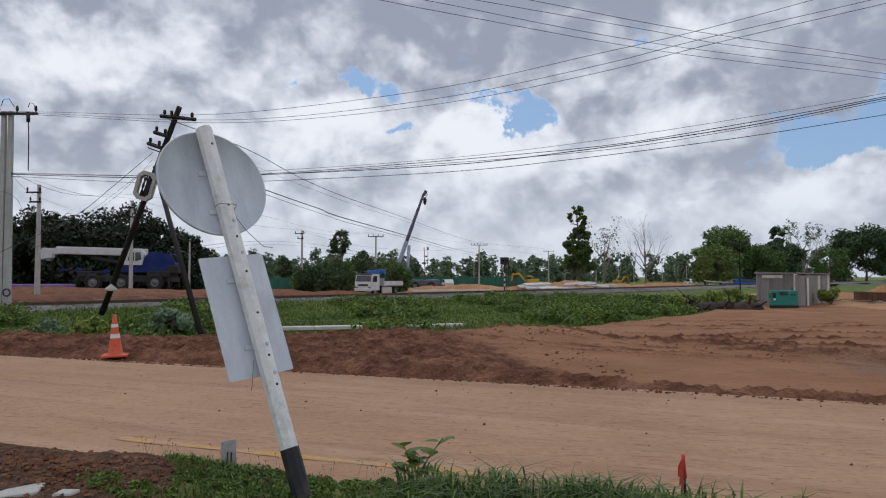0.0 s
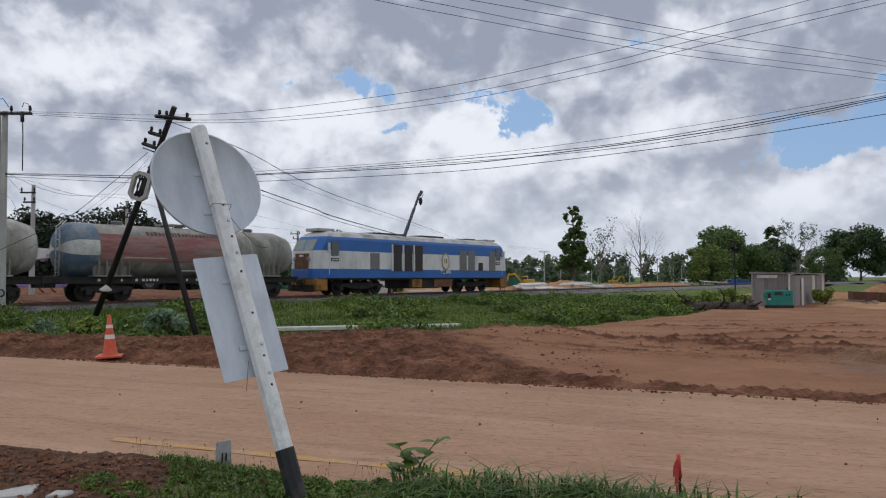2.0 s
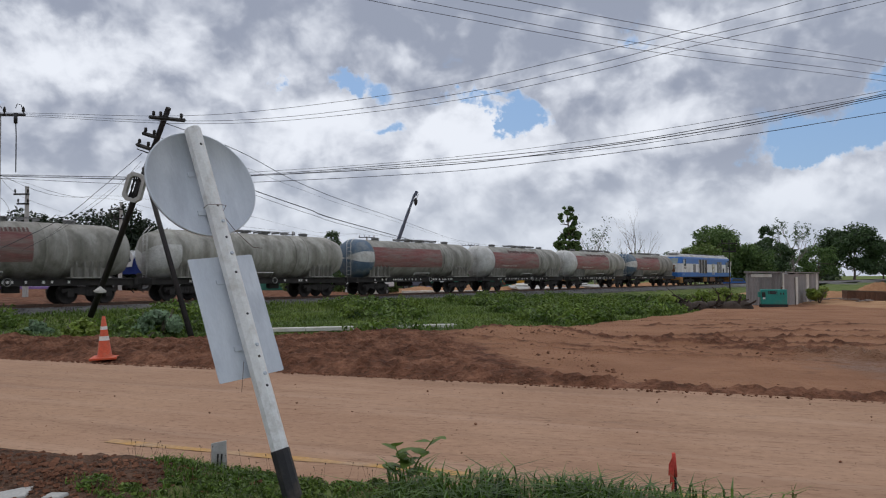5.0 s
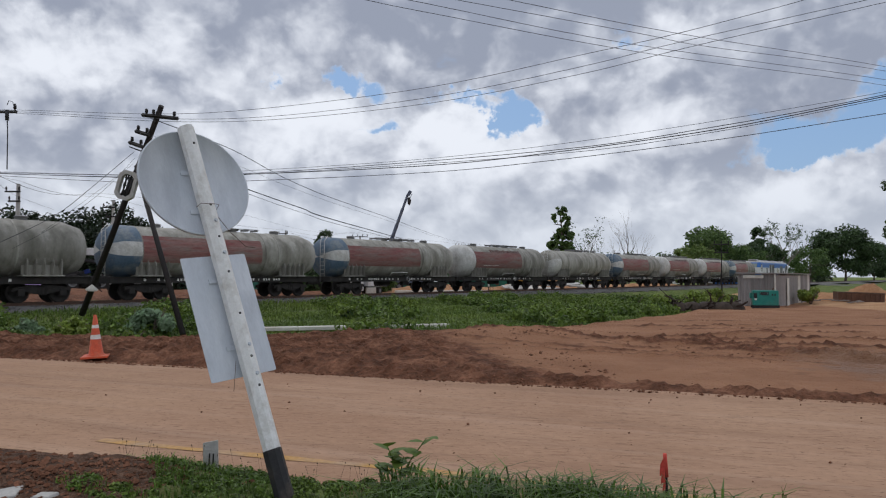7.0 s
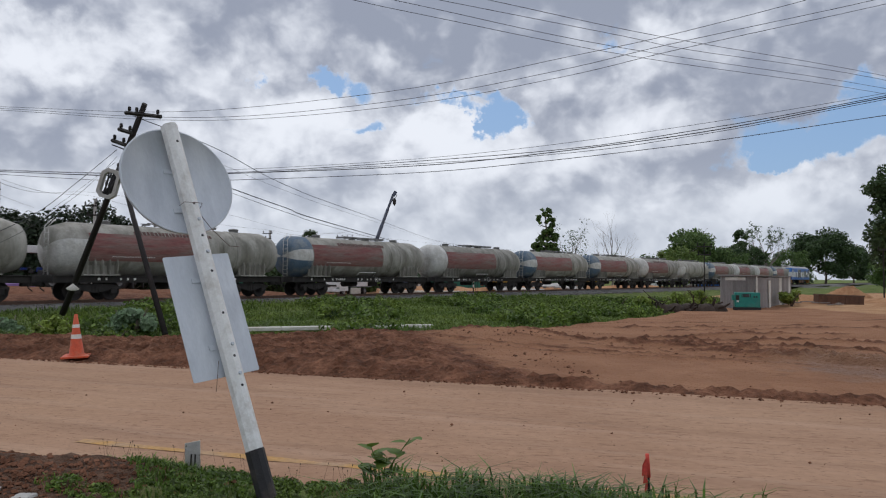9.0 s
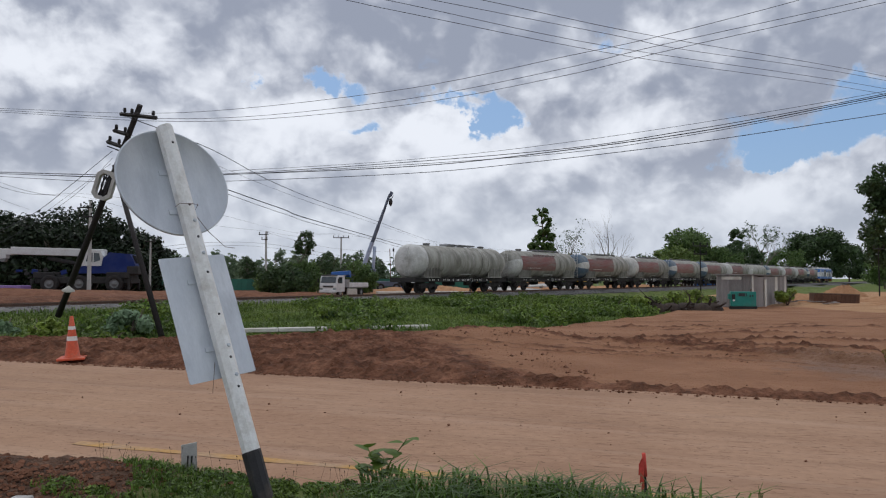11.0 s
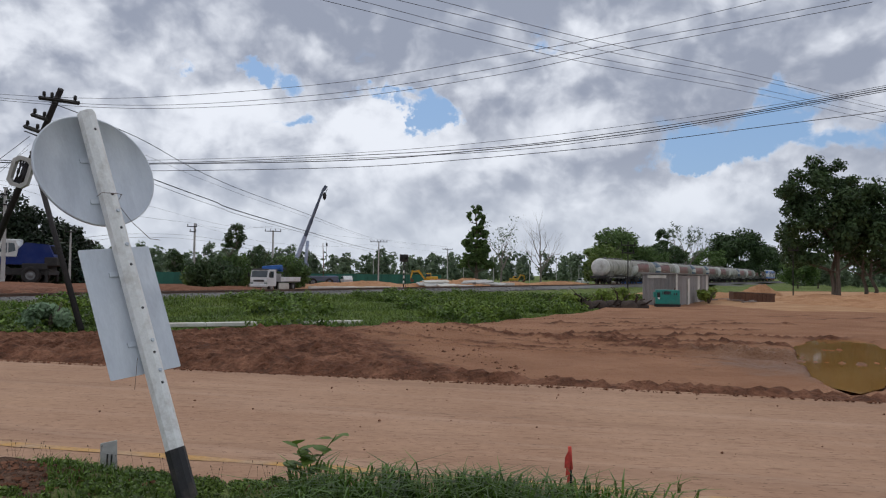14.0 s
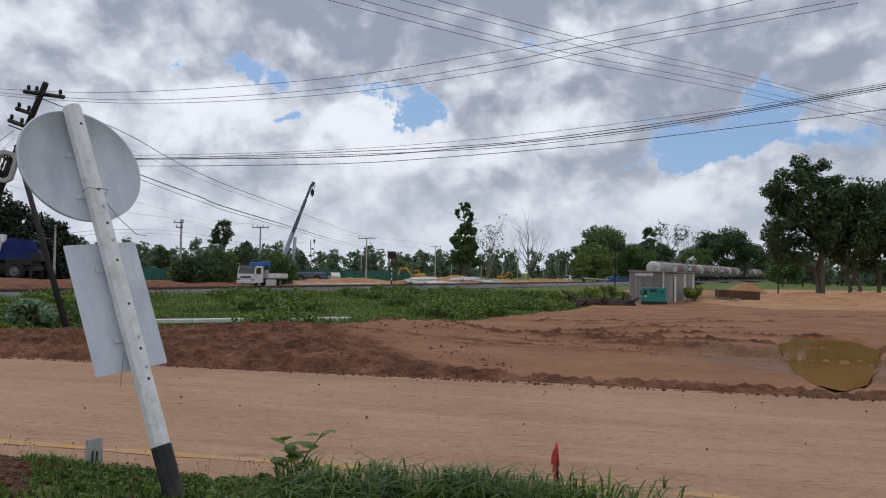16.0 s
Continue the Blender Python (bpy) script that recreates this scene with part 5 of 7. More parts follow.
def leaning_pole():
    """A dark timber pole that has tipped over against a prop, with cross-arms."""
    t = thing("leaning_utility_pole", pose(0, 0, 0), "tilted dark timber utility pole held by a prop", "utility pole")
    foot, top = Vector((-12.58, 26.57, 0.18)), Vector((-8.61, 23.30, 7.09))
    part("pole", Geo().tube([foot, foot.lerp(top, 0.5), top], [0.11, 0.1, 0.085], 10), M["tar"], t)
    a, b = Vector((-6.90, 20.58, -0.09)), Vector((-9.58, 23.78, 5.19))
    part("prop", Geo().tube([a, b], [0.085, 0.07], 10), M["tar"], t, "dark timber prop")
    for q0, q1 in (((-9.31, 23.51, 6.84), (-8.05, 23.22, 6.66)), ((-9.56, 23.63, 6.33), (-9.05, 23.44, 6.16)), ((-9.85, 23.85, 6.00), (-9.28, 23.55, 5.79))):
        q0, q1 = Vector(q0), Vector(q1)
        d = (q1 - q0)
        arm = part("cross_arm", Geo().tube([q0, q1], 0.065, 4, False), M["dark"], t)
        for f in ((0.12, 0.32, 0.9) if d.length > 0.8 else (0.2, 0.85)):
            p = q0.lerp(q1, f)
            part("insulator", Geo().tube([p, p + Vector((0, 0, 0.07)), p + Vector((0, 0, 0.09)), p + Vector((0, 0, 0.2)), p + Vector((0, 0, 0.22))], [0.015, 0.02, 0.055, 0.05, 0.02], 8), M["dark"], arm)
    rag = Vector((-11.95, 25.93, 1.16))
    part("rag", Geo().lathe([(0.02, 0.12), (0.09, 0.05), (0.22, -0.06), (0.2, -0.08)], pose(*rag, 12, 8, 0), 9), M["pale"], t, "pale cloth tied to the pole")
    # oblong ring hung on the pole
    c = Vector((-9.76, 23.50, 4.52))
    m = Matrix.Translation(c) @ pose(0, 0, 0, 90, 0, 0) @ pose(0, 0, 0, 0, 8, -15)
    def loop(hw, hh, ch, z):
        return [m @ Vector(p) for p in ((-hw + ch, -hh, z), (hw - ch, -hh, z), (hw, -hh + ch, z), (hw, hh - ch, z), (hw - ch, hh, z), (-hw + ch, hh, z), (-hw, hh - ch, z), (-hw, -hh + ch, z))]
    g = Geo()
    o0, o1, i0, i1 = loop(0.29, 0.48, 0.15, -0.14), loop(0.29, 0.48, 0.15, 0.14), loop(0.19, 0.36, 0.1, -0.14), loop(0.19, 0.36, 0.1, 0.14)
    g.add(o0 + o1 + i0 + i1, [q for k in range(8) for q in ((k, (k + 1) % 8, 8 + (k + 1) % 8, 8 + k), (16 + k, 24 + k, 24 + (k + 1) % 8, 16 + (k + 1) % 8), (8 + k, 8 + (k + 1) % 8, 24 + (k + 1) % 8, 24 + k), (k, 16 + k, 16 + (k + 1) % 8, (k + 1) % 8))])
    part("hanging_ring", g, M["concrete"], t, "pale oblong octagonal ring")
    g = Geo()
    for k in range(5):
        o = 0.1 * math.sin(k * 2.1)
        g.tube([m @ Vector((-0.1 + 0.04 * k, -0.35, o * 0.5)), m @ Vector((-0.05 + 0.02 * k + o, 0, 0.02)), m @ Vector((-0.1 + 0.05 * k, 0.35, -o * 0.5))], 0.025, 6)
    part("coiled_cable", g, M["wire"], t, "loops of black cable inside the ring")


leaning_pole()


def concrete_pole(at, h, label, arms=(), r=0.14, group="utility poles", seed=0, double=False, turn=0, arm=1.0, mat="concrete"):
    """A square tapering pole, its steel cross-arms with insulators."""
    t = thing("utility_pole", pose(*at, 0, 0, turn), label, "utility pole", group)
    for x in ((-0.134, 0.134) if double else (0,)):
        part("shaft", Geo().box((x, 0, h / 2 - 0.4), (2 * r, 2 * r, h + 0.8), bevel=0.02, taper=0.62), M[mat], t)
    for z, x0, x1 in arms:
        a = part("cross_arm", Geo().box(((x0 + x1) / 2, -r * 0.9, h + z), (x1 - x0, 0.1, 0.1), bevel=0.01), M["dark"], t)
        n = max(2, int((x1 - x0) / 0.6) + 1)
        for k in range(n):
            x = x0 + 0.08 + (x1 - x0 - 0.16) * k / (n - 1)
            part("insulator", Geo().lathe([(0.02, 0), (0.03, 0.06), (0.065, 0.09), (0.05, 0.16), (0.06, 0.18), (0.03, 0.26), (0.01, 0.28)], pose(x, -r * 0.9, h + z + 0.05), 8), M["dark"], a)
    return t


def at_ground(p, h=None):
    return (p[0], p[1], height(p[0], p[1]))


near_pole = concrete_pole((*(-17.12, 28.06, 0.45)[:2], -0.1), 8.15, "double grey concrete utility pole beside the line", ((-0.12, -1.1, 1.25),), 0.13, double=True)
g = Geo().tube([(-16.15, 27.77, 7.97), (-16.13, 27.81, 7.05), (-16.15, 27.86, 5.68)], 0.02, 6)
g.tube([(-16.15, 27.77, 7.97), (-16.15, 27.79, 7.57)], 0.07, 8)
part("drop_cable", g, M["wire"], near_pole, at=near_pole.matrix_basis.inverted())
g = Geo()
g.tube([(-17.08, 27.57, 8.14), (-17.00, 27.56, 8.40), (-16.78, 27.56, 8.43), (-16.56, 27.57, 8.10)], 0.014, 5)
g.tube([(-16.04, 27.57, 8.10), (-15.97, 27.56, 8.27), (-15.82, 27.56, 8.23), (-15.73, 27.58, 7.92)], 0.014, 5)
part("jumper_wire", g, M["wire"], near_pole, at=near_pole.matrix_basis.inverted())
g = Geo()
cc = Vector((-16.81, 27.74, 0.94))
g.tube([cc + Vector((0.14 * math.cos(k * 0.63), 0, 0.14 * math.sin(k * 0.63))) for k in range(11)], 0.03, 6)
part("cable_coil", g, M["wire"], near_pole, at=near_pole.matrix_basis.inverted())
for (p, h), arms, r in ((((-25.39, 45.05, 1.20), 6.9), ((-0.5, -0.75, 0.2), (-1.1, -0.55, 0.2)), 0.14), (((-23.86, 55.01, 2.41), 6.9), ((-0.5, -0.75, 0.2), (-1.2, -0.55, 0.2)), 0.13),
                        (((-17.09, 87.09, 0.87), 7.6), ((-0.4, -0.85, 0.3), (-1.0, -0.55, 0.2)), 0.15), (((-9.35, 100.10, 0.76), 7.7), ((-0.15, -1.1, 1.1),), 0.15),
                        (((6.44, 128.15, 0.04), 7.7), ((-0.1, -1.5, 1.5),), 0.14), (((6.48, 150.18, -0.22), 5.6), (), 0.1), (((24.25, 165.17, 0.25), 7.8), ((-0.1, -1.2, 1.2),), 0.14), (((40.46, 190.20, 0.06), 7.4), (), 0.12),
                        (((70.13, 230.24, -0.26), 7.8), ((-0.1, -1.2, 1.2),), 0.12), (((-24.70, 70.07, 1.00), 5.4), ((-0.2, -0.5, 0.5),), 0.1), (((-21.97, 120.13, 0.61), 5.0), ((-0.2, -0.5, 0.5),), 0.1), (((53.12, 200.21, -0.02), 5.2), (), 0.11),
                        (((35.65, 210.22, -0.10), 5.2), (), 0.11), (((50.10, 205.21, -0.06), 5.0), (), 0.11), (((72.82, 215.22, -0.14), 5.4), (), 0.11), (((77.38, 215.22, -0.14), 5.4), (), 0.11), (((78.46, 240.25, -0.34), 5.2), (), 0.11)):
    concrete_pole(at_ground(p), h, "grey concrete utility pole with steel cross-arms" if arms else "plain grey concrete post on the building site", arms, r)
t = concrete_pole(at_ground((25.63, 62.11, -0.15)), 5.2, "thin dark pole with cross-arms beside the line", ((-0.2, -0.7, 0.7), (-0.9, -0.6, 0.6)), 0.055, mat="tar")
t = concrete_pole(at_ground((39.50, 58.66, -0.45)), 4.6, "thin dark pole among the weeds", ((-0.2, -0.5, 0.5),), 0.05, mat="tar")


# ---- overhead cables ----
def smooth_line(pts, n=6):
    pts = [Vector(p) for p in pts]
    out = []
    for i in range(len(pts) - 1):
        p0, p1, p2, p3 = pts[max(i - 1, 0)], pts[i], pts[i + 1], pts[min(i + 2, len(pts) - 1)]
        for k in range(n):
            t = k / n
            out.append(0.5 * ((2 * p1) + (p2 - p0) * t + (2 * p0 - 5 * p1 + 4 * p2 - p3) * t * t + (3 * p1 - p0 - 3 * p2 + p3) * t ** 3))
    return out + [pts[-1]]


def cable(pts, r, label="black overhead power cable", group="overhead cables"):
    tagged(part("power_cable", Geo().tube(smooth_line(pts), r * 0.78, 5, cap=False), M["wire"]), label, "cable", group)


for pts in ([(-22.75, 30.75, 8.71), (-15.09, 26.49, 7.67), (-8.82, 23.01, 6.76), (-5.03, 20.89, 6.43), (0.00, 18.07, 6.35), (3.53, 16.09, 6.60), (5.29, 15.09, 6.74), (8.25, 15.77, 7.71), (9.36, 12.79, 7.32)],
            [(-22.75, 30.75, 8.63), (-15.14, 26.59, 7.63), (-8.88, 23.17, 6.65), (-4.69, 20.87, 6.21), (0.00, 18.28, 6.14), (3.46, 16.36, 6.38), (5.52, 15.22, 6.63), (9.57, 15.77, 7.71), (9.87, 12.80, 7.06)],
            [(-22.75, 30.75, 8.59), (-15.20, 26.68, 7.59), (-8.94, 23.32, 6.60), (-4.73, 21.05, 6.15), (0.00, 18.48, 6.04), (3.50, 16.57, 6.27), (5.79, 15.31, 6.56), (9.86, 15.78, 7.63), (10.38, 12.80, 7.06)]):
    cable(pts, 0.0085)
for pts in ([(-0.92, 13.78, 7.43), (1.85, 15.27, 7.51), (6.18, 17.58, 7.63), (13.35, 21.40, 8.06), (24.56, 27.74, 8.74), (47.65, 39.70, 10.19)], [(-2.02, 13.78, 7.41), (0.69, 15.20, 7.48), (5.23, 17.58, 7.62), (7.45, 18.74, 7.67), (13.72, 22.00, 8.10), (24.56, 27.75, 8.59), (47.65, 39.71, 9.97)],
            [(-3.12, 13.78, 7.46), (0.00, 15.38, 7.47), (5.30, 18.10, 7.50), (14.07, 22.57, 7.98), (24.56, 27.76, 8.32), (47.65, 39.72, 9.72)], [(-3.67, 13.79, 7.38), (-1.36, 14.96, 7.39), (0.00, 15.65, 7.38), (5.86, 18.62, 7.43), (14.23, 22.84, 7.87), (24.56, 27.77, 8.10), (47.65, 39.72, 9.47)]):
    cable(pts, 0.0085)
for pts, r in (([(-16.81, 27.86, 5.60), (-9.74, 24.48, 5.01), (-5.57, 22.48, 4.87), (0.00, 19.80, 4.82), (4.66, 17.54, 5.02), (10.47, 16.85, 5.89), (12.28, 13.84, 5.88)], 0.007), ([(-16.81, 27.87, 5.57), (-9.74, 24.48, 4.99), (-4.98, 22.20, 4.77), (3.12, 18.29, 4.79), (6.75, 16.54, 5.06), (10.47, 16.85, 5.81), (12.28, 13.85, 5.84)], 0.012),
               ([(-16.81, 27.87, 5.53), (-9.74, 24.49, 4.93), (-5.37, 22.39, 4.75), (0.00, 19.81, 4.63), (3.12, 18.30, 4.73), (6.75, 16.54, 4.99), (10.47, 16.85, 5.77), (12.28, 13.85, 5.79)], 0.015), ([(-16.81, 27.87, 5.55), (-9.74, 24.49, 4.91), (-4.98, 22.20, 4.74), (3.12, 18.30, 4.69), (6.75, 16.54, 4.94), (10.47, 16.85, 5.72), (12.28, 13.85, 5.75)], 0.009),
               ([(-16.81, 27.87, 5.46), (-9.74, 24.49, 4.74), (-5.57, 22.49, 4.55), (0.00, 19.81, 4.44), (3.12, 18.30, 4.53), (6.75, 16.55, 4.75), (10.47, 16.87, 5.38), (12.28, 13.87, 5.29)], 0.011)):
    cable(pts, r)
for pts, r in (([(-8.98, 23.42, 6.70), (-7.77, 28.57, 6.61), (-6.22, 35.19, 6.04), (-3.18, 48.12, 5.72), (6.44, 127.86, 7.68), (24.25, 164.88, 7.90)], 0.018), ([(-9.20, 23.54, 6.24), (-7.90, 29.05, 6.14), (-6.32, 35.75, 5.83), (-3.23, 48.81, 5.55), (6.44, 127.87, 7.48), (24.25, 164.89, 7.51)], 0.008),
               ([(-9.80, 23.75, 5.83), (-7.82, 28.80, 5.28), (-5.93, 33.60, 4.78), (-3.30, 40.30, 4.21), (6.14, 127.94, 5.67), (26.06, 165.01, 4.53), (71.58, 230.10, 3.36)], 0.026), ([(-9.80, 23.75, 5.83), (-7.82, 28.81, 5.12), (-5.75, 34.09, 4.53), (-3.03, 40.99, 4.00), (6.14, 127.95, 5.27), (26.06, 165.02, 4.14), (71.58, 230.11, 2.99)], 0.013),
               ([(-9.68, 23.86, 5.70), (-10.39, 22.54, 4.39), (-11.01, 21.37, 3.33), (-12.32, 19.99, 2.23), (-12.79, 18.02, 1.41)], 0.012), ([(-9.68, 23.87, 5.47), (-10.48, 23.35, 4.31), (-11.63, 22.58, 3.11), (-12.52, 21.98, 2.41)], 0.007), ([(-9.73, 23.87, 5.28), (-11.39, 24.73, 4.38), (-13.77, 25.96, 3.14)], 0.006),
               ([(-16.81, 27.86, 5.60), (-16.40, 31.80, 5.18), (-23.86, 54.80, 7.81), (-14.47, 50.45, 6.24), (-17.09, 86.83, 7.70), (-11.48, 79.29, 6.41), (-9.35, 99.84, 7.75)], 0.01), ([(-16.81, 27.87, 5.46), (-25.25, 44.80, 7.49), (-15.90, 31.80, 5.18), (-23.86, 54.81, 7.51), (-13.17, 43.55, 4.91), (-17.09, 86.85, 7.15), (-8.94, 61.76, 5.05), (-9.35, 99.84, 7.52), (6.44, 127.87, 7.38)], 0.01),
               ([(-17.24, 25.89, 4.82), (-16.81, 27.90, 4.74), (-19.75, 33.91, 4.49), (-23.57, 41.93, 4.19)], 0.008), ([(-16.81, 27.87, 5.55), (-18.97, 33.21, 5.35), (-25.70, 49.86, 6.18)], 0.008), ([(-24.97, 69.95, 4.30), (-21.25, 78.51, 5.38), (-21.97, 119.88, 7.02), (-2.31, 122.33, 4.24), (35.65, 210.07, 3.86)], 0.02),
               ([(-24.97, 69.96, 3.91), (-21.25, 78.53, 5.01), (-21.97, 119.90, 6.45), (-2.31, 122.35, 3.76), (35.65, 210.09, 3.20)], 0.02), ([(-17.09, 86.85, 7.02), (-10.98, 96.94, 5.66), (-2.10, 111.50, 5.58), (6.44, 127.90, 6.58), (24.25, 164.93, 6.47), (70.13, 230.02, 5.52)], 0.012)):
    cable(pts, r, "thin black cable strung between poles")


# ---- the building site ----
def tyre(parent, x, y, r, w, name="wheel", side=-1):
    g = Geo().lathe([(r * 0.55, -w / 2), (r * 0.9, -w / 2), (r, -w * 0.35), (r, w * 0.35), (r * 0.9, w / 2), (r * 0.55, w / 2), (r * 0.5, w * 0.3), (r * 0.5, -w * 0.3), (r * 0.55, -w / 2)], pose(0, 0, 0, 90), 26)
    a = part(name, g, M["rubber"], parent, at=pose(x, y, r))
    part("rim", Geo().lathe([(0.02, 0.12), (r * 0.2, 0.12), (r * 0.25, 0.02), (r * 0.5, 0.0), (r * 0.53, 0.09), (r * 0.53, -0.08), (0.02, -0.08)], pose(0, side * w * 0.28, 0, 90), 20), M["grille"], a)
    return a


def mobile_crane():
    """A rough-terrain crane with its boom laid flat."""
    x, y, _ = (-26.78, 60.09, 0.47)
    t = thing("mobile_crane", pose(x, y, height(x, y), 0, 0, 4), "parked mobile crane with white boom and dark blue body", "mobile crane")
    part("chassis", Geo().box((0.6, 0, 0.95), (7.4, 2.0, 0.55), bevel=0.06).box((-2.4, 0, 1.35), (1.6, 2.2, 0.5), bevel=0.06).box((3.3, 0, 1.35), (1.8, 2.4, 0.5), bevel=0.06), M["dark"], t)
    for wx in (-1.9, 0.35, 3.05):
        for wy in (-1.05, 1.05):
            tyre(t, wx, wy, 0.68, 0.5, side=1 if wy > 0 else -1)
    for wx in (-3.2, 4.2):
        part("outrigger", Geo().box((wx, 0, 0.85), (0.3, 2.6, 0.3), bevel=0.03).box((wx, -1.3, 0.6), (0.16, 0.16, 0.9), bevel=0.02).box((wx, 1.3, 0.6), (0.16, 0.16, 0.9), bevel=0.02), M["dark"], t)
    out = [(0.0, 1.5), (4.6, 1.5), (4.6, 2.2), (4.2, 3.05), (2.6, 3.2), (2.0, 2.6), (0.4, 2.25), (0.0, 2.0)]
    part("superstructure", Geo().prism(out, Matrix.Translation((0, 1.1, 0)) @ pose(0, 0, 0, 90), 2.2), M["crane_blue"], t, "dark blue painted body")
    part("winch", Geo().tube([(4.3, -0.7, 2.6), (4.3, 0.7, 2.6)], 0.38, 16), M["dark"], t)
    part("counterweight", Geo().box((4.4, 0, 1.75), (0.9, 2.3, 0.7), bevel=0.08), M["dark"], t)
    cab = [(0.5, 2.1), (2.0, 2.1), (2.15, 2.9), (1.95, 3.3), (0.95, 3.35), (0.6, 2.7)]
    c = part("cab", Geo().prism(cab, Matrix.Translation((0, -0.35, 0)) @ pose(0, 0, 0, 90), 0.85), M["crane_white"], t, "white operator cab")
    part("cab_window", Geo().prism([(0.85, 2.45), (1.35, 2.4), (1.35, 3.15), (1.0, 3.18)], Matrix.Translation((0, -1.19, 0)) @ pose(0, 0, 0, 90), 0.02), M["glass"], c)
    part("cab_window", Geo().prism([(1.45, 2.4), (1.95, 2.55), (1.85, 3.12), (1.45, 3.15)], Matrix.Translation((0, -1.19, 0)) @ pose(0, 0, 0, 90), 0.02), M["glass"], c)
    for k, (x0, x1, h, mat) in enumerate(((-5.4, 1.9, 0.62, "crane_white"), (-6.0, -5.3, 0.52, "crane_white"))):
        part("boom_section", Geo().box(((x0 + x1) / 2, 0.25, 3.25), (x1 - x0, 0.62 - 0.06 * k, h), (0, 1.5, 0), bevel=0.06), M[mat], t, "white painted boom section")
    part("boom_head", Geo().prism([(-0.5, -0.45), (0.5, -0.32), (0.5, 0.35), (-0.2, 0.5), (-0.5, 0.2)], Matrix.Translation((-6.2, 0.55, 3.05)) @ pose(0, 0, 0, 90), 0.6), M["crane_white"], t)
    for dx, dz in ((-6.55, 3.3), (-6.45, 2.75), (-6.0, 2.65)):
        part("sheave", Geo().tube([(dx, 0.0, dz), (dx, 0.5, dz)], 0.22, 16), M["grille"], t)
    part("boom_cylinder", Geo().tube([(1.6, 0.25, 1.9), (-2.6, 0.25, 2.75)], 0.16, 12), M["dark"], t)
    part("hook_block", Geo().box((-6.6, 0.25, 2.3), (0.3, 0.25, 0.5), bevel=0.05), M["dark"], t)
    for k in range(14):
        rs = random.Random(k)
        part("rigging", Geo().box((-4.6 + k * 0.28, -0.7 + rs.uniform(-0.2, 0.2), 1.3 + rs.uniform(-0.2, 0.5)), (rs.uniform(0.2, 0.5), 0.3, rs.uniform(0.1, 0.4)), (0, rs.uniform(-30, 30), 0), bevel=0.03), M["crane_blue"] if k % 4 == 1 else M["dark"], t)


mobile_crane()


def crane_truck():
    """A white lorry with a folded blue loader crane and a drop-side bed."""
    x, y, _ = (-7.04, 80.13, -0.27)
    t = thing("crane_lorry", pose(x, y, height(x, y) - 0.03, 0, 0, 180 + 63.5), "white flatbed lorry with a folded blue loader crane", "lorry")
    prof = [(1.75, 0.55), (3.35, 0.55), (3.42, 1.15), (3.38, 1.4), (3.15, 2.2), (2.95, 2.3), (1.85, 2.3), (1.75, 2.15)]
    m = Matrix.Translation((0, 1.05, 0)) @ pose(0, 0, 0, 90)
    cab = part("cab", Geo().prism(prof, m, 2.1), M["truck_white"], t, "white lorry cab")
    part("windscreen", Geo().box((3.295, 0, 1.82), (0.03, 1.85, 0.66), (0, -15.5, 0), bevel=0.01), M["glass"], cab)
    for y0 in (-1.058, 1.058):
        part("side_window", Geo().prism([(2.25, 1.45), (3.1, 1.45), (2.95, 2.1), (2.25, 2.1)], Matrix.Translation((0, y0 + 0.01, 0)) @ pose(0, 0, 0, 90), 0.02), M["glass"], cab)
        part("mirror", Geo().box((3.35, y0 * 1.2, 1.75), (0.08, 0.16, 0.42), bevel=0.03), M["dark"], cab)
    part("grille", Geo().box((3.41, 0, 1.12), (0.03, 1.3, 0.2), bevel=0.01), M["grille_dark"], cab)
    part("bumper", Geo().box((3.42, 0, 0.62), (0.16, 2.14, 0.3), bevel=0.04), M["truck_white"], cab)
    for y0 in (-0.82, 0.82):
        part("headlight", Geo().box((3.44, y0, 0.86), (0.05, 0.34, 0.18), bevel=0.03), M["screen"], cab)
    part("sun_visor", Geo().box((3.12, 0, 2.3), (0.24, 2.0, 0.06), (0, 25, 0), bevel=0.02), M["dark"], cab)
    part("chassis", Geo().box((0, 0, 0.72), (6.4, 0.8, 0.22), bevel=0.02), M["dark"], t)
    for wx, two in ((2.6, 0), (-1.7, 1)):
        for wy in (-0.88, 0.88):
            tyre(t, wx, wy, 0.45, 0.27 + 0.2 * two, side=1 if wy > 0 else -1)
    bed = part("bed", Geo().box((-1.2, 0, 1.0), (4.1, 2.2, 0.12), bevel=0.02), M["grille"], t)
    for y0 in (-1.1, 1.1):
        for k in range(3):
            part("side_board", Geo().box((-2.55 + k * 1.36, y0, 1.28), (1.34, 0.05, 0.46), bevel=0.012), M["truck_white"], bed)
    part("tail_board", Geo().box((-3.26, 0, 1.28), (0.05, 2.2, 0.46), bevel=0.012), M["truck_white"], bed)
    part("head_board", Geo().box((0.86, 0, 1.45), (0.06, 2.2, 0.85), bevel=0.012), M["truck_white"], bed)
    part("crane_column", Geo().box((1.3, 0, 1.5), (0.5, 0.6, 1.3), bevel=0.06), M["dark"], t)
    part("crane_boom", Geo().box((1.25, 0.25, 2.5), (0.5, 2.3, 0.5), (4, 0, 0), bevel=0.08), M["knuckle_blue"], t, "folded blue crane boom")
    part("crane_jib", Geo().box((0.95, 0.35, 2.35), (0.34, 1.9, 0.34), (-5, 0, 0), bevel=0.06), M["knuckle_blue"], t)
    part("boom_ram", Geo().tube([(1.5, -0.3, 1.8), (1.5, 1.0, 2.3)], 0.09, 10), M["grille"], t)
    return t


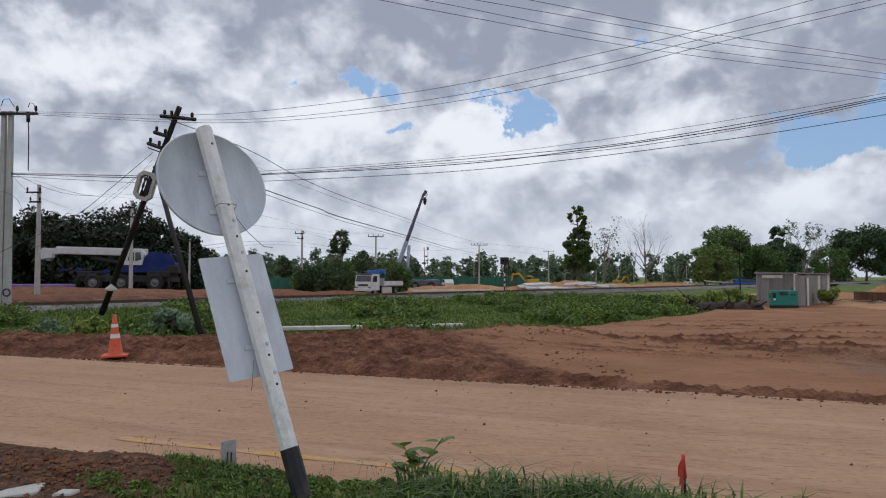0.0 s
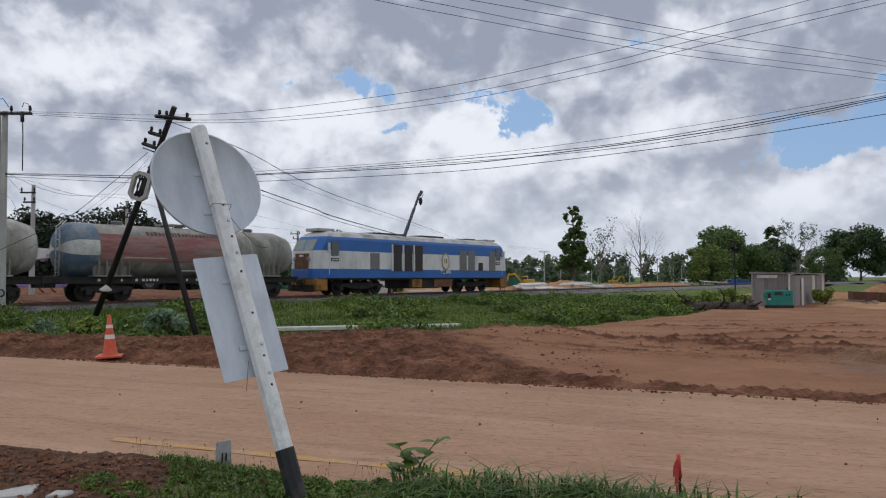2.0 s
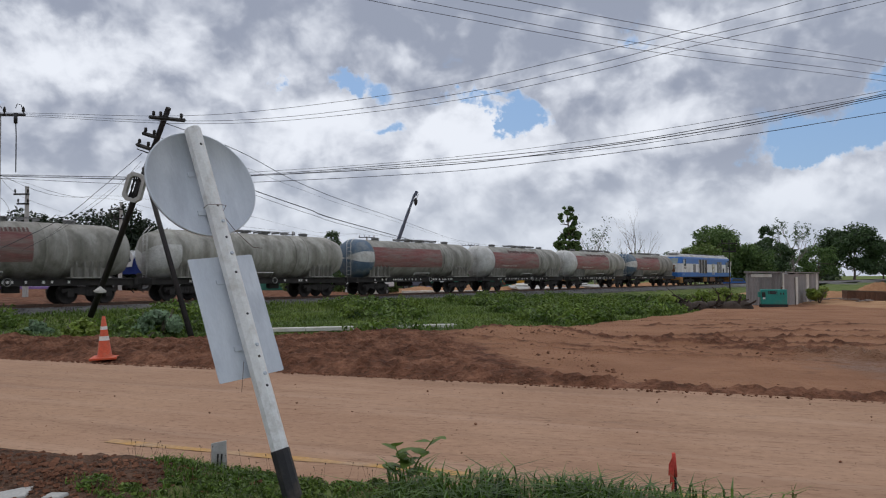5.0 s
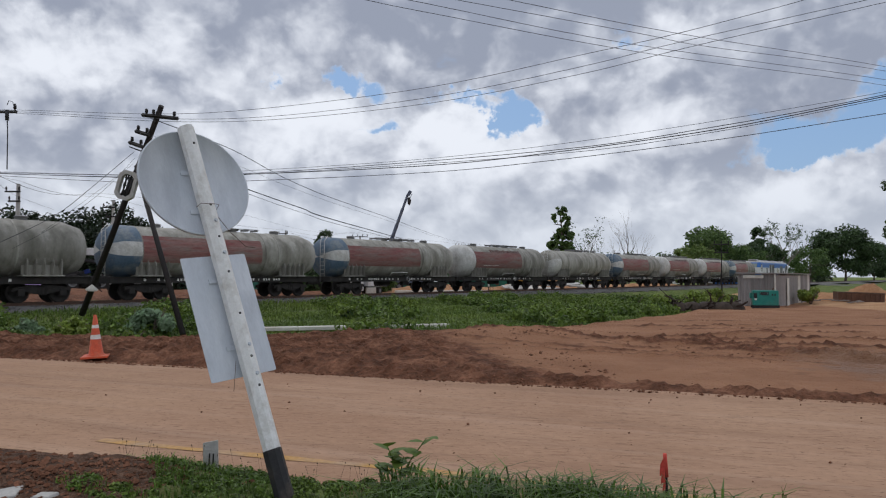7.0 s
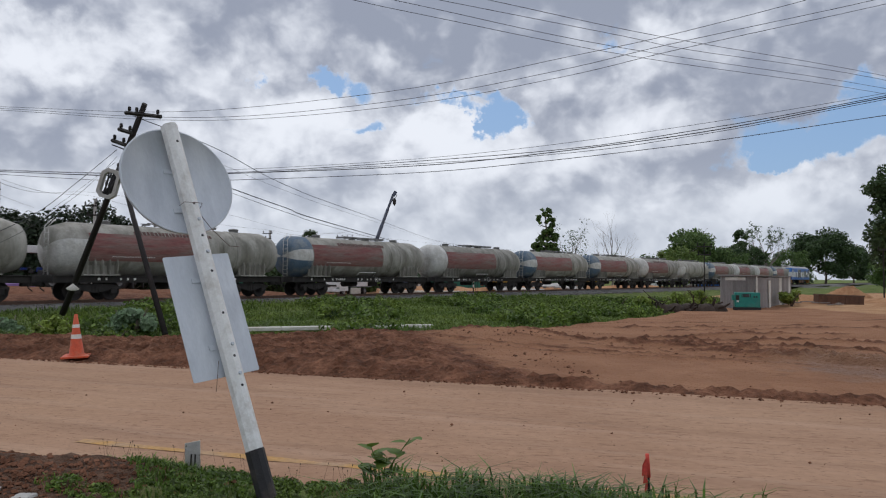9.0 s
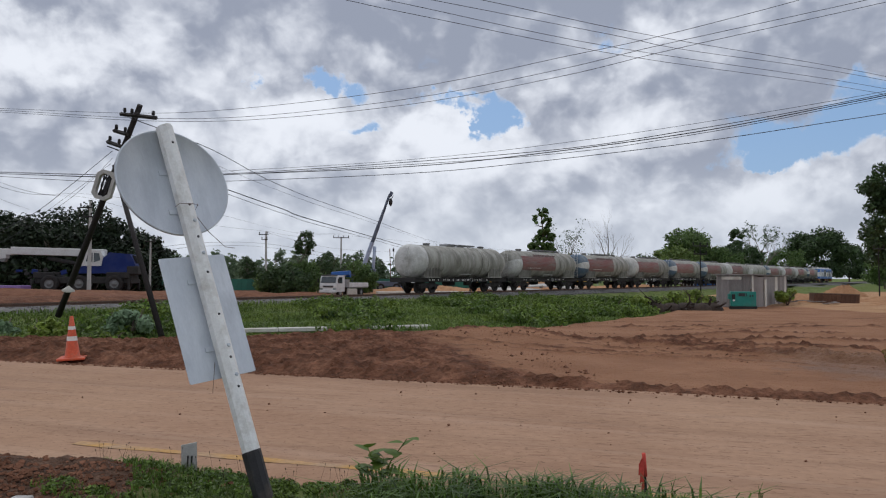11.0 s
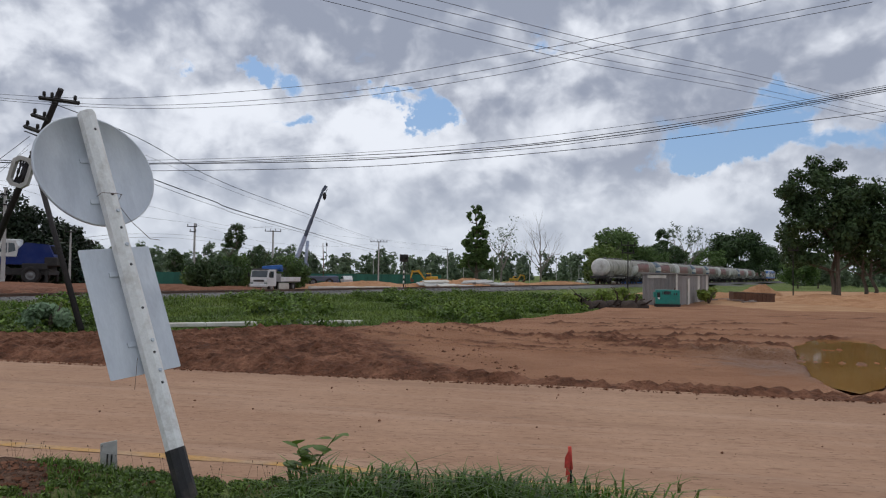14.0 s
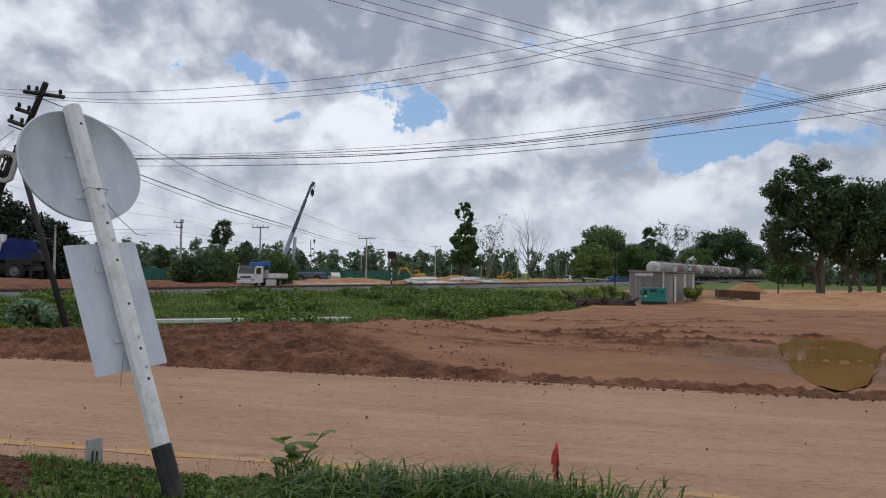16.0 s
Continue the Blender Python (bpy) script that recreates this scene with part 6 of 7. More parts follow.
crane_truck()
for i, (px, mat) in enumerate((((-7.75, 77.82, -0.25), "truck_white"), ((-6.21, 79.16, -0.25), "pale"))):
    x, y, _ = px
    ob = part("concrete_block", Geo().box((0, 0, 0.4), (1.1, 0.8, 0.85), bevel=0.03), M["pale"])
    ob.matrix_basis = pose(x, y, height(x, y), 0, 0, 12 * i)
    tagged(ob, "pale concrete block beside the lorry", "concrete block", "concrete blocks")


def tower_boom():
    """A telescopic crane at work, boom raised."""
    a, b = Vector((-7.00, 110.03, 2.93)), Vector((-2.94, 109.59, 14.25))
    t = thing("telescopic_crane", pose(0, 0, 0), "truck crane with raised dark telescopic boom behind bushes", "mobile crane")
    for f0, f1, r, mat in ((0.0, 0.36, 0.36, "boom_pale"), (0.33, 0.58, 0.31, "boom_grey"), (0.56, 0.8, 0.26, "boom_grey"), (0.78, 1.0, 0.21, "boom_grey")):
        part("boom_section", Geo().tube([a.lerp(b, f0), a.lerp(b, f1)], r, 6, False), M[mat], t)
    part("boom_head", Geo().box(b + Vector((0.2, 0, 0.1)), (0.8, 0.4, 0.5), (0, -60, 0), bevel=0.06), M["boom_grey"], t)
    part("luffing_cylinder", Geo().tube([a + Vector((1.5, 0, -1.2)), a.lerp(b, 0.33) + Vector((0.5, 0, -0.3))], 0.25, 10), M["boom_pale"], t)
    h = Vector((-2.77, 109.63, 13.30))
    part("hoist_rope", Geo().tube([b + Vector((0.6, 0, 0)), h], 0.04, 5), M["wire"], t)
    part("hook_block", Geo().tube([h + Vector((0, 0, 0.4)), h, h - Vector((0, 0, 0.5)), h - Vector((0, 0, 0.8))], [0.12, 0.3, 0.24, 0.06], 8), M["dark"], t)
    z = height(a.x, a.y)
    part("carrier", Geo().box((a.x + 2, a.y, z + 1.1), (9, 2.5, 0.8), bevel=0.1).box((a.x, a.y, z + 2.4), (4, 2.3, 2.0), bevel=0.2), M["boom_grey"], t)
    for k in range(4):
        tyre(t, a.x - 2 + k * 2.4, a.y - 1.1, 0.6, 0.4).location.z = z + 0.6
    return t


tower_boom()
g = Geo().tube([(-2.44, 114.90, 6.43), (-2.44, 115.02, 3.36)], 0.03, 5)
g.tube([(-2.44, 114.90, 6.25), (-2.44, 114.92, 5.79)], 0.16, 6)
tagged(part("hanging_cable", g, M["wire"]), "thin hoist rope with a small hook block", "cable")
g = Geo().tube([(-3.05, 115.90, 6.29), (-2.92, 116.04, 2.82), (-2.92, 116.12, 0.64)], 0.07, 6)
tagged(part("drill_mast", g, M["rust"]), "thin brown steel mast standing on the site", "mast")


def excavator(at, turn, s=1.0, mat="digger"):
    t = thing("excavator", pose(*at, 0, 0, turn) @ Matrix.Scale(s, 4), "yellow tracked excavator on heaped earth", "excavator", "excavators")
    for y in (-1.05, 1.05):
        out = [(-1.7, 0.3), (-1.4, 0.05), (1.4, 0.05), (1.7, 0.3), (1.7, 0.6), (1.4, 0.85), (-1.4, 0.85), (-1.7, 0.6)]
        part("track", Geo().prism(out, Matrix.Translation((0, y + 0.25, 0)) @ pose(0, 0, 0, 90), 0.5), M["dark"], t)
    part("house", Geo().box((-0.5, 0, 1.55), (2.9, 2.4, 1.0), bevel=0.15), M[mat], t)
    part("cab", Geo().box((0.5, 0.7, 2.1), (1.3, 0.9, 1.6), bevel=0.12), M[mat], t)
    part("cab_glass", Geo().box((0.6, 0.7, 2.3), (1.32, 0.92, 0.8), bevel=0.1), M["glass"], t)
    part("boom", Geo().prism([(0.7, 1.2), (1.1, 1.3), (2.9, 3.7), (4.6, 3.3), (4.7, 3.0), (3.1, 3.1), (1.2, 0.9)], Matrix.Translation((0, -0.1, 0)) @ pose(0, 0, 0, 90), 0.45), M[mat], t)
    part("stick", Geo().prism([(4.3, 3.6), (4.8, 3.5), (5.2, 1.4), (4.95, 1.35)], Matrix.Translation((0, -0.15, 0)) @ pose(0, 0, 0, 90), 0.35), M[mat], t)
    part("bucket", Geo().prism([(5.2, 1.5), (4.7, 1.4), (4.2, 0.9), (4.4, 0.5), (5.0, 0.6)], Matrix.Translation((0, 0.35, 0)) @ pose(0, 0, 0, 90), 1.0), M["rust"], t)
    part("boom_ram", Geo().tube([(0.9, -0.3, 1.3), (2.5, -0.3, 2.7)], 0.09, 8), M["grille"], t)
    return t


x, y, _ = (14.10, 115.12, 0.65)
excavator((x, y, height(x, y) + 0.35), 180, 0.62)
x, y, _ = (36.54, 150.16, 0.37)
excavator((x, y, height(x, y) + 0.3), 20, 0.5)


def signal():
    x, y, _ = (6.68, 78.09, 0.69)
    t = thing("railway_signal", pose(x, y, height(x, y)), "black railway signal board on a striped post", "railway signal")
    part("post", Geo().tube([(0, 0, -0.3), (0, 0, 3.6)], 0.07, 10), M["dark"], t)
    for k in range(3):
        part("white_band", Geo().tube([(0, 0, 0.9 + k * 0.55), (0, 0, 1.2 + k * 0.55)], 0.075, 10), M["band"], t)
    part("board", Geo().box((0, -0.08, 3.65), (0.95, 0.06, 0.8), bevel=0.04), M["black"], t)
    for x0 in (-0.2, 0.2):
        part("hood", Geo().lathe([(0.13, 0.0), (0.13, 0.2), (0.12, 0.2), (0.11, 0.0)], pose(x0, -0.12, 3.65, 90), 12), M["black"], t)
    part("ladder", Geo().tube([(0.25, 0.1, 0), (0.15, 0.1, 3.3)], 0.02, 5).tube([(0.5, 0.1, 0), (0.4, 0.1, 3.3)], 0.02, 5), M["dark"], t)


signal()


def mound(name, at, rx, ry, h, label, mat="pile", seed=1, turn=0):
    """A heap of tipped earth, lumpy."""
    nr = np.random.RandomState(seed)
    g = Geo()
    n, k = 36, 12
    ph = nr.uniform(0, 6.28, 6)
    for i in range(k + 1):
        q = i / k
        for j in range(n):
            a = 2 * math.pi * j / n
            e = 1 + 0.16 * math.sin(2 * a + ph[0]) + 0.1 * math.sin(3 * a + ph[1]) + 0.06 * math.sin(7 * a + ph[2])
            z = h * (0.5 + 0.5 * math.cos(math.pi * q)) * (1 + 0.15 * math.sin(3 * a + ph[3]) * q) + 0.06 * h * nr.randn() * (1 - q ** 4) - 0.25 * q ** 3
            g.v.append((rx * q * e * math.cos(a), ry * q * e * math.sin(a), z))
    for i in range(k):
        for j in range(n):
            g.f.append((i * n + j, (i + 1) * n + j, (i + 1) * n + (j + 1) % n, i * n + (j + 1) % n))
    g.s, g.m = [True] * len(g.f), [0] * len(g.f)
    ob = part(name, g, M[mat])
    ob.matrix_basis = pose(*at, 0, 0, turn)
    return tagged(ob, label, "earth heap", "heaps of earth")


for i, (p, rx, ry, h) in enumerate((((-26.37, 47.09, 0.07), 14, 2.5, 0.45), ((-20.52, 48.09, 0.23), 10, 2.0, 0.3), ((3.80, 105.13, 0.31), 9, 3, 0.85), ((-1.89, 100.13, 0.14), 6, 3, 0.7), ((13.83, 100.12, 0.37), 7, 3, 1.2), ((20.96, 118.14, 0.16), 8, 3, 1.3), ((40.46, 130.15, 0.22), 12, 3, 0.9),
                                    ((30.06, 125.14, 0.27), 8, 3, 0.8), ((-10.84, 75.11, 0.25), 6, 2, 0.5), ((44.68, 72.03, -0.45), 3.0, 3.0, 1.15), ((40.81, 56.42, -0.16), 7, 5, 0.55), ((40.90, 49.31, 0.02), 9, 6, 0.75), ((32.15, 57.79, -0.24), 4, 3, 0.6), ((-14.87, 52.09, 0.24), 9, 2, 0.35), ((41.84, 44.09, 0.16), 9, 7, 0.9))):
    mound("dirt_mound", at_ground(p), rx, ry, h, "heap of loose orange earth" if i not in (0, 1, 8, 13) else "low bank of dark red earth", "pile" if i not in (0, 1, 8, 13) else "clod", i + 3)

# stacked sheets and blocks behind the line
rs = random.Random(8)
for k in range(14):
    x, y, _ = (12.54, 95.12, 0.21)
    x, y = x + rs.uniform(-1.5, 8.5), y + rs.uniform(-4, 4)
    z = height(x, y)
    ob = part("precast_slab", Geo().box((0, 0, 0.12), (rs.uniform(2.2, 3.4), rs.uniform(1.2, 2.2), 0.16), (rs.uniform(2, 14), rs.uniform(-6, 6), 0), bevel=0.02).box((0, 0, -0.12), (0.3, 1.2, 0.3)), M["concrete" if k % 3 else "pale"])
    ob.matrix_basis = pose(x, y, z + 0.25 + 0.22 * (k % 4), 0, 0, rs.uniform(-30, 30))
    tagged(ob, "grey precast concrete slab lying in a stack", "concrete slab", "stacked slabs")
for k in range(4):
    x, y, _ = (20.31, 95.13, 0.06)
    ob = part("concrete_block", Geo().box((0, 0, 0.45), (0.76, 0.9, 0.95), bevel=0.03), M["pale"])
    ob.matrix_basis = pose(x + 0.8 * k, y, height(x, y) + 0.02)
    tagged(ob, "pale concrete barrier block on the site", "concrete block", "concrete blocks")
for k in range(5):
    x, y, _ = (-4.39, 90.13, -0.01)
    ob = part("precast_slab", Geo().box((0, 0, 0.15), (3.2, 1.4, 0.3), bevel=0.02), M["pale"])
    ob.matrix_basis = pose(x + 2.0 + 2.3 * k, y + 2.0 * (k % 2), height(x, y) + 0.01, 0, 0, rs.uniform(-12, 12))
    tagged(ob, "pale concrete slab lying flat on the earth", "concrete slab", "stacked slabs")


def small_car(at, mat, turn, label, s=1.0):
    t = thing("parked_car", pose(*at, 0, 0, turn) @ Matrix.Scale(s, 4), label, "car", "parked cars")
    body = [(-2.1, 0.35), (2.1, 0.35), (2.15, 0.75), (1.2, 0.9), (0.6, 1.45), (-1.2, 1.5), (-1.9, 0.95), (-2.15, 0.85)]
    part("body", Geo().prism(body, Matrix.Translation((0, 0.8, 0)) @ pose(0, 0, 0, 90), 1.6), M[mat], t)
    part("window", Geo().prism([(-1.5, 0.95), (0.95, 0.92), (0.5, 1.38), (-1.15, 1.42)], Matrix.Translation((0, 0.82, 0)) @ pose(0, 0, 0, 90), 1.64), M["glass"], t)
    for wx in (-1.3, 1.3):
        for wy in (-0.75, 0.75):
            tyre(t, wx, wy, 0.32, 0.2)
    return t


for p, mat, turn, label in (((-1.61, 128.15, 0.14), "knuckle_blue", 80, "small blue vehicle parked on the site"), ((0.83, 132.15, 0.10), "truck_white", 100, "small white vehicle parked on the site"), ((56.79, 165.18, 0.12), "truck_white", 95, "white van parked far off on the site"),
                            ((52.72, 130.15, 0.22), "truck_white", 20, "white car parked beside the trees"), ((52.85, 125.15, 0.18), "knuckle_blue", 10, "blue car parked beside the trees")):
    small_car(at_ground(p), mat, turn, label)
x, y, _ = (50.40, 128.14, 0.34)
ob = part("white_awning", Geo().box((0, 0, 1.0), (7, 2.2, 0.12), (4, 3, 0), bevel=0.03).box((-3, 0, 0.4), (0.1, 0.1, 1.4)).box((3, 0, 0.4), (0.1, 0.1, 1.4)), M["truck_white"])
ob.matrix_basis = pose(x, y, height(x, y))
tagged(ob, "low white sheet roof on short posts", "canopy")
x, y, _ = (-31.73, 56.08, 0.58)
ob = part("site_sheet", Geo().box((0, 0, 0.3), (5.4, 1.6, 0.5), (0, 0, 0), bevel=0.05), M["violet"])
ob.matrix_basis = pose(x, y, height(x, y))
tagged(ob, "violet sheet over a low stack on the site", "tarpaulin")


def hoarding():
    """Green corrugated fence far behind."""
    t = thing("site_fence", pose(0, 0, 0), "long green sheet-metal fence round the site", "fence")
    a, b = Vector((-42.41, 105.11, 0.73)), Vector((20.75, 150.16, 0.37))
    n = 46
    me = Geo().box((0, 0, 0.95), (1.0, 0.05, 1.9), bevel=0).box((0.0, -0.04, 0.95), (0.06, 0.06, 2.0)).mesh("panel", M["fence_green"])
    d = (b - a)
    L = math.hypot(d.x, d.y) / n
    for k in range(n):
        p = a + d * (k + 0.5) / n
        q = part("panel", me, None, t, at=pose(p.x, p.y, -0.5, 0, 0, math.degrees(math.atan2(d.y, d.x))) @ Matrix.Diagonal((L * 0.99, 1, 1, 1)))


hoarding()


# ---- the shed and the generator ----
def shed():
    """A long hut clad in weathered sheet, seen at one corner."""
    a, b, c = Vector((22.0, 45.1, 0)), Vector((20.13, 46.1, 0)), Vector((30.1, 56.1, 0))
    z0 = -0.42
    t = thing("site_hut", pose(0, 0, 0), "long low hut clad in weathered grey sheets", "hut")
    def wall(p, q, h, n, seed):
        r = random.Random(seed)
        d = q - p
        L = d.length / n
        ang = math.degrees(math.atan2(d.y, d.x))
        for k in range(n):
            g = Geo()
            w = L * 0.5
            prof = []
            m = 8
            for i in range(m * 2 + 1):
                prof.append((-w + 2 * w * i / (m * 2), -0.018 if i % 2 else 0.018))
            hh = h + r.uniform(-0.04, 0.04)
            g.add([(x, y, zz) for zz in (0, hh) for x, y in prof] + [(x, y + 0.012, zz) for zz in (0, hh) for x, y in prof],
                  [f for i in range(m * 2) for f in ((i, i + 1, m * 2 + 2 + i, m * 2 + 1 + i), (4 * m + 2 + i, 6 * m + 3 + i, 6 * m + 4 + i, 4 * m + 3 + i))])
            u = (k + 0.5) / n
            pos = p + d * u
            part("sheet", g, M["pale" if r.random() < 0.12 else "zinc"], t, at=pose(pos.x, pos.y, z0, r.uniform(-0.6, 0.6), 0, ang))
    wall(b, a, 2.15, 3, 2)
    wall(a, c, 2.1, 13, 3)
    d = b - a
    wall(c, c + d, 2.15, 3, 4)
    wall(c + d, b, 2.1, 13, 5)
    g = Geo()
    e = 0.15
    u, v = (c - a).normalized(), (b - a).normalized()
    q = [a - u * e - v * e, c + u * e - v * e, c + d + u * e + v * e, b - u * e + v * e]
    g.add([(p.x, p.y, z0 + 2.16) for p in q] + [(p.x, p.y, z0 + 2.22 + (0.05 if i > 1 else 0)) for i, p in enumerate(q)], [(0, 3, 2, 1), (4, 5, 6, 7), (0, 1, 5, 4), (1, 2, 6, 5), (2, 3, 7, 6), (3, 0, 4, 7)])
    part("roof", g, M["zinc"], t)
    for p in (a, b, c):
        part("corner_post", Geo().box((p.x, p.y, z0 + 1.07), (0.1, 0.1, 2.2), bevel=0.01), M["pale" if p is a else "zinc"], t)
    p = a.lerp(c, 0.3) + Vector((0.05, -0.06, 0))
    part("door", Geo().box((p.x, p.y, z0 + 0.95), (0.75, 0.04, 1.85), (0, 0, 53.7), bevel=0.01), M["pale"], t, "pale plank door")
    m = b.lerp(a, 0.4)
    part("white_strip", Geo().box((m.x, m.y - 0.05, z0 + 1.98), (1.2, 0.03, 0.2), (0, 0, -28), bevel=0.005), M["pale"], t)


shed()


def generator():
    x, y, _ = (20.41, 43.11, -0.37)
    t = thing("diesel_generator", pose(x, y, height(x, y) - 0.02, 0, 0, -18) @ Matrix.Scale(0.82, 4), "teal enclosed diesel generator on skids", "generator")
    part("housing", Geo().box((0, 0, 0.78), (1.75, 0.9, 1.1), bevel=0.05), M["teal"], t)
    part("skid", Geo().box((0, -0.38, 0.12), (1.85, 0.12, 0.22), bevel=0.01).box((0, 0.38, 0.12), (1.85, 0.12, 0.22), bevel=0.01).box((0, 0, 0.22), (1.85, 0.8, 0.06)), M["dark"], t)
    part("panel_window", Geo().box((-0.1, -0.455, 1.1), (0.62, 0.02, 0.24), bevel=0.005), M["glass"], t)
    for xx in (-0.34, 0.14):
        part("panel_divider", Geo().box((xx, -0.465, 1.1), (0.03, 0.02, 0.24)), M["teal"], t)
    part("vent", Geo().box((-0.7, -0.46, 0.95), (0.24, 0.02, 0.36), bevel=0.005), M["dark"], t)
    part("label_plate", Geo().box((-0.68, -0.463, 0.68), (0.16, 0.012, 0.12)), M["band"], t)
    for xx in (0.45, 0.62):
        part("latch", Geo().box((xx, -0.465, 1.02), (0.08, 0.03, 0.14)), M["dark"], t)
    part("exhaust", Geo().tube([(0.55, 0, 1.3), (0.55, 0, 1.46), (0.62, 0, 1.5)], 0.045, 8), M["rust"], t)
    part("side_box", Geo().box((-0.95, 0.0, 0.95), (0.18, 0.5, 0.4), bevel=0.03), M["teal"], t)


generator()


def skip_box():
    x, y, _ = (32.6, 53.8, -0.58)
    t = thing("steel_skip", pose(x, y, height(x, y) + 0.02, 0, 2, -14), "rusty open steel box lying on planks", "skip")
    L, w, h = 3.1, 1.3, 0.68
    part("floor_plate", Geo().box((0, 0, 0.06), (L, w, 0.08), bevel=0.01), M["rust"], t)
    for y0 in (-w / 2, w / 2):
        s = part("side_plate", Geo().box((0, y0, h / 2), (L, 0.06, h), bevel=0.01), M["rust"], t)
        for k in range(9):
            part("rib", Geo().box((-L / 2 + 0.25 + k * (L - 0.5) / 8, y0 * 1.08, h / 2), (0.08, 0.1, h * 0.95), bevel=0.01), M["rust"], s)
    for x0 in (-L / 2, L / 2):
        part("end_plate", Geo().box((x0, 0, h / 2), (0.06, w, h), bevel=0.01), M["rust"], t)
    part("rim", Geo().box((0, -w / 2, h), (L + 0.1, 0.14, 0.1), bevel=0.01).box((0, w / 2, h), (L + 0.1, 0.14, 0.1), bevel=0.01), M["steel"], t)


skip_box()


def stump_pile():
    """Grubbed-up roots and stumps, heaped."""
    rs = random.Random(12)
    x, y, _ = (16.11, 41.10, -0.32)
    t = thing("root_heap", pose(x, y, height(x, y) - 0.05) @ Matrix.Scale(1.25, 4), "heap of dark uprooted stumps and roots", "stumps")
    for k in range(34):
        g, tips = Geo(), []
        a = rs.uniform(0, 6.28)
        p = (rs.uniform(-1.7, 1.5), rs.uniform(-0.5, 0.5), rs.uniform(0.05, 0.35))
        grow(g, rs, p, (math.cos(a), math.sin(a) * 0.6, rs.uniform(0.1, 0.7)), rs.uniform(0.4, 0.8), rs.uniform(0.035, 0.085), 0 if k % 3 else 1, tips, 2, 0.8, 0.1, 0.35)
        part("root", g, M["root"], t)
    mound_geo = Geo()
    for k in range(5):
        mound_geo.lathe([(0.5, -0.1), (0.45, 0.15), (0.3, 0.32), (0.02, 0.4)], pose(-1.4 + 0.7 * k, rs.uniform(-0.3, 0.3), 0, rs.uniform(-15, 15), rs.uniform(-15, 15), 0), 9)
    part("stump", mound_geo, M["root"], t)


stump_pile()

# planks and blocks by the skip
for k in range(7):
    x, y, _ = (28.54, 51.28, -0.73)
    ob = part("plank", Geo().box((0, 0, 0.05), (rs.uniform(1.2, 2.4), 0.2, 0.06), bevel=0.008), M["deadwood"])
    ob.matrix_basis = pose(x + rs.uniform(-1.5, 3), y + rs.uniform(-1, 1), height(x, y) + 0.03 * k, 0, 0, rs.uniform(-50, 50))
    tagged(ob, "weathered plank lying on the ground", "plank", "scattered planks")
x, y, _ = line_place(128, TRACK - 3.4)
ob = part("bridge_pier", Geo().box((0, 0, -0.3), (2.2, 1.2, 1.6), bevel=0.04), M["concrete"])
ob.matrix_basis = pose(x, y, -0.2, 0, 0, TURN)
tagged(ob, "squat concrete pier beside the railway bank", "pier")
# concrete strip in the weeds
a, b = Vector((-6.6, 22.6, 0)), Vector((0.72, 24.6, 0))
d = b - a
t = thing("kerb_strip", pose(*(a + d / 2 + Vector((0, 0, -0.15))), 0, 0, math.degrees(math.atan2(d.y, d.x))), "pale concrete drain edge lying in the weeds", "kerb")
for k in range(6):
    part("kerb_stone", Geo().box((-d.length / 2 + d.length * (k + 0.5) / 6, 0, 0.05), (d.length / 6 - 0.02, 0.4, 0.12), bevel=0.02), M["pale"], t)


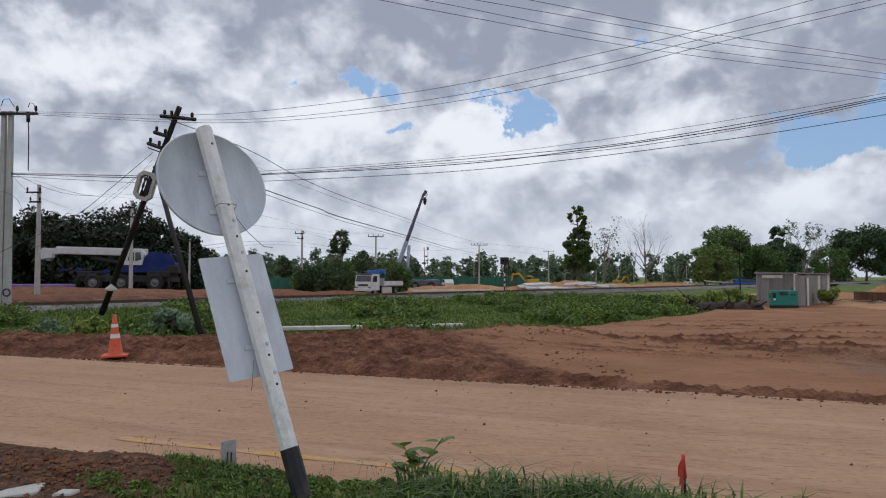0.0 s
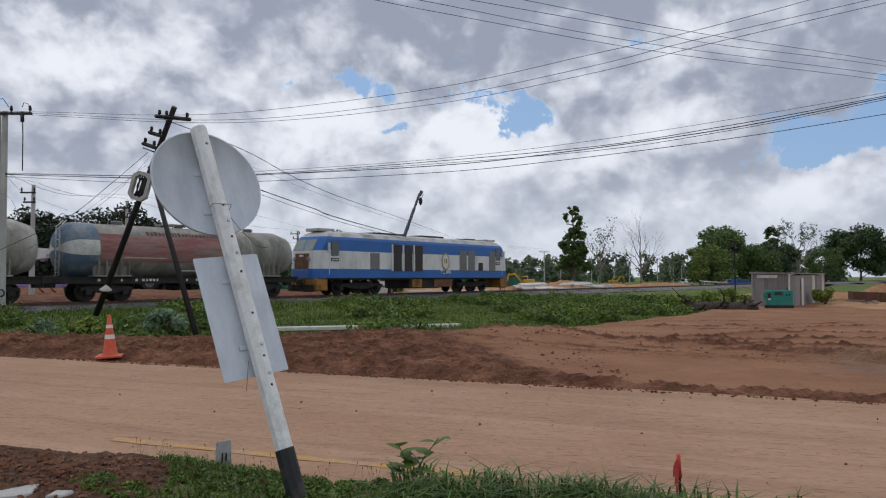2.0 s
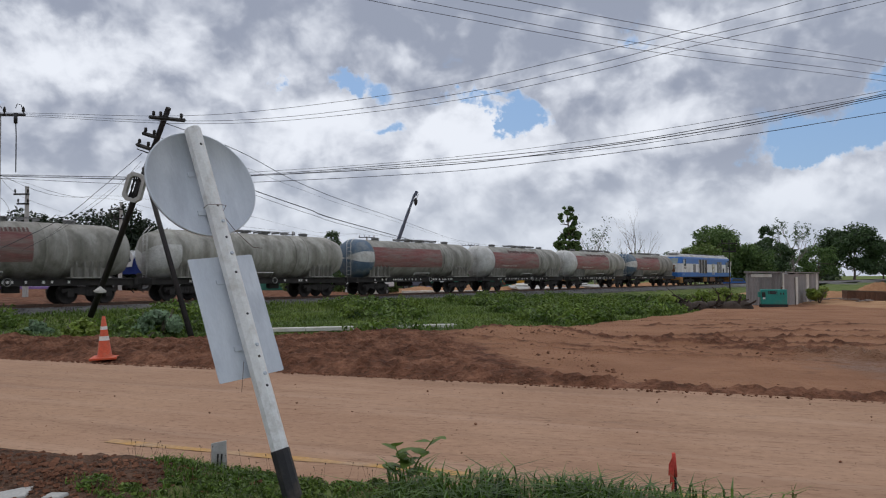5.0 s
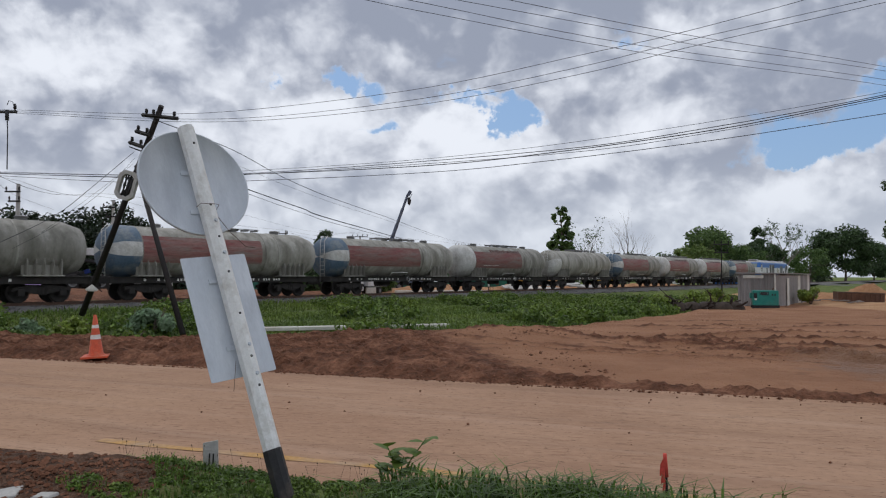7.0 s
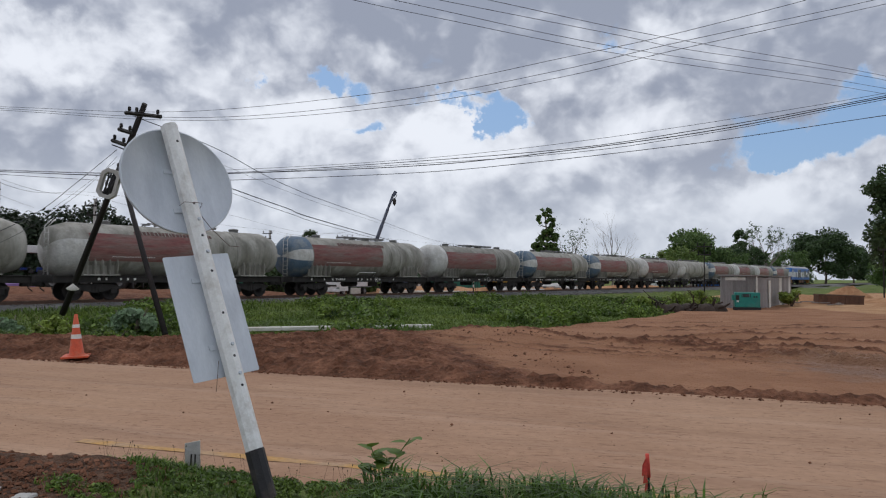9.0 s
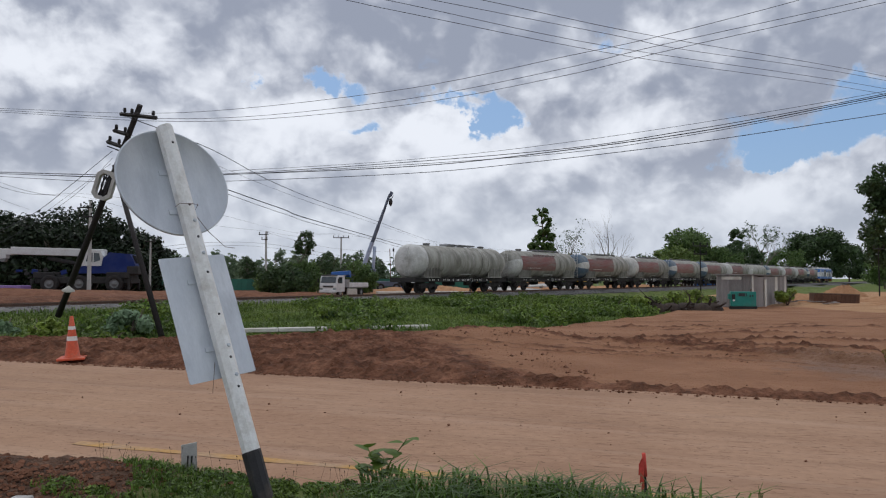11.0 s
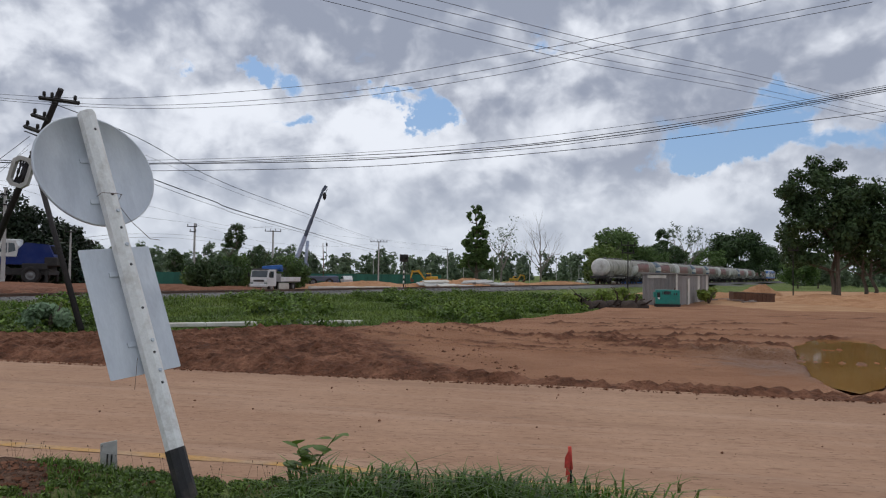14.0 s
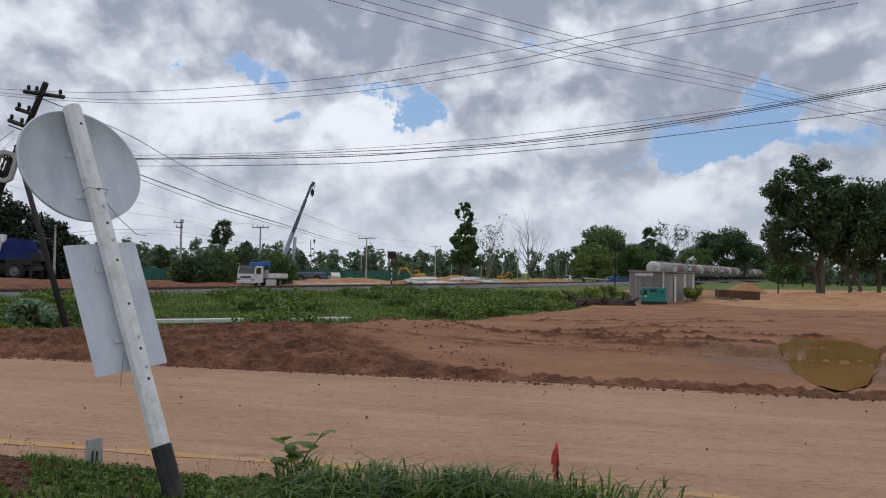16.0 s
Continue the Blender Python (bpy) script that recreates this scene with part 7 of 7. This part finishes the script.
# ---- small things on the near verge ----
def near_things():
    t = thing("marker_plate", pose(*(-1.65, 5.59, 0.10), 0, 0, 8) @ pose(0, 0, 0, 0, -2, 0), "small grey marker plate stuck in the verge", "marker")
    part("plate", Geo().prism([(-0.055, -0.1), (0.058, -0.1), (0.062, 0.2), (-0.05, 0.185)], pose(0, 0.006, 0, 90), 0.012), M["concrete"], t)
    for k in range(2):
        part("mark", Geo().box((-0.005 + 0.028 * k, -0.0085, 0.06 - 0.004 * k), (0.012, 0.004, 0.09), (0, 4, 0)), M["black"], t)
    x, y, _ = (1.55, 4.66, 0.14)
    t = thing("survey_stake", pose(x, y, 0.02), "thin dark survey stake with red ribbon", "stake")
    part("stick", Geo().tube([(0.006, 0, -0.1), (0.0, 0, 0.15), (-0.012, 0, 0.385)], [0.011, 0.01, 0.009], 7), M["tar"], t)
    g = Geo()
    for k in range(3):
        z0, z1 = 0.37 - 0.055 * k, 0.31 - 0.05 * k
        g.add([(-0.012, -0.011, z0), (-0.012, -0.011, z1 - 0.04), (-0.05 + 0.008 * k, -0.02, z1 - 0.06), (-0.045 + 0.01 * k, -0.016, z0 - 0.05)], [(0, 1, 2, 3)])
        g.add([(-0.012, 0.011, z0), (-0.012, 0.011, z1 - 0.04), (-0.05 + 0.008 * k, -0.012, z1 - 0.06), (-0.045 + 0.01 * k, -0.008, z0 - 0.05)], [(0, 3, 2, 1)])
    g.tube([(0.0, 0, 0.24), (-0.011, 0, 0.39)], 0.0125, 7)
    part("ribbon", g, M["red"], t, "faded red plastic ribbon")
    for p, s, r in (((-2.74, 4.64, 0.10), (0.34, 0.2, 0.06), 14), ((-2.36, 4.56, 0.10), (0.14, 0.1, 0.05), -15)):
        ob = part("broken_kerb", Geo().box((0, 0, 0), s, (3, -4, 0), bevel=0.015), M["concrete"])
        ob.matrix_basis = pose(p[0], p[1], height(p[0], p[1]) + s[2] * 0.15, 0, 0, r)
        tagged(ob, "broken piece of pale concrete half in the soil", "concrete piece", "broken concrete")
    # broad-leaved weed
    rs = random.Random(3)
    x, y, _ = (-0.19, 5.08, 0.10)
    t = thing("leafy_weed", pose(x, y, 0.1), "young broad-leaved weed with fresh green leaves", "plant")
    def leaf_at(p, d, s):
        d = Vector(d).normalized()
        side = d.cross(Vector((0, 0, 1))).normalized()
        n = side.cross(d)
        g = Geo()
        pts = []
        for f, w in ((0, 0.02), (0.2, 0.28), (0.45, 0.36), (0.75, 0.22), (1.0, 0.0)):
            c = Vector(p) + d * (s * f) - Vector((0, 0, 1)) * (0.18 * s * f * f)
            pts += [c - side * w * s + n * 0.12 * w * s, c, c + side * w * s + n * 0.12 * w * s]
        g.add(pts, [q for i in range(4) for q in ((3 * i, 3 * i + 1, 3 * i + 4, 3 * i + 3), (3 * i + 1, 3 * i + 2, 3 * i + 5, 3 * i + 4))], True)
        return g
    for (bx, bz, n) in ((-0.08, 0.27, 8), (0.19, 0.33, 8), (0.03, 0.2, 7), (-0.15, 0.15, 6)):
        stem = [Vector((0, 0, -0.05)), Vector((bx * 0.4, 0.01, bz * 0.5)), Vector((bx, -0.02, bz))]
        part("stem", Geo().tube(stem, [0.006, 0.005, 0.003], 6), M["weed"], t)
        for k in range(n):
            f = 0.35 + 0.65 * k / (n - 1)
            p = stem[0].lerp(stem[1], f * 2) if f < 0.5 else stem[1].lerp(stem[2], f * 2 - 1)
            a = k * 2.5 + rs.random()
            part("leaf", leaf_at(p, (math.cos(a), math.sin(a) * 0.8, rs.uniform(-0.1, 0.8)), rs.uniform(0.1, 0.15)), M["weed"], t)
    for x, y, s in ((1.81, 4.9, 0.2), (2.42, 4.9, 0.16)):
        t = thing("grass_sprig", pose(x, y, height(x, y)), "thin upright grass sprig", "plant", "grass sprigs")
        for k in range(4):
            part("blade", Geo().tube([(0, 0, -0.02), (0.01 * k, 0, s * 0.6), (0.03 + 0.035 * k * (-1) ** k, 0, s * (1.1 - 0.15 * k))], [0.003, 0.004, 0.001], 5, flat=0.4), M["grass"], t)


near_things()


def verge_grass():
    """The grass and low weeds of the near verge."""
    rs = np.random.RandomState(21)
    def pick(n, x0, x1, y0, y1, keep):
        x, y = rs.uniform(x0, x1, n), rs.uniform(y0, y1, n)
        k = keep(x, y)
        return x[k], y[k]
    heap = lambda x, y: np.exp(-((x + 2.75) ** 2 / 0.95 + (y - 5.15) ** 2 / 0.4))
    edge = lambda x, y: ROAD_NEAR(x) - y
    inside = lambda x, y: (edge(x, y) > 0.12 + 0.15 * np.sin(x * 5)) & (heap(x, y) < 0.5 + 0.25 * np.sin(x * 7 + y * 5)) & (x > -2.3 + 0.25 * np.sin(y * 6))
    # short turf
    x, y = pick(60000, -2.7, 4.0, 3.2, 6.2, inside)
    z = land(x, y)[0]
    tall = 0.25 + 0.75 * (0.5 + 0.5 * np.sin(x * 3.1 + 1) * np.sin(y * 2.7))
    pts = blades(rs, np.column_stack([x, y]), z, (0.03 + 0.11 * rs.rand(len(x)) ** 1.6) * tall, 0.0024 + 0.0026 * rs.rand(len(x)), 0.9)
    ob = part("turf", quads_mesh("turf", pts, M["grass"]), None)
    tagged(ob, "short green grass on the near verge", "grass", kind="stuff")
    # tufts of long blades
    n = 5600
    c = np.column_stack([rs.uniform(-0.3, 2.3, 95), rs.uniform(4.1, 5.3, 95)])
    i = (95 * rs.rand(n) ** 1.5).astype(int)
    xy = c[i] + rs.randn(n, 2) * (0.03 + 0.06 * rs.rand(n, 1))
    k = edge(xy[:, 0], xy[:, 1]) > 0.1
    xy = xy[k]
    pts = blades(rs, xy, land(xy[:, 0], xy[:, 1])[0], 0.07 + 0.27 * rs.rand(len(xy)) ** 1.6, 0.004 + 0.006 * rs.rand(len(xy)), 1.6)
    ob = part("long_grass", quads_mesh("long_grass", pts, M["grass"]), None)
    tagged(ob, "tufts of long green grass at the road's edge", "grass", kind="stuff")
    # low creeping weeds
    x, y = pick(700, -2.3, 1.2, 3.6, 6.0, inside)
    z = land(x, y)[0]
    pts = leaves(rs, np.column_stack([x, y, z + 0.03]), np.full(len(x), 0.05), 30000, 0.017, 0.7)
    ob = part("creeping_weeds", quads_mesh("creeping_weeds", pts, M["weed"]), None)
    tagged(ob, "low creeping green weeds among the grass", "weeds", kind="stuff")
    # seed stalks
    g = Geo()
    x, y = pick(520, -2.6, 3.2, 4.2, 6.3, lambda x, y: (edge(x, y) > 0.12) & (edge(x, y) < 0.7))
    for a, b in zip(x[:150], y[:150]):
        z = height(a, b)
        h = rs.uniform(0.05, 0.2)
        dx = rs.uniform(-0.05, 0.05)
        g.tube([(a, b, z), (a + dx, b, z + h)], [0.0011, 0.0007], 4, cap=False)
        g.tube([(a + dx, b, z + h), (a + dx, b, z + h + 0.006), (a + dx * 1.1, b, z + h + 0.014)], [0.0015, 0.0042, 0.0015], 5)
    ob = part("seed_stalks", g, M["seed"])
    tagged(ob, "thin weed stalks with brown seed heads", "weeds", kind="stuff")


verge_grass()


def meadow():
    """Grass and weeds between the earth works and the railway bank."""
    rs = np.random.RandomState(33)
    n = 420000
    y = rs.uniform(16.5, 62, n)
    x = rs.uniform(-26, 40, n)
    p = NRM.x * x + NRM.y * y
    keep = (y > turf_line(x) + 0.2 + 0.5 * np.sin(x * 1.3)) & (p < TRACK - 2.7) & (x > -y * 0.75) & (rs.rand(n) < np.clip(26 / y, 0.25, 1))
    x, y, p = x[keep], y[keep], p[keep]
    z, masks = land(x, y)
    rich = 0.5 + 0.5 * np.sin(x * 0.55 + 1.3 * np.sin(y * 0.4)) * np.sin(y * 0.35 + 0.7)
    L = (0.10 + 0.22 * rs.rand(len(x))) * (0.55 + 0.75 * rich) * (0.5 + 0.5 * step(0, 2.5, y - turf_line(x)))
    pts = blades(rs, np.column_stack([x, y]), z - 0.02, L, 0.011 + 0.012 * rs.rand(len(x)), 0.8)
    ob = part("meadow_grass", quads_mesh("meadow_grass", pts, M["grass_mid"]), None)
    tagged(ob, "rough green grass below the railway bank", "grass", kind="stuff")
    # taller weeds in drifts
    cs, cr = [], []
    while len(cs) < 1500:
        a, b = rs.uniform(-24, 34), rs.uniform(20, 62)
        q = NRM.x * a + NRM.y * b
        if b < turf_line(a) + 1.6 or q > TRACK - 3.6 or a < -b * 0.72:
            continue
        drift = math.sin(a * 0.5 + 0.4 * b) * math.sin(b * 0.31 - 0.3 * a + 1.0) + 0.35 * (q > TRACK - 9) + 0.5 * (a > 3)
        if drift < 0.45 + 0.3 * rs.rand():
            continue
        r = rs.uniform(0.18, 0.5)
        cs.append((a, b, height(a, b) + r * 0.7))
        cr.append(r)
    pts = leaves(rs, cs, cr, 90000, 0.085, 0.75)
    ob = part("weed_thicket", quads_mesh("weed_thicket", pts, M["weed"]), None)
    tagged(ob, "thicket of leafy green weeds below the bank", "weeds", kind="stuff")


meadow()
for i, (p, w, h, mat, leaf, label) in enumerate((((-9.49, 19.57, 0.10), 1.2, 0.75, "bush_light", 0.07, "yellow-green bushy weed"), ((-8.18, 21.57, 0.17), 1.5, 1.05, "weed_grey", 0.1, "grey-green broad-leaved shrub"), ((-7.76, 19.27, 0.04), 1.1, 0.55, "weed", 0.06, "low green bush"),
                                                 ((-11.49, 21.07, 0.15), 0.7, 0.7, "weed_grey", 0.06, "small grey-green shrub"), ((-3.11, 29.58, 0.02), 0.8, 0.6, "leaf_dark", 0.06, "small dark bush"), ((-11.41, 19.07, 0.13), 1.6, 0.45, "weed", 0.06, "low green bush"),
                                                 ((17.7, 47.0, 0), 2.6, 1.5, "bush_light", 0.1, "yellow-green bushy weed"), ((19.4, 48.4, 0), 2.4, 1.6, "bush_light", 0.1, "yellow-green bushy weed"), ((15.6, 47.6, 0), 2.2, 1.1, "bush_light", 0.1, "yellow-green bushy weed"), ((26.6, 49.5, 0), 2.0, 1.2, "bush_light", 0.1, "yellow-green bushy weed"), ((13.4, 46.4, 0), 2.0, 1.0, "weed", 0.1, "low green bush"))):
    shrub("bush", at_ground(p), w, h, label + " in the grass", mat, i + 50, 2200, leaf, "bushes in the grass")


def clods():
    """Loose lumps of earth along the road's edge and the ruts."""
    rs = np.random.RandomState(9)
    g = Geo()
    def lump(x, y, z, r):
        q = [Vector((sx, sy, sz)) * (r * rs.uniform(0.6, 1.15)) for sx, sy, sz in ((1, 0, 0), (0.2, 1, 0), (-1, 0.1, 0), (0, -1, 0), (0.1, 0, 0.75), (0, 0.1, -0.6), (0.6, 0.6, 0.5), (-0.6, -0.5, 0.5))]
        g.add([(x + v.x, y + v.y, z + v.z) for v in q], [(0, 6, 4), (6, 1, 4), (1, 2, 4), (2, 7, 4), (7, 3, 4), (3, 0, 4), (0, 1, 6), (2, 3, 7), (1, 0, 5), (2, 1, 5), (3, 2, 5), (0, 3, 5)], False)
    for _ in range(15000):
        x = rs.uniform(-11, 13)
        kind = rs.rand()
        if kind < 0.5:
            y = ROAD_FAR(x) + abs(rs.randn()) * 0.45 - 0.12
            r = 0.006 + 0.03 * rs.rand() ** 4
        elif kind < 0.75 and x > -1:
            a, k, w, _ = RUTS[int(rs.rand() ** 2 * len(RUTS))]
            y = ROAD_FAR(x) + a + k * (x - 4.0) + 0.15 * math.sin(x * 0.45 + a) - w + rs.randn() * 0.22
            r = 0.01 + 0.04 * rs.rand() ** 4
        elif kind < 0.985:
            if x > 3:
                continue
            y = ROAD_FAR(x) + rs.uniform(0.3, 8)
            if y > turf_line(x):
                continue
            r = 0.01 + 0.04 * rs.rand() ** 4
        else:
            y = ROAD_NEAR(x) + 0.6 + rs.uniform(0, 5)
            r = 0.006 + 0.016 * rs.rand() ** 2
        z = height(x, y)
        if y < ROAD_FAR(x):
            z = max(z, 0.012)
        lump(x, y, z + r * 0.25, r)
    for _ in range(2600):
        x, y = -2.9 + rs.randn() * 0.75, 5.0 + rs.randn() * 0.4
        if ROAD_NEAR(x) - y < 0.05:
            continue
        r = 0.006 + 0.022 * rs.rand() ** 2.5
        lump(x, y, height(x, y) + r * 0.3 + 0.014, r)
    ob = part("earth_clods", g, M["clod"])
    tagged(ob, "loose lumps of red-brown earth", "earth", kind="stuff")


clods()
g = Geo()
shore = []
for k in range(72):
    a = 2 * math.pi * k / 72
    r = 0.1
    while r < 7 and puddle_reach(PUDDLE[0] - 0.19 + r * math.cos(a), PUDDLE[1] + 0.16 + r * math.sin(a)) < 1.12:
        r += 0.04
    shore.append((PUDDLE[0] - 0.19 + r * math.cos(a), PUDDLE[1] + 0.16 + r * math.sin(a), -0.06))
g.add(shore + [(PUDDLE[0] - 0.19, PUDDLE[1] + 0.16, -0.06)], [(k, (k + 1) % 72, 72) for k in range(72)])
tagged(part("puddle", g, M["water"]), "shallow puddle of muddy ochre water", "puddle", kind="structure")

# ---- trees ----
x, y, _ = (28.06, 150.14, 0.72)
tree("tall_tree", at_ground((x, y)), 16.8, 7.4, "tall narrow green tree with a pointed crown", "leaf", 5, 8000, 0.45, 0.2, 0.62, "site trees", clump=0.11, airy=0.12)
bare_tree(at_ground((35.96, 160.16, 0.54)), 13.0, 3, "leafless grey tree standing on the site", 500)
bare_tree(at_ground((43.61, 155.15, 0.70)), 13.8, 8, "leafless grey tree with upright branches")
bare_tree(at_ground((82.99, 165.17, 0.25)), 14.5, 14, "thin-leaved grey tree with upright branches", 1500)
for i, (p, h, w, mat, cnt, lf, label, air) in enumerate((
        ((55.45, 140.15, 0.45), 12.0, 11.5, "leaf", 6500, 0.4, "broad green tree with an open crown", 0.1), ((49.23, 135.14, 0.49), 7.6, 6.0, "leaf_light", 2600, 0.35, "light green tree with thin foliage", 0.25), ((49.85, 130.14, 0.53), 8.0, 8.0, "leaf_light", 3000, 0.34, "light green tree with thin foliage", 0.2),
        ((59.52, 135.14, 0.49), 8.6, 9.0, "leaf", 4200, 0.36, "dense green tree beside the line", 0.0), ((70.84, 150.16, 0.37), 9.6, 9.0, "leaf_dark", 3800, 0.36, "dense dark green tree beside the line", 0.0), ((74.18, 160.17, 0.29), 13.8, 6.0, "leaf_dark", 2600, 0.4, "slender dark green tree", 0.2),
        ((98.12, 182.19, 0.12), 9.8, 10.0, "leaf", 3000, 0.36, "green tree with an uneven crown", 0.15), ((126.46, 215.14, -0.50), 17.0, 20, "leaf_dark", 7500, 0.65, "broad dark green tree behind the train", 0.0), ((162.41, 258.11, -0.76), 13.5, 16.0, "leaf_dark", 3800, 0.7, "dark green tree behind the train", 0.0),
        ((93.41, 137.26, 0.41), 6.2, 8.0, "leaf", 2400, 0.4, "green tree far behind the line", 0.1), ((103.99, 145.72, 0.40), 7.0, 8.0, "leaf_haze", 2400, 0.42, "green tree far behind the line, paled by haze in its colour", 0.1))):
    tree("roadside_tree", at_ground(p), h, w, label, mat, 20 + i, cnt, lf, 0.16, 0, "trees beside the line", airy=air)
for i, (p, h, w, trunks) in enumerate((((43.13, 60.10, -0.06), 13.0, 7.6, 2), ((48.56, 59.25, 0.02), 11.2, 9.0, 3), ((54.20, 58.36, 0.11), 12.0, 9.0, 2))):
    tree("large_tree", (p[0], p[1], height(p[0], p[1])), h, w, "large dark green broad-leaved tree with several trunks", "leaf_dark", 70 + i, 11000, 0.26, 0.27, 0, "large trees by the earth works", trunks=trunks, clump=0.15)
# the shade on these trees sits in their leaf colour
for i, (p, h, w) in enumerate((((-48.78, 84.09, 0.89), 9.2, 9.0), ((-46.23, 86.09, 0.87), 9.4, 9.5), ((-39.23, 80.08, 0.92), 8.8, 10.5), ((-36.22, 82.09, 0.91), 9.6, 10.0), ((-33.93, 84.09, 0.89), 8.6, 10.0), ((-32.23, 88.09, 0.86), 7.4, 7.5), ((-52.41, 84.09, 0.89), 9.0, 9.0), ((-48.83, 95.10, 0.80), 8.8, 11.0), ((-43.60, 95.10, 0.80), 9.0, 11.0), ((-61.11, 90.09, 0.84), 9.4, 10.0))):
    tree("roadside_tree", at_ground(p), h, w, "dense green tree behind the parked crane, shade in its leaf colour", "leaf_shade", 40 + i, 5200, 0.36, 0.04, 0, "trees behind the crane", airy=0.1 if i < 2 else 0.0, clump=0.19)
for i, (p, h, w, mat) in enumerate((((-14.43, 82.12, 0.13), 3.6, 5.0, "leaf_dark"), ((-12.15, 84.12, 0.10), 4.0, 5.0, "leaf"), ((-10.41, 92.13, -0.04), 4.4, 6.0, "leaf_dark"), ((-7.09, 96.13, 0.04), 4.2, 5.0, "leaf"), ((-12.51, 80.11, 0.17), 2.8, 4.0, "leaf_dark"), ((-5.52, 95.13, 0.06), 3.2, 3.4, "leaf"), ((-15.78, 84.11, 0.23), 2.6, 4.0, "leaf"))):
    tree("thicket", at_ground(p), h, w, "dark green bamboo-like thicket beside the lorry", mat, 60 + i, 2600, 0.22, 0.03, 0, "thicket beside the lorry", trunks=2)
tree("leaning_plume", at_ground((-13.07, 84.12, 0.10)), 7.6, 2.2, "tall leaning bamboo plume above the thicket", "leaf_dark", 77, 700, 0.24, 0.6, 0, "thicket beside the lorry", clump=0.2).rotation_euler = (0, radians(9), 0)
tree("small_tree", at_ground((-11.24, 100.12, 0.37)), 5.6, 3.0, "small dark tree above the thicket", "leaf_dark", 78, 1200, 0.25, 0.3, 0, "thicket beside the lorry")
tree("small_tree", at_ground((-26.50, 120.13, 0.61)), 5.4, 3.4, "small thin tree behind the green fence", "leaf_dark", 79, 700, 0.3, 0.35, 0, "thicket beside the lorry", airy=0.3)


def far_wood():
    """The line of woods round the plain, its haze put into the leaf colour."""
    rs = np.random.RandomState(61)
    cs, cr = [], []
    for k in range(560):
        a = math.radians(rs.uniform(-62, 62))
        d = rs.uniform(205, 330)
        px = math.tan(a) if abs(a) < 1.4 else 9
        tall = 6.0 + 3.0 * math.sin(k * 1.7) * rs.rand() + 2.0 * rs.rand()
        h = tall * d / 230
        x, y = d * math.sin(a), d * math.cos(a)
        if NRM.x * x + NRM.y * y < TRACK + 12 and NRM.x * x + NRM.y * y > TRACK - 12:
            continue
        slim = rs.rand() < 0.45
        for j in range(9):
            f = j / 8
            w = h * (0.18 if slim else 0.34) * (1 - (0.75 if slim else 0.35) * f)
            cs.append((x + rs.randn() * w * 0.5, y + rs.randn() * w * 0.5, -0.5 + h * (0.12 + 0.82 * f)))
            cr.append(max(0.5, w * 0.8))
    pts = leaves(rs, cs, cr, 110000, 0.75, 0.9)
    tagged(part("far_wood", quads_mesh("far_wood", pts, M["leaf_haze"]), None), "distant line of woods, haze put into their grey-green", "trees", kind="stuff")


far_wood()


# ---- what moves ----
RUN = [(0, 9.5), (0.1, 11.52), (0.5, 19.57), (1, 29.65), (1.5, 39.72), (2.5, 59.88), (3.5, 80.02), (4.5, 100.17), (5.5, 120.32), (6.5, 140.47), (7.5, 160.62), (8.5, 180.77), (9.5, 200.8), (10.5, 220.8), (11.5, 240.7), (12.5, 260.2), (13.5, 279.3), (14.5, 298.1), (15.5, 316.8), (15.9, 324.2), (16, 326.0)]


def motions():
    """The train runs along the line from left to right."""
    for i, ob in enumerate([LOCO] + WAGONS):
        back = 10.75 if i == 0 else 21.9 + 14.0 * (i - 0.5)
        walk(ob, [(t, pose(*line_place(s - back), 0, 0, TURN)) for t, s in RUN])
        # wheels roll with the distance run
        roll = [(k / FPS, float(np.interp(k / FPS, [r[0] for r in RUN], [r[1] for r in RUN]))) for k in range(16 * FPS + 1)]
        for c in ob.children_recursive:
            if c.name.startswith("wheelset"):
                at, r = c.matrix_basis.translation.copy(), 0.48 if i == 0 else 0.46
                walk(c, [(t, Matrix.Translation(at) @ pose(0, 0, 0, 0, math.degrees((s - 9.5) / r), 0)) for t, s in roll])


motions()
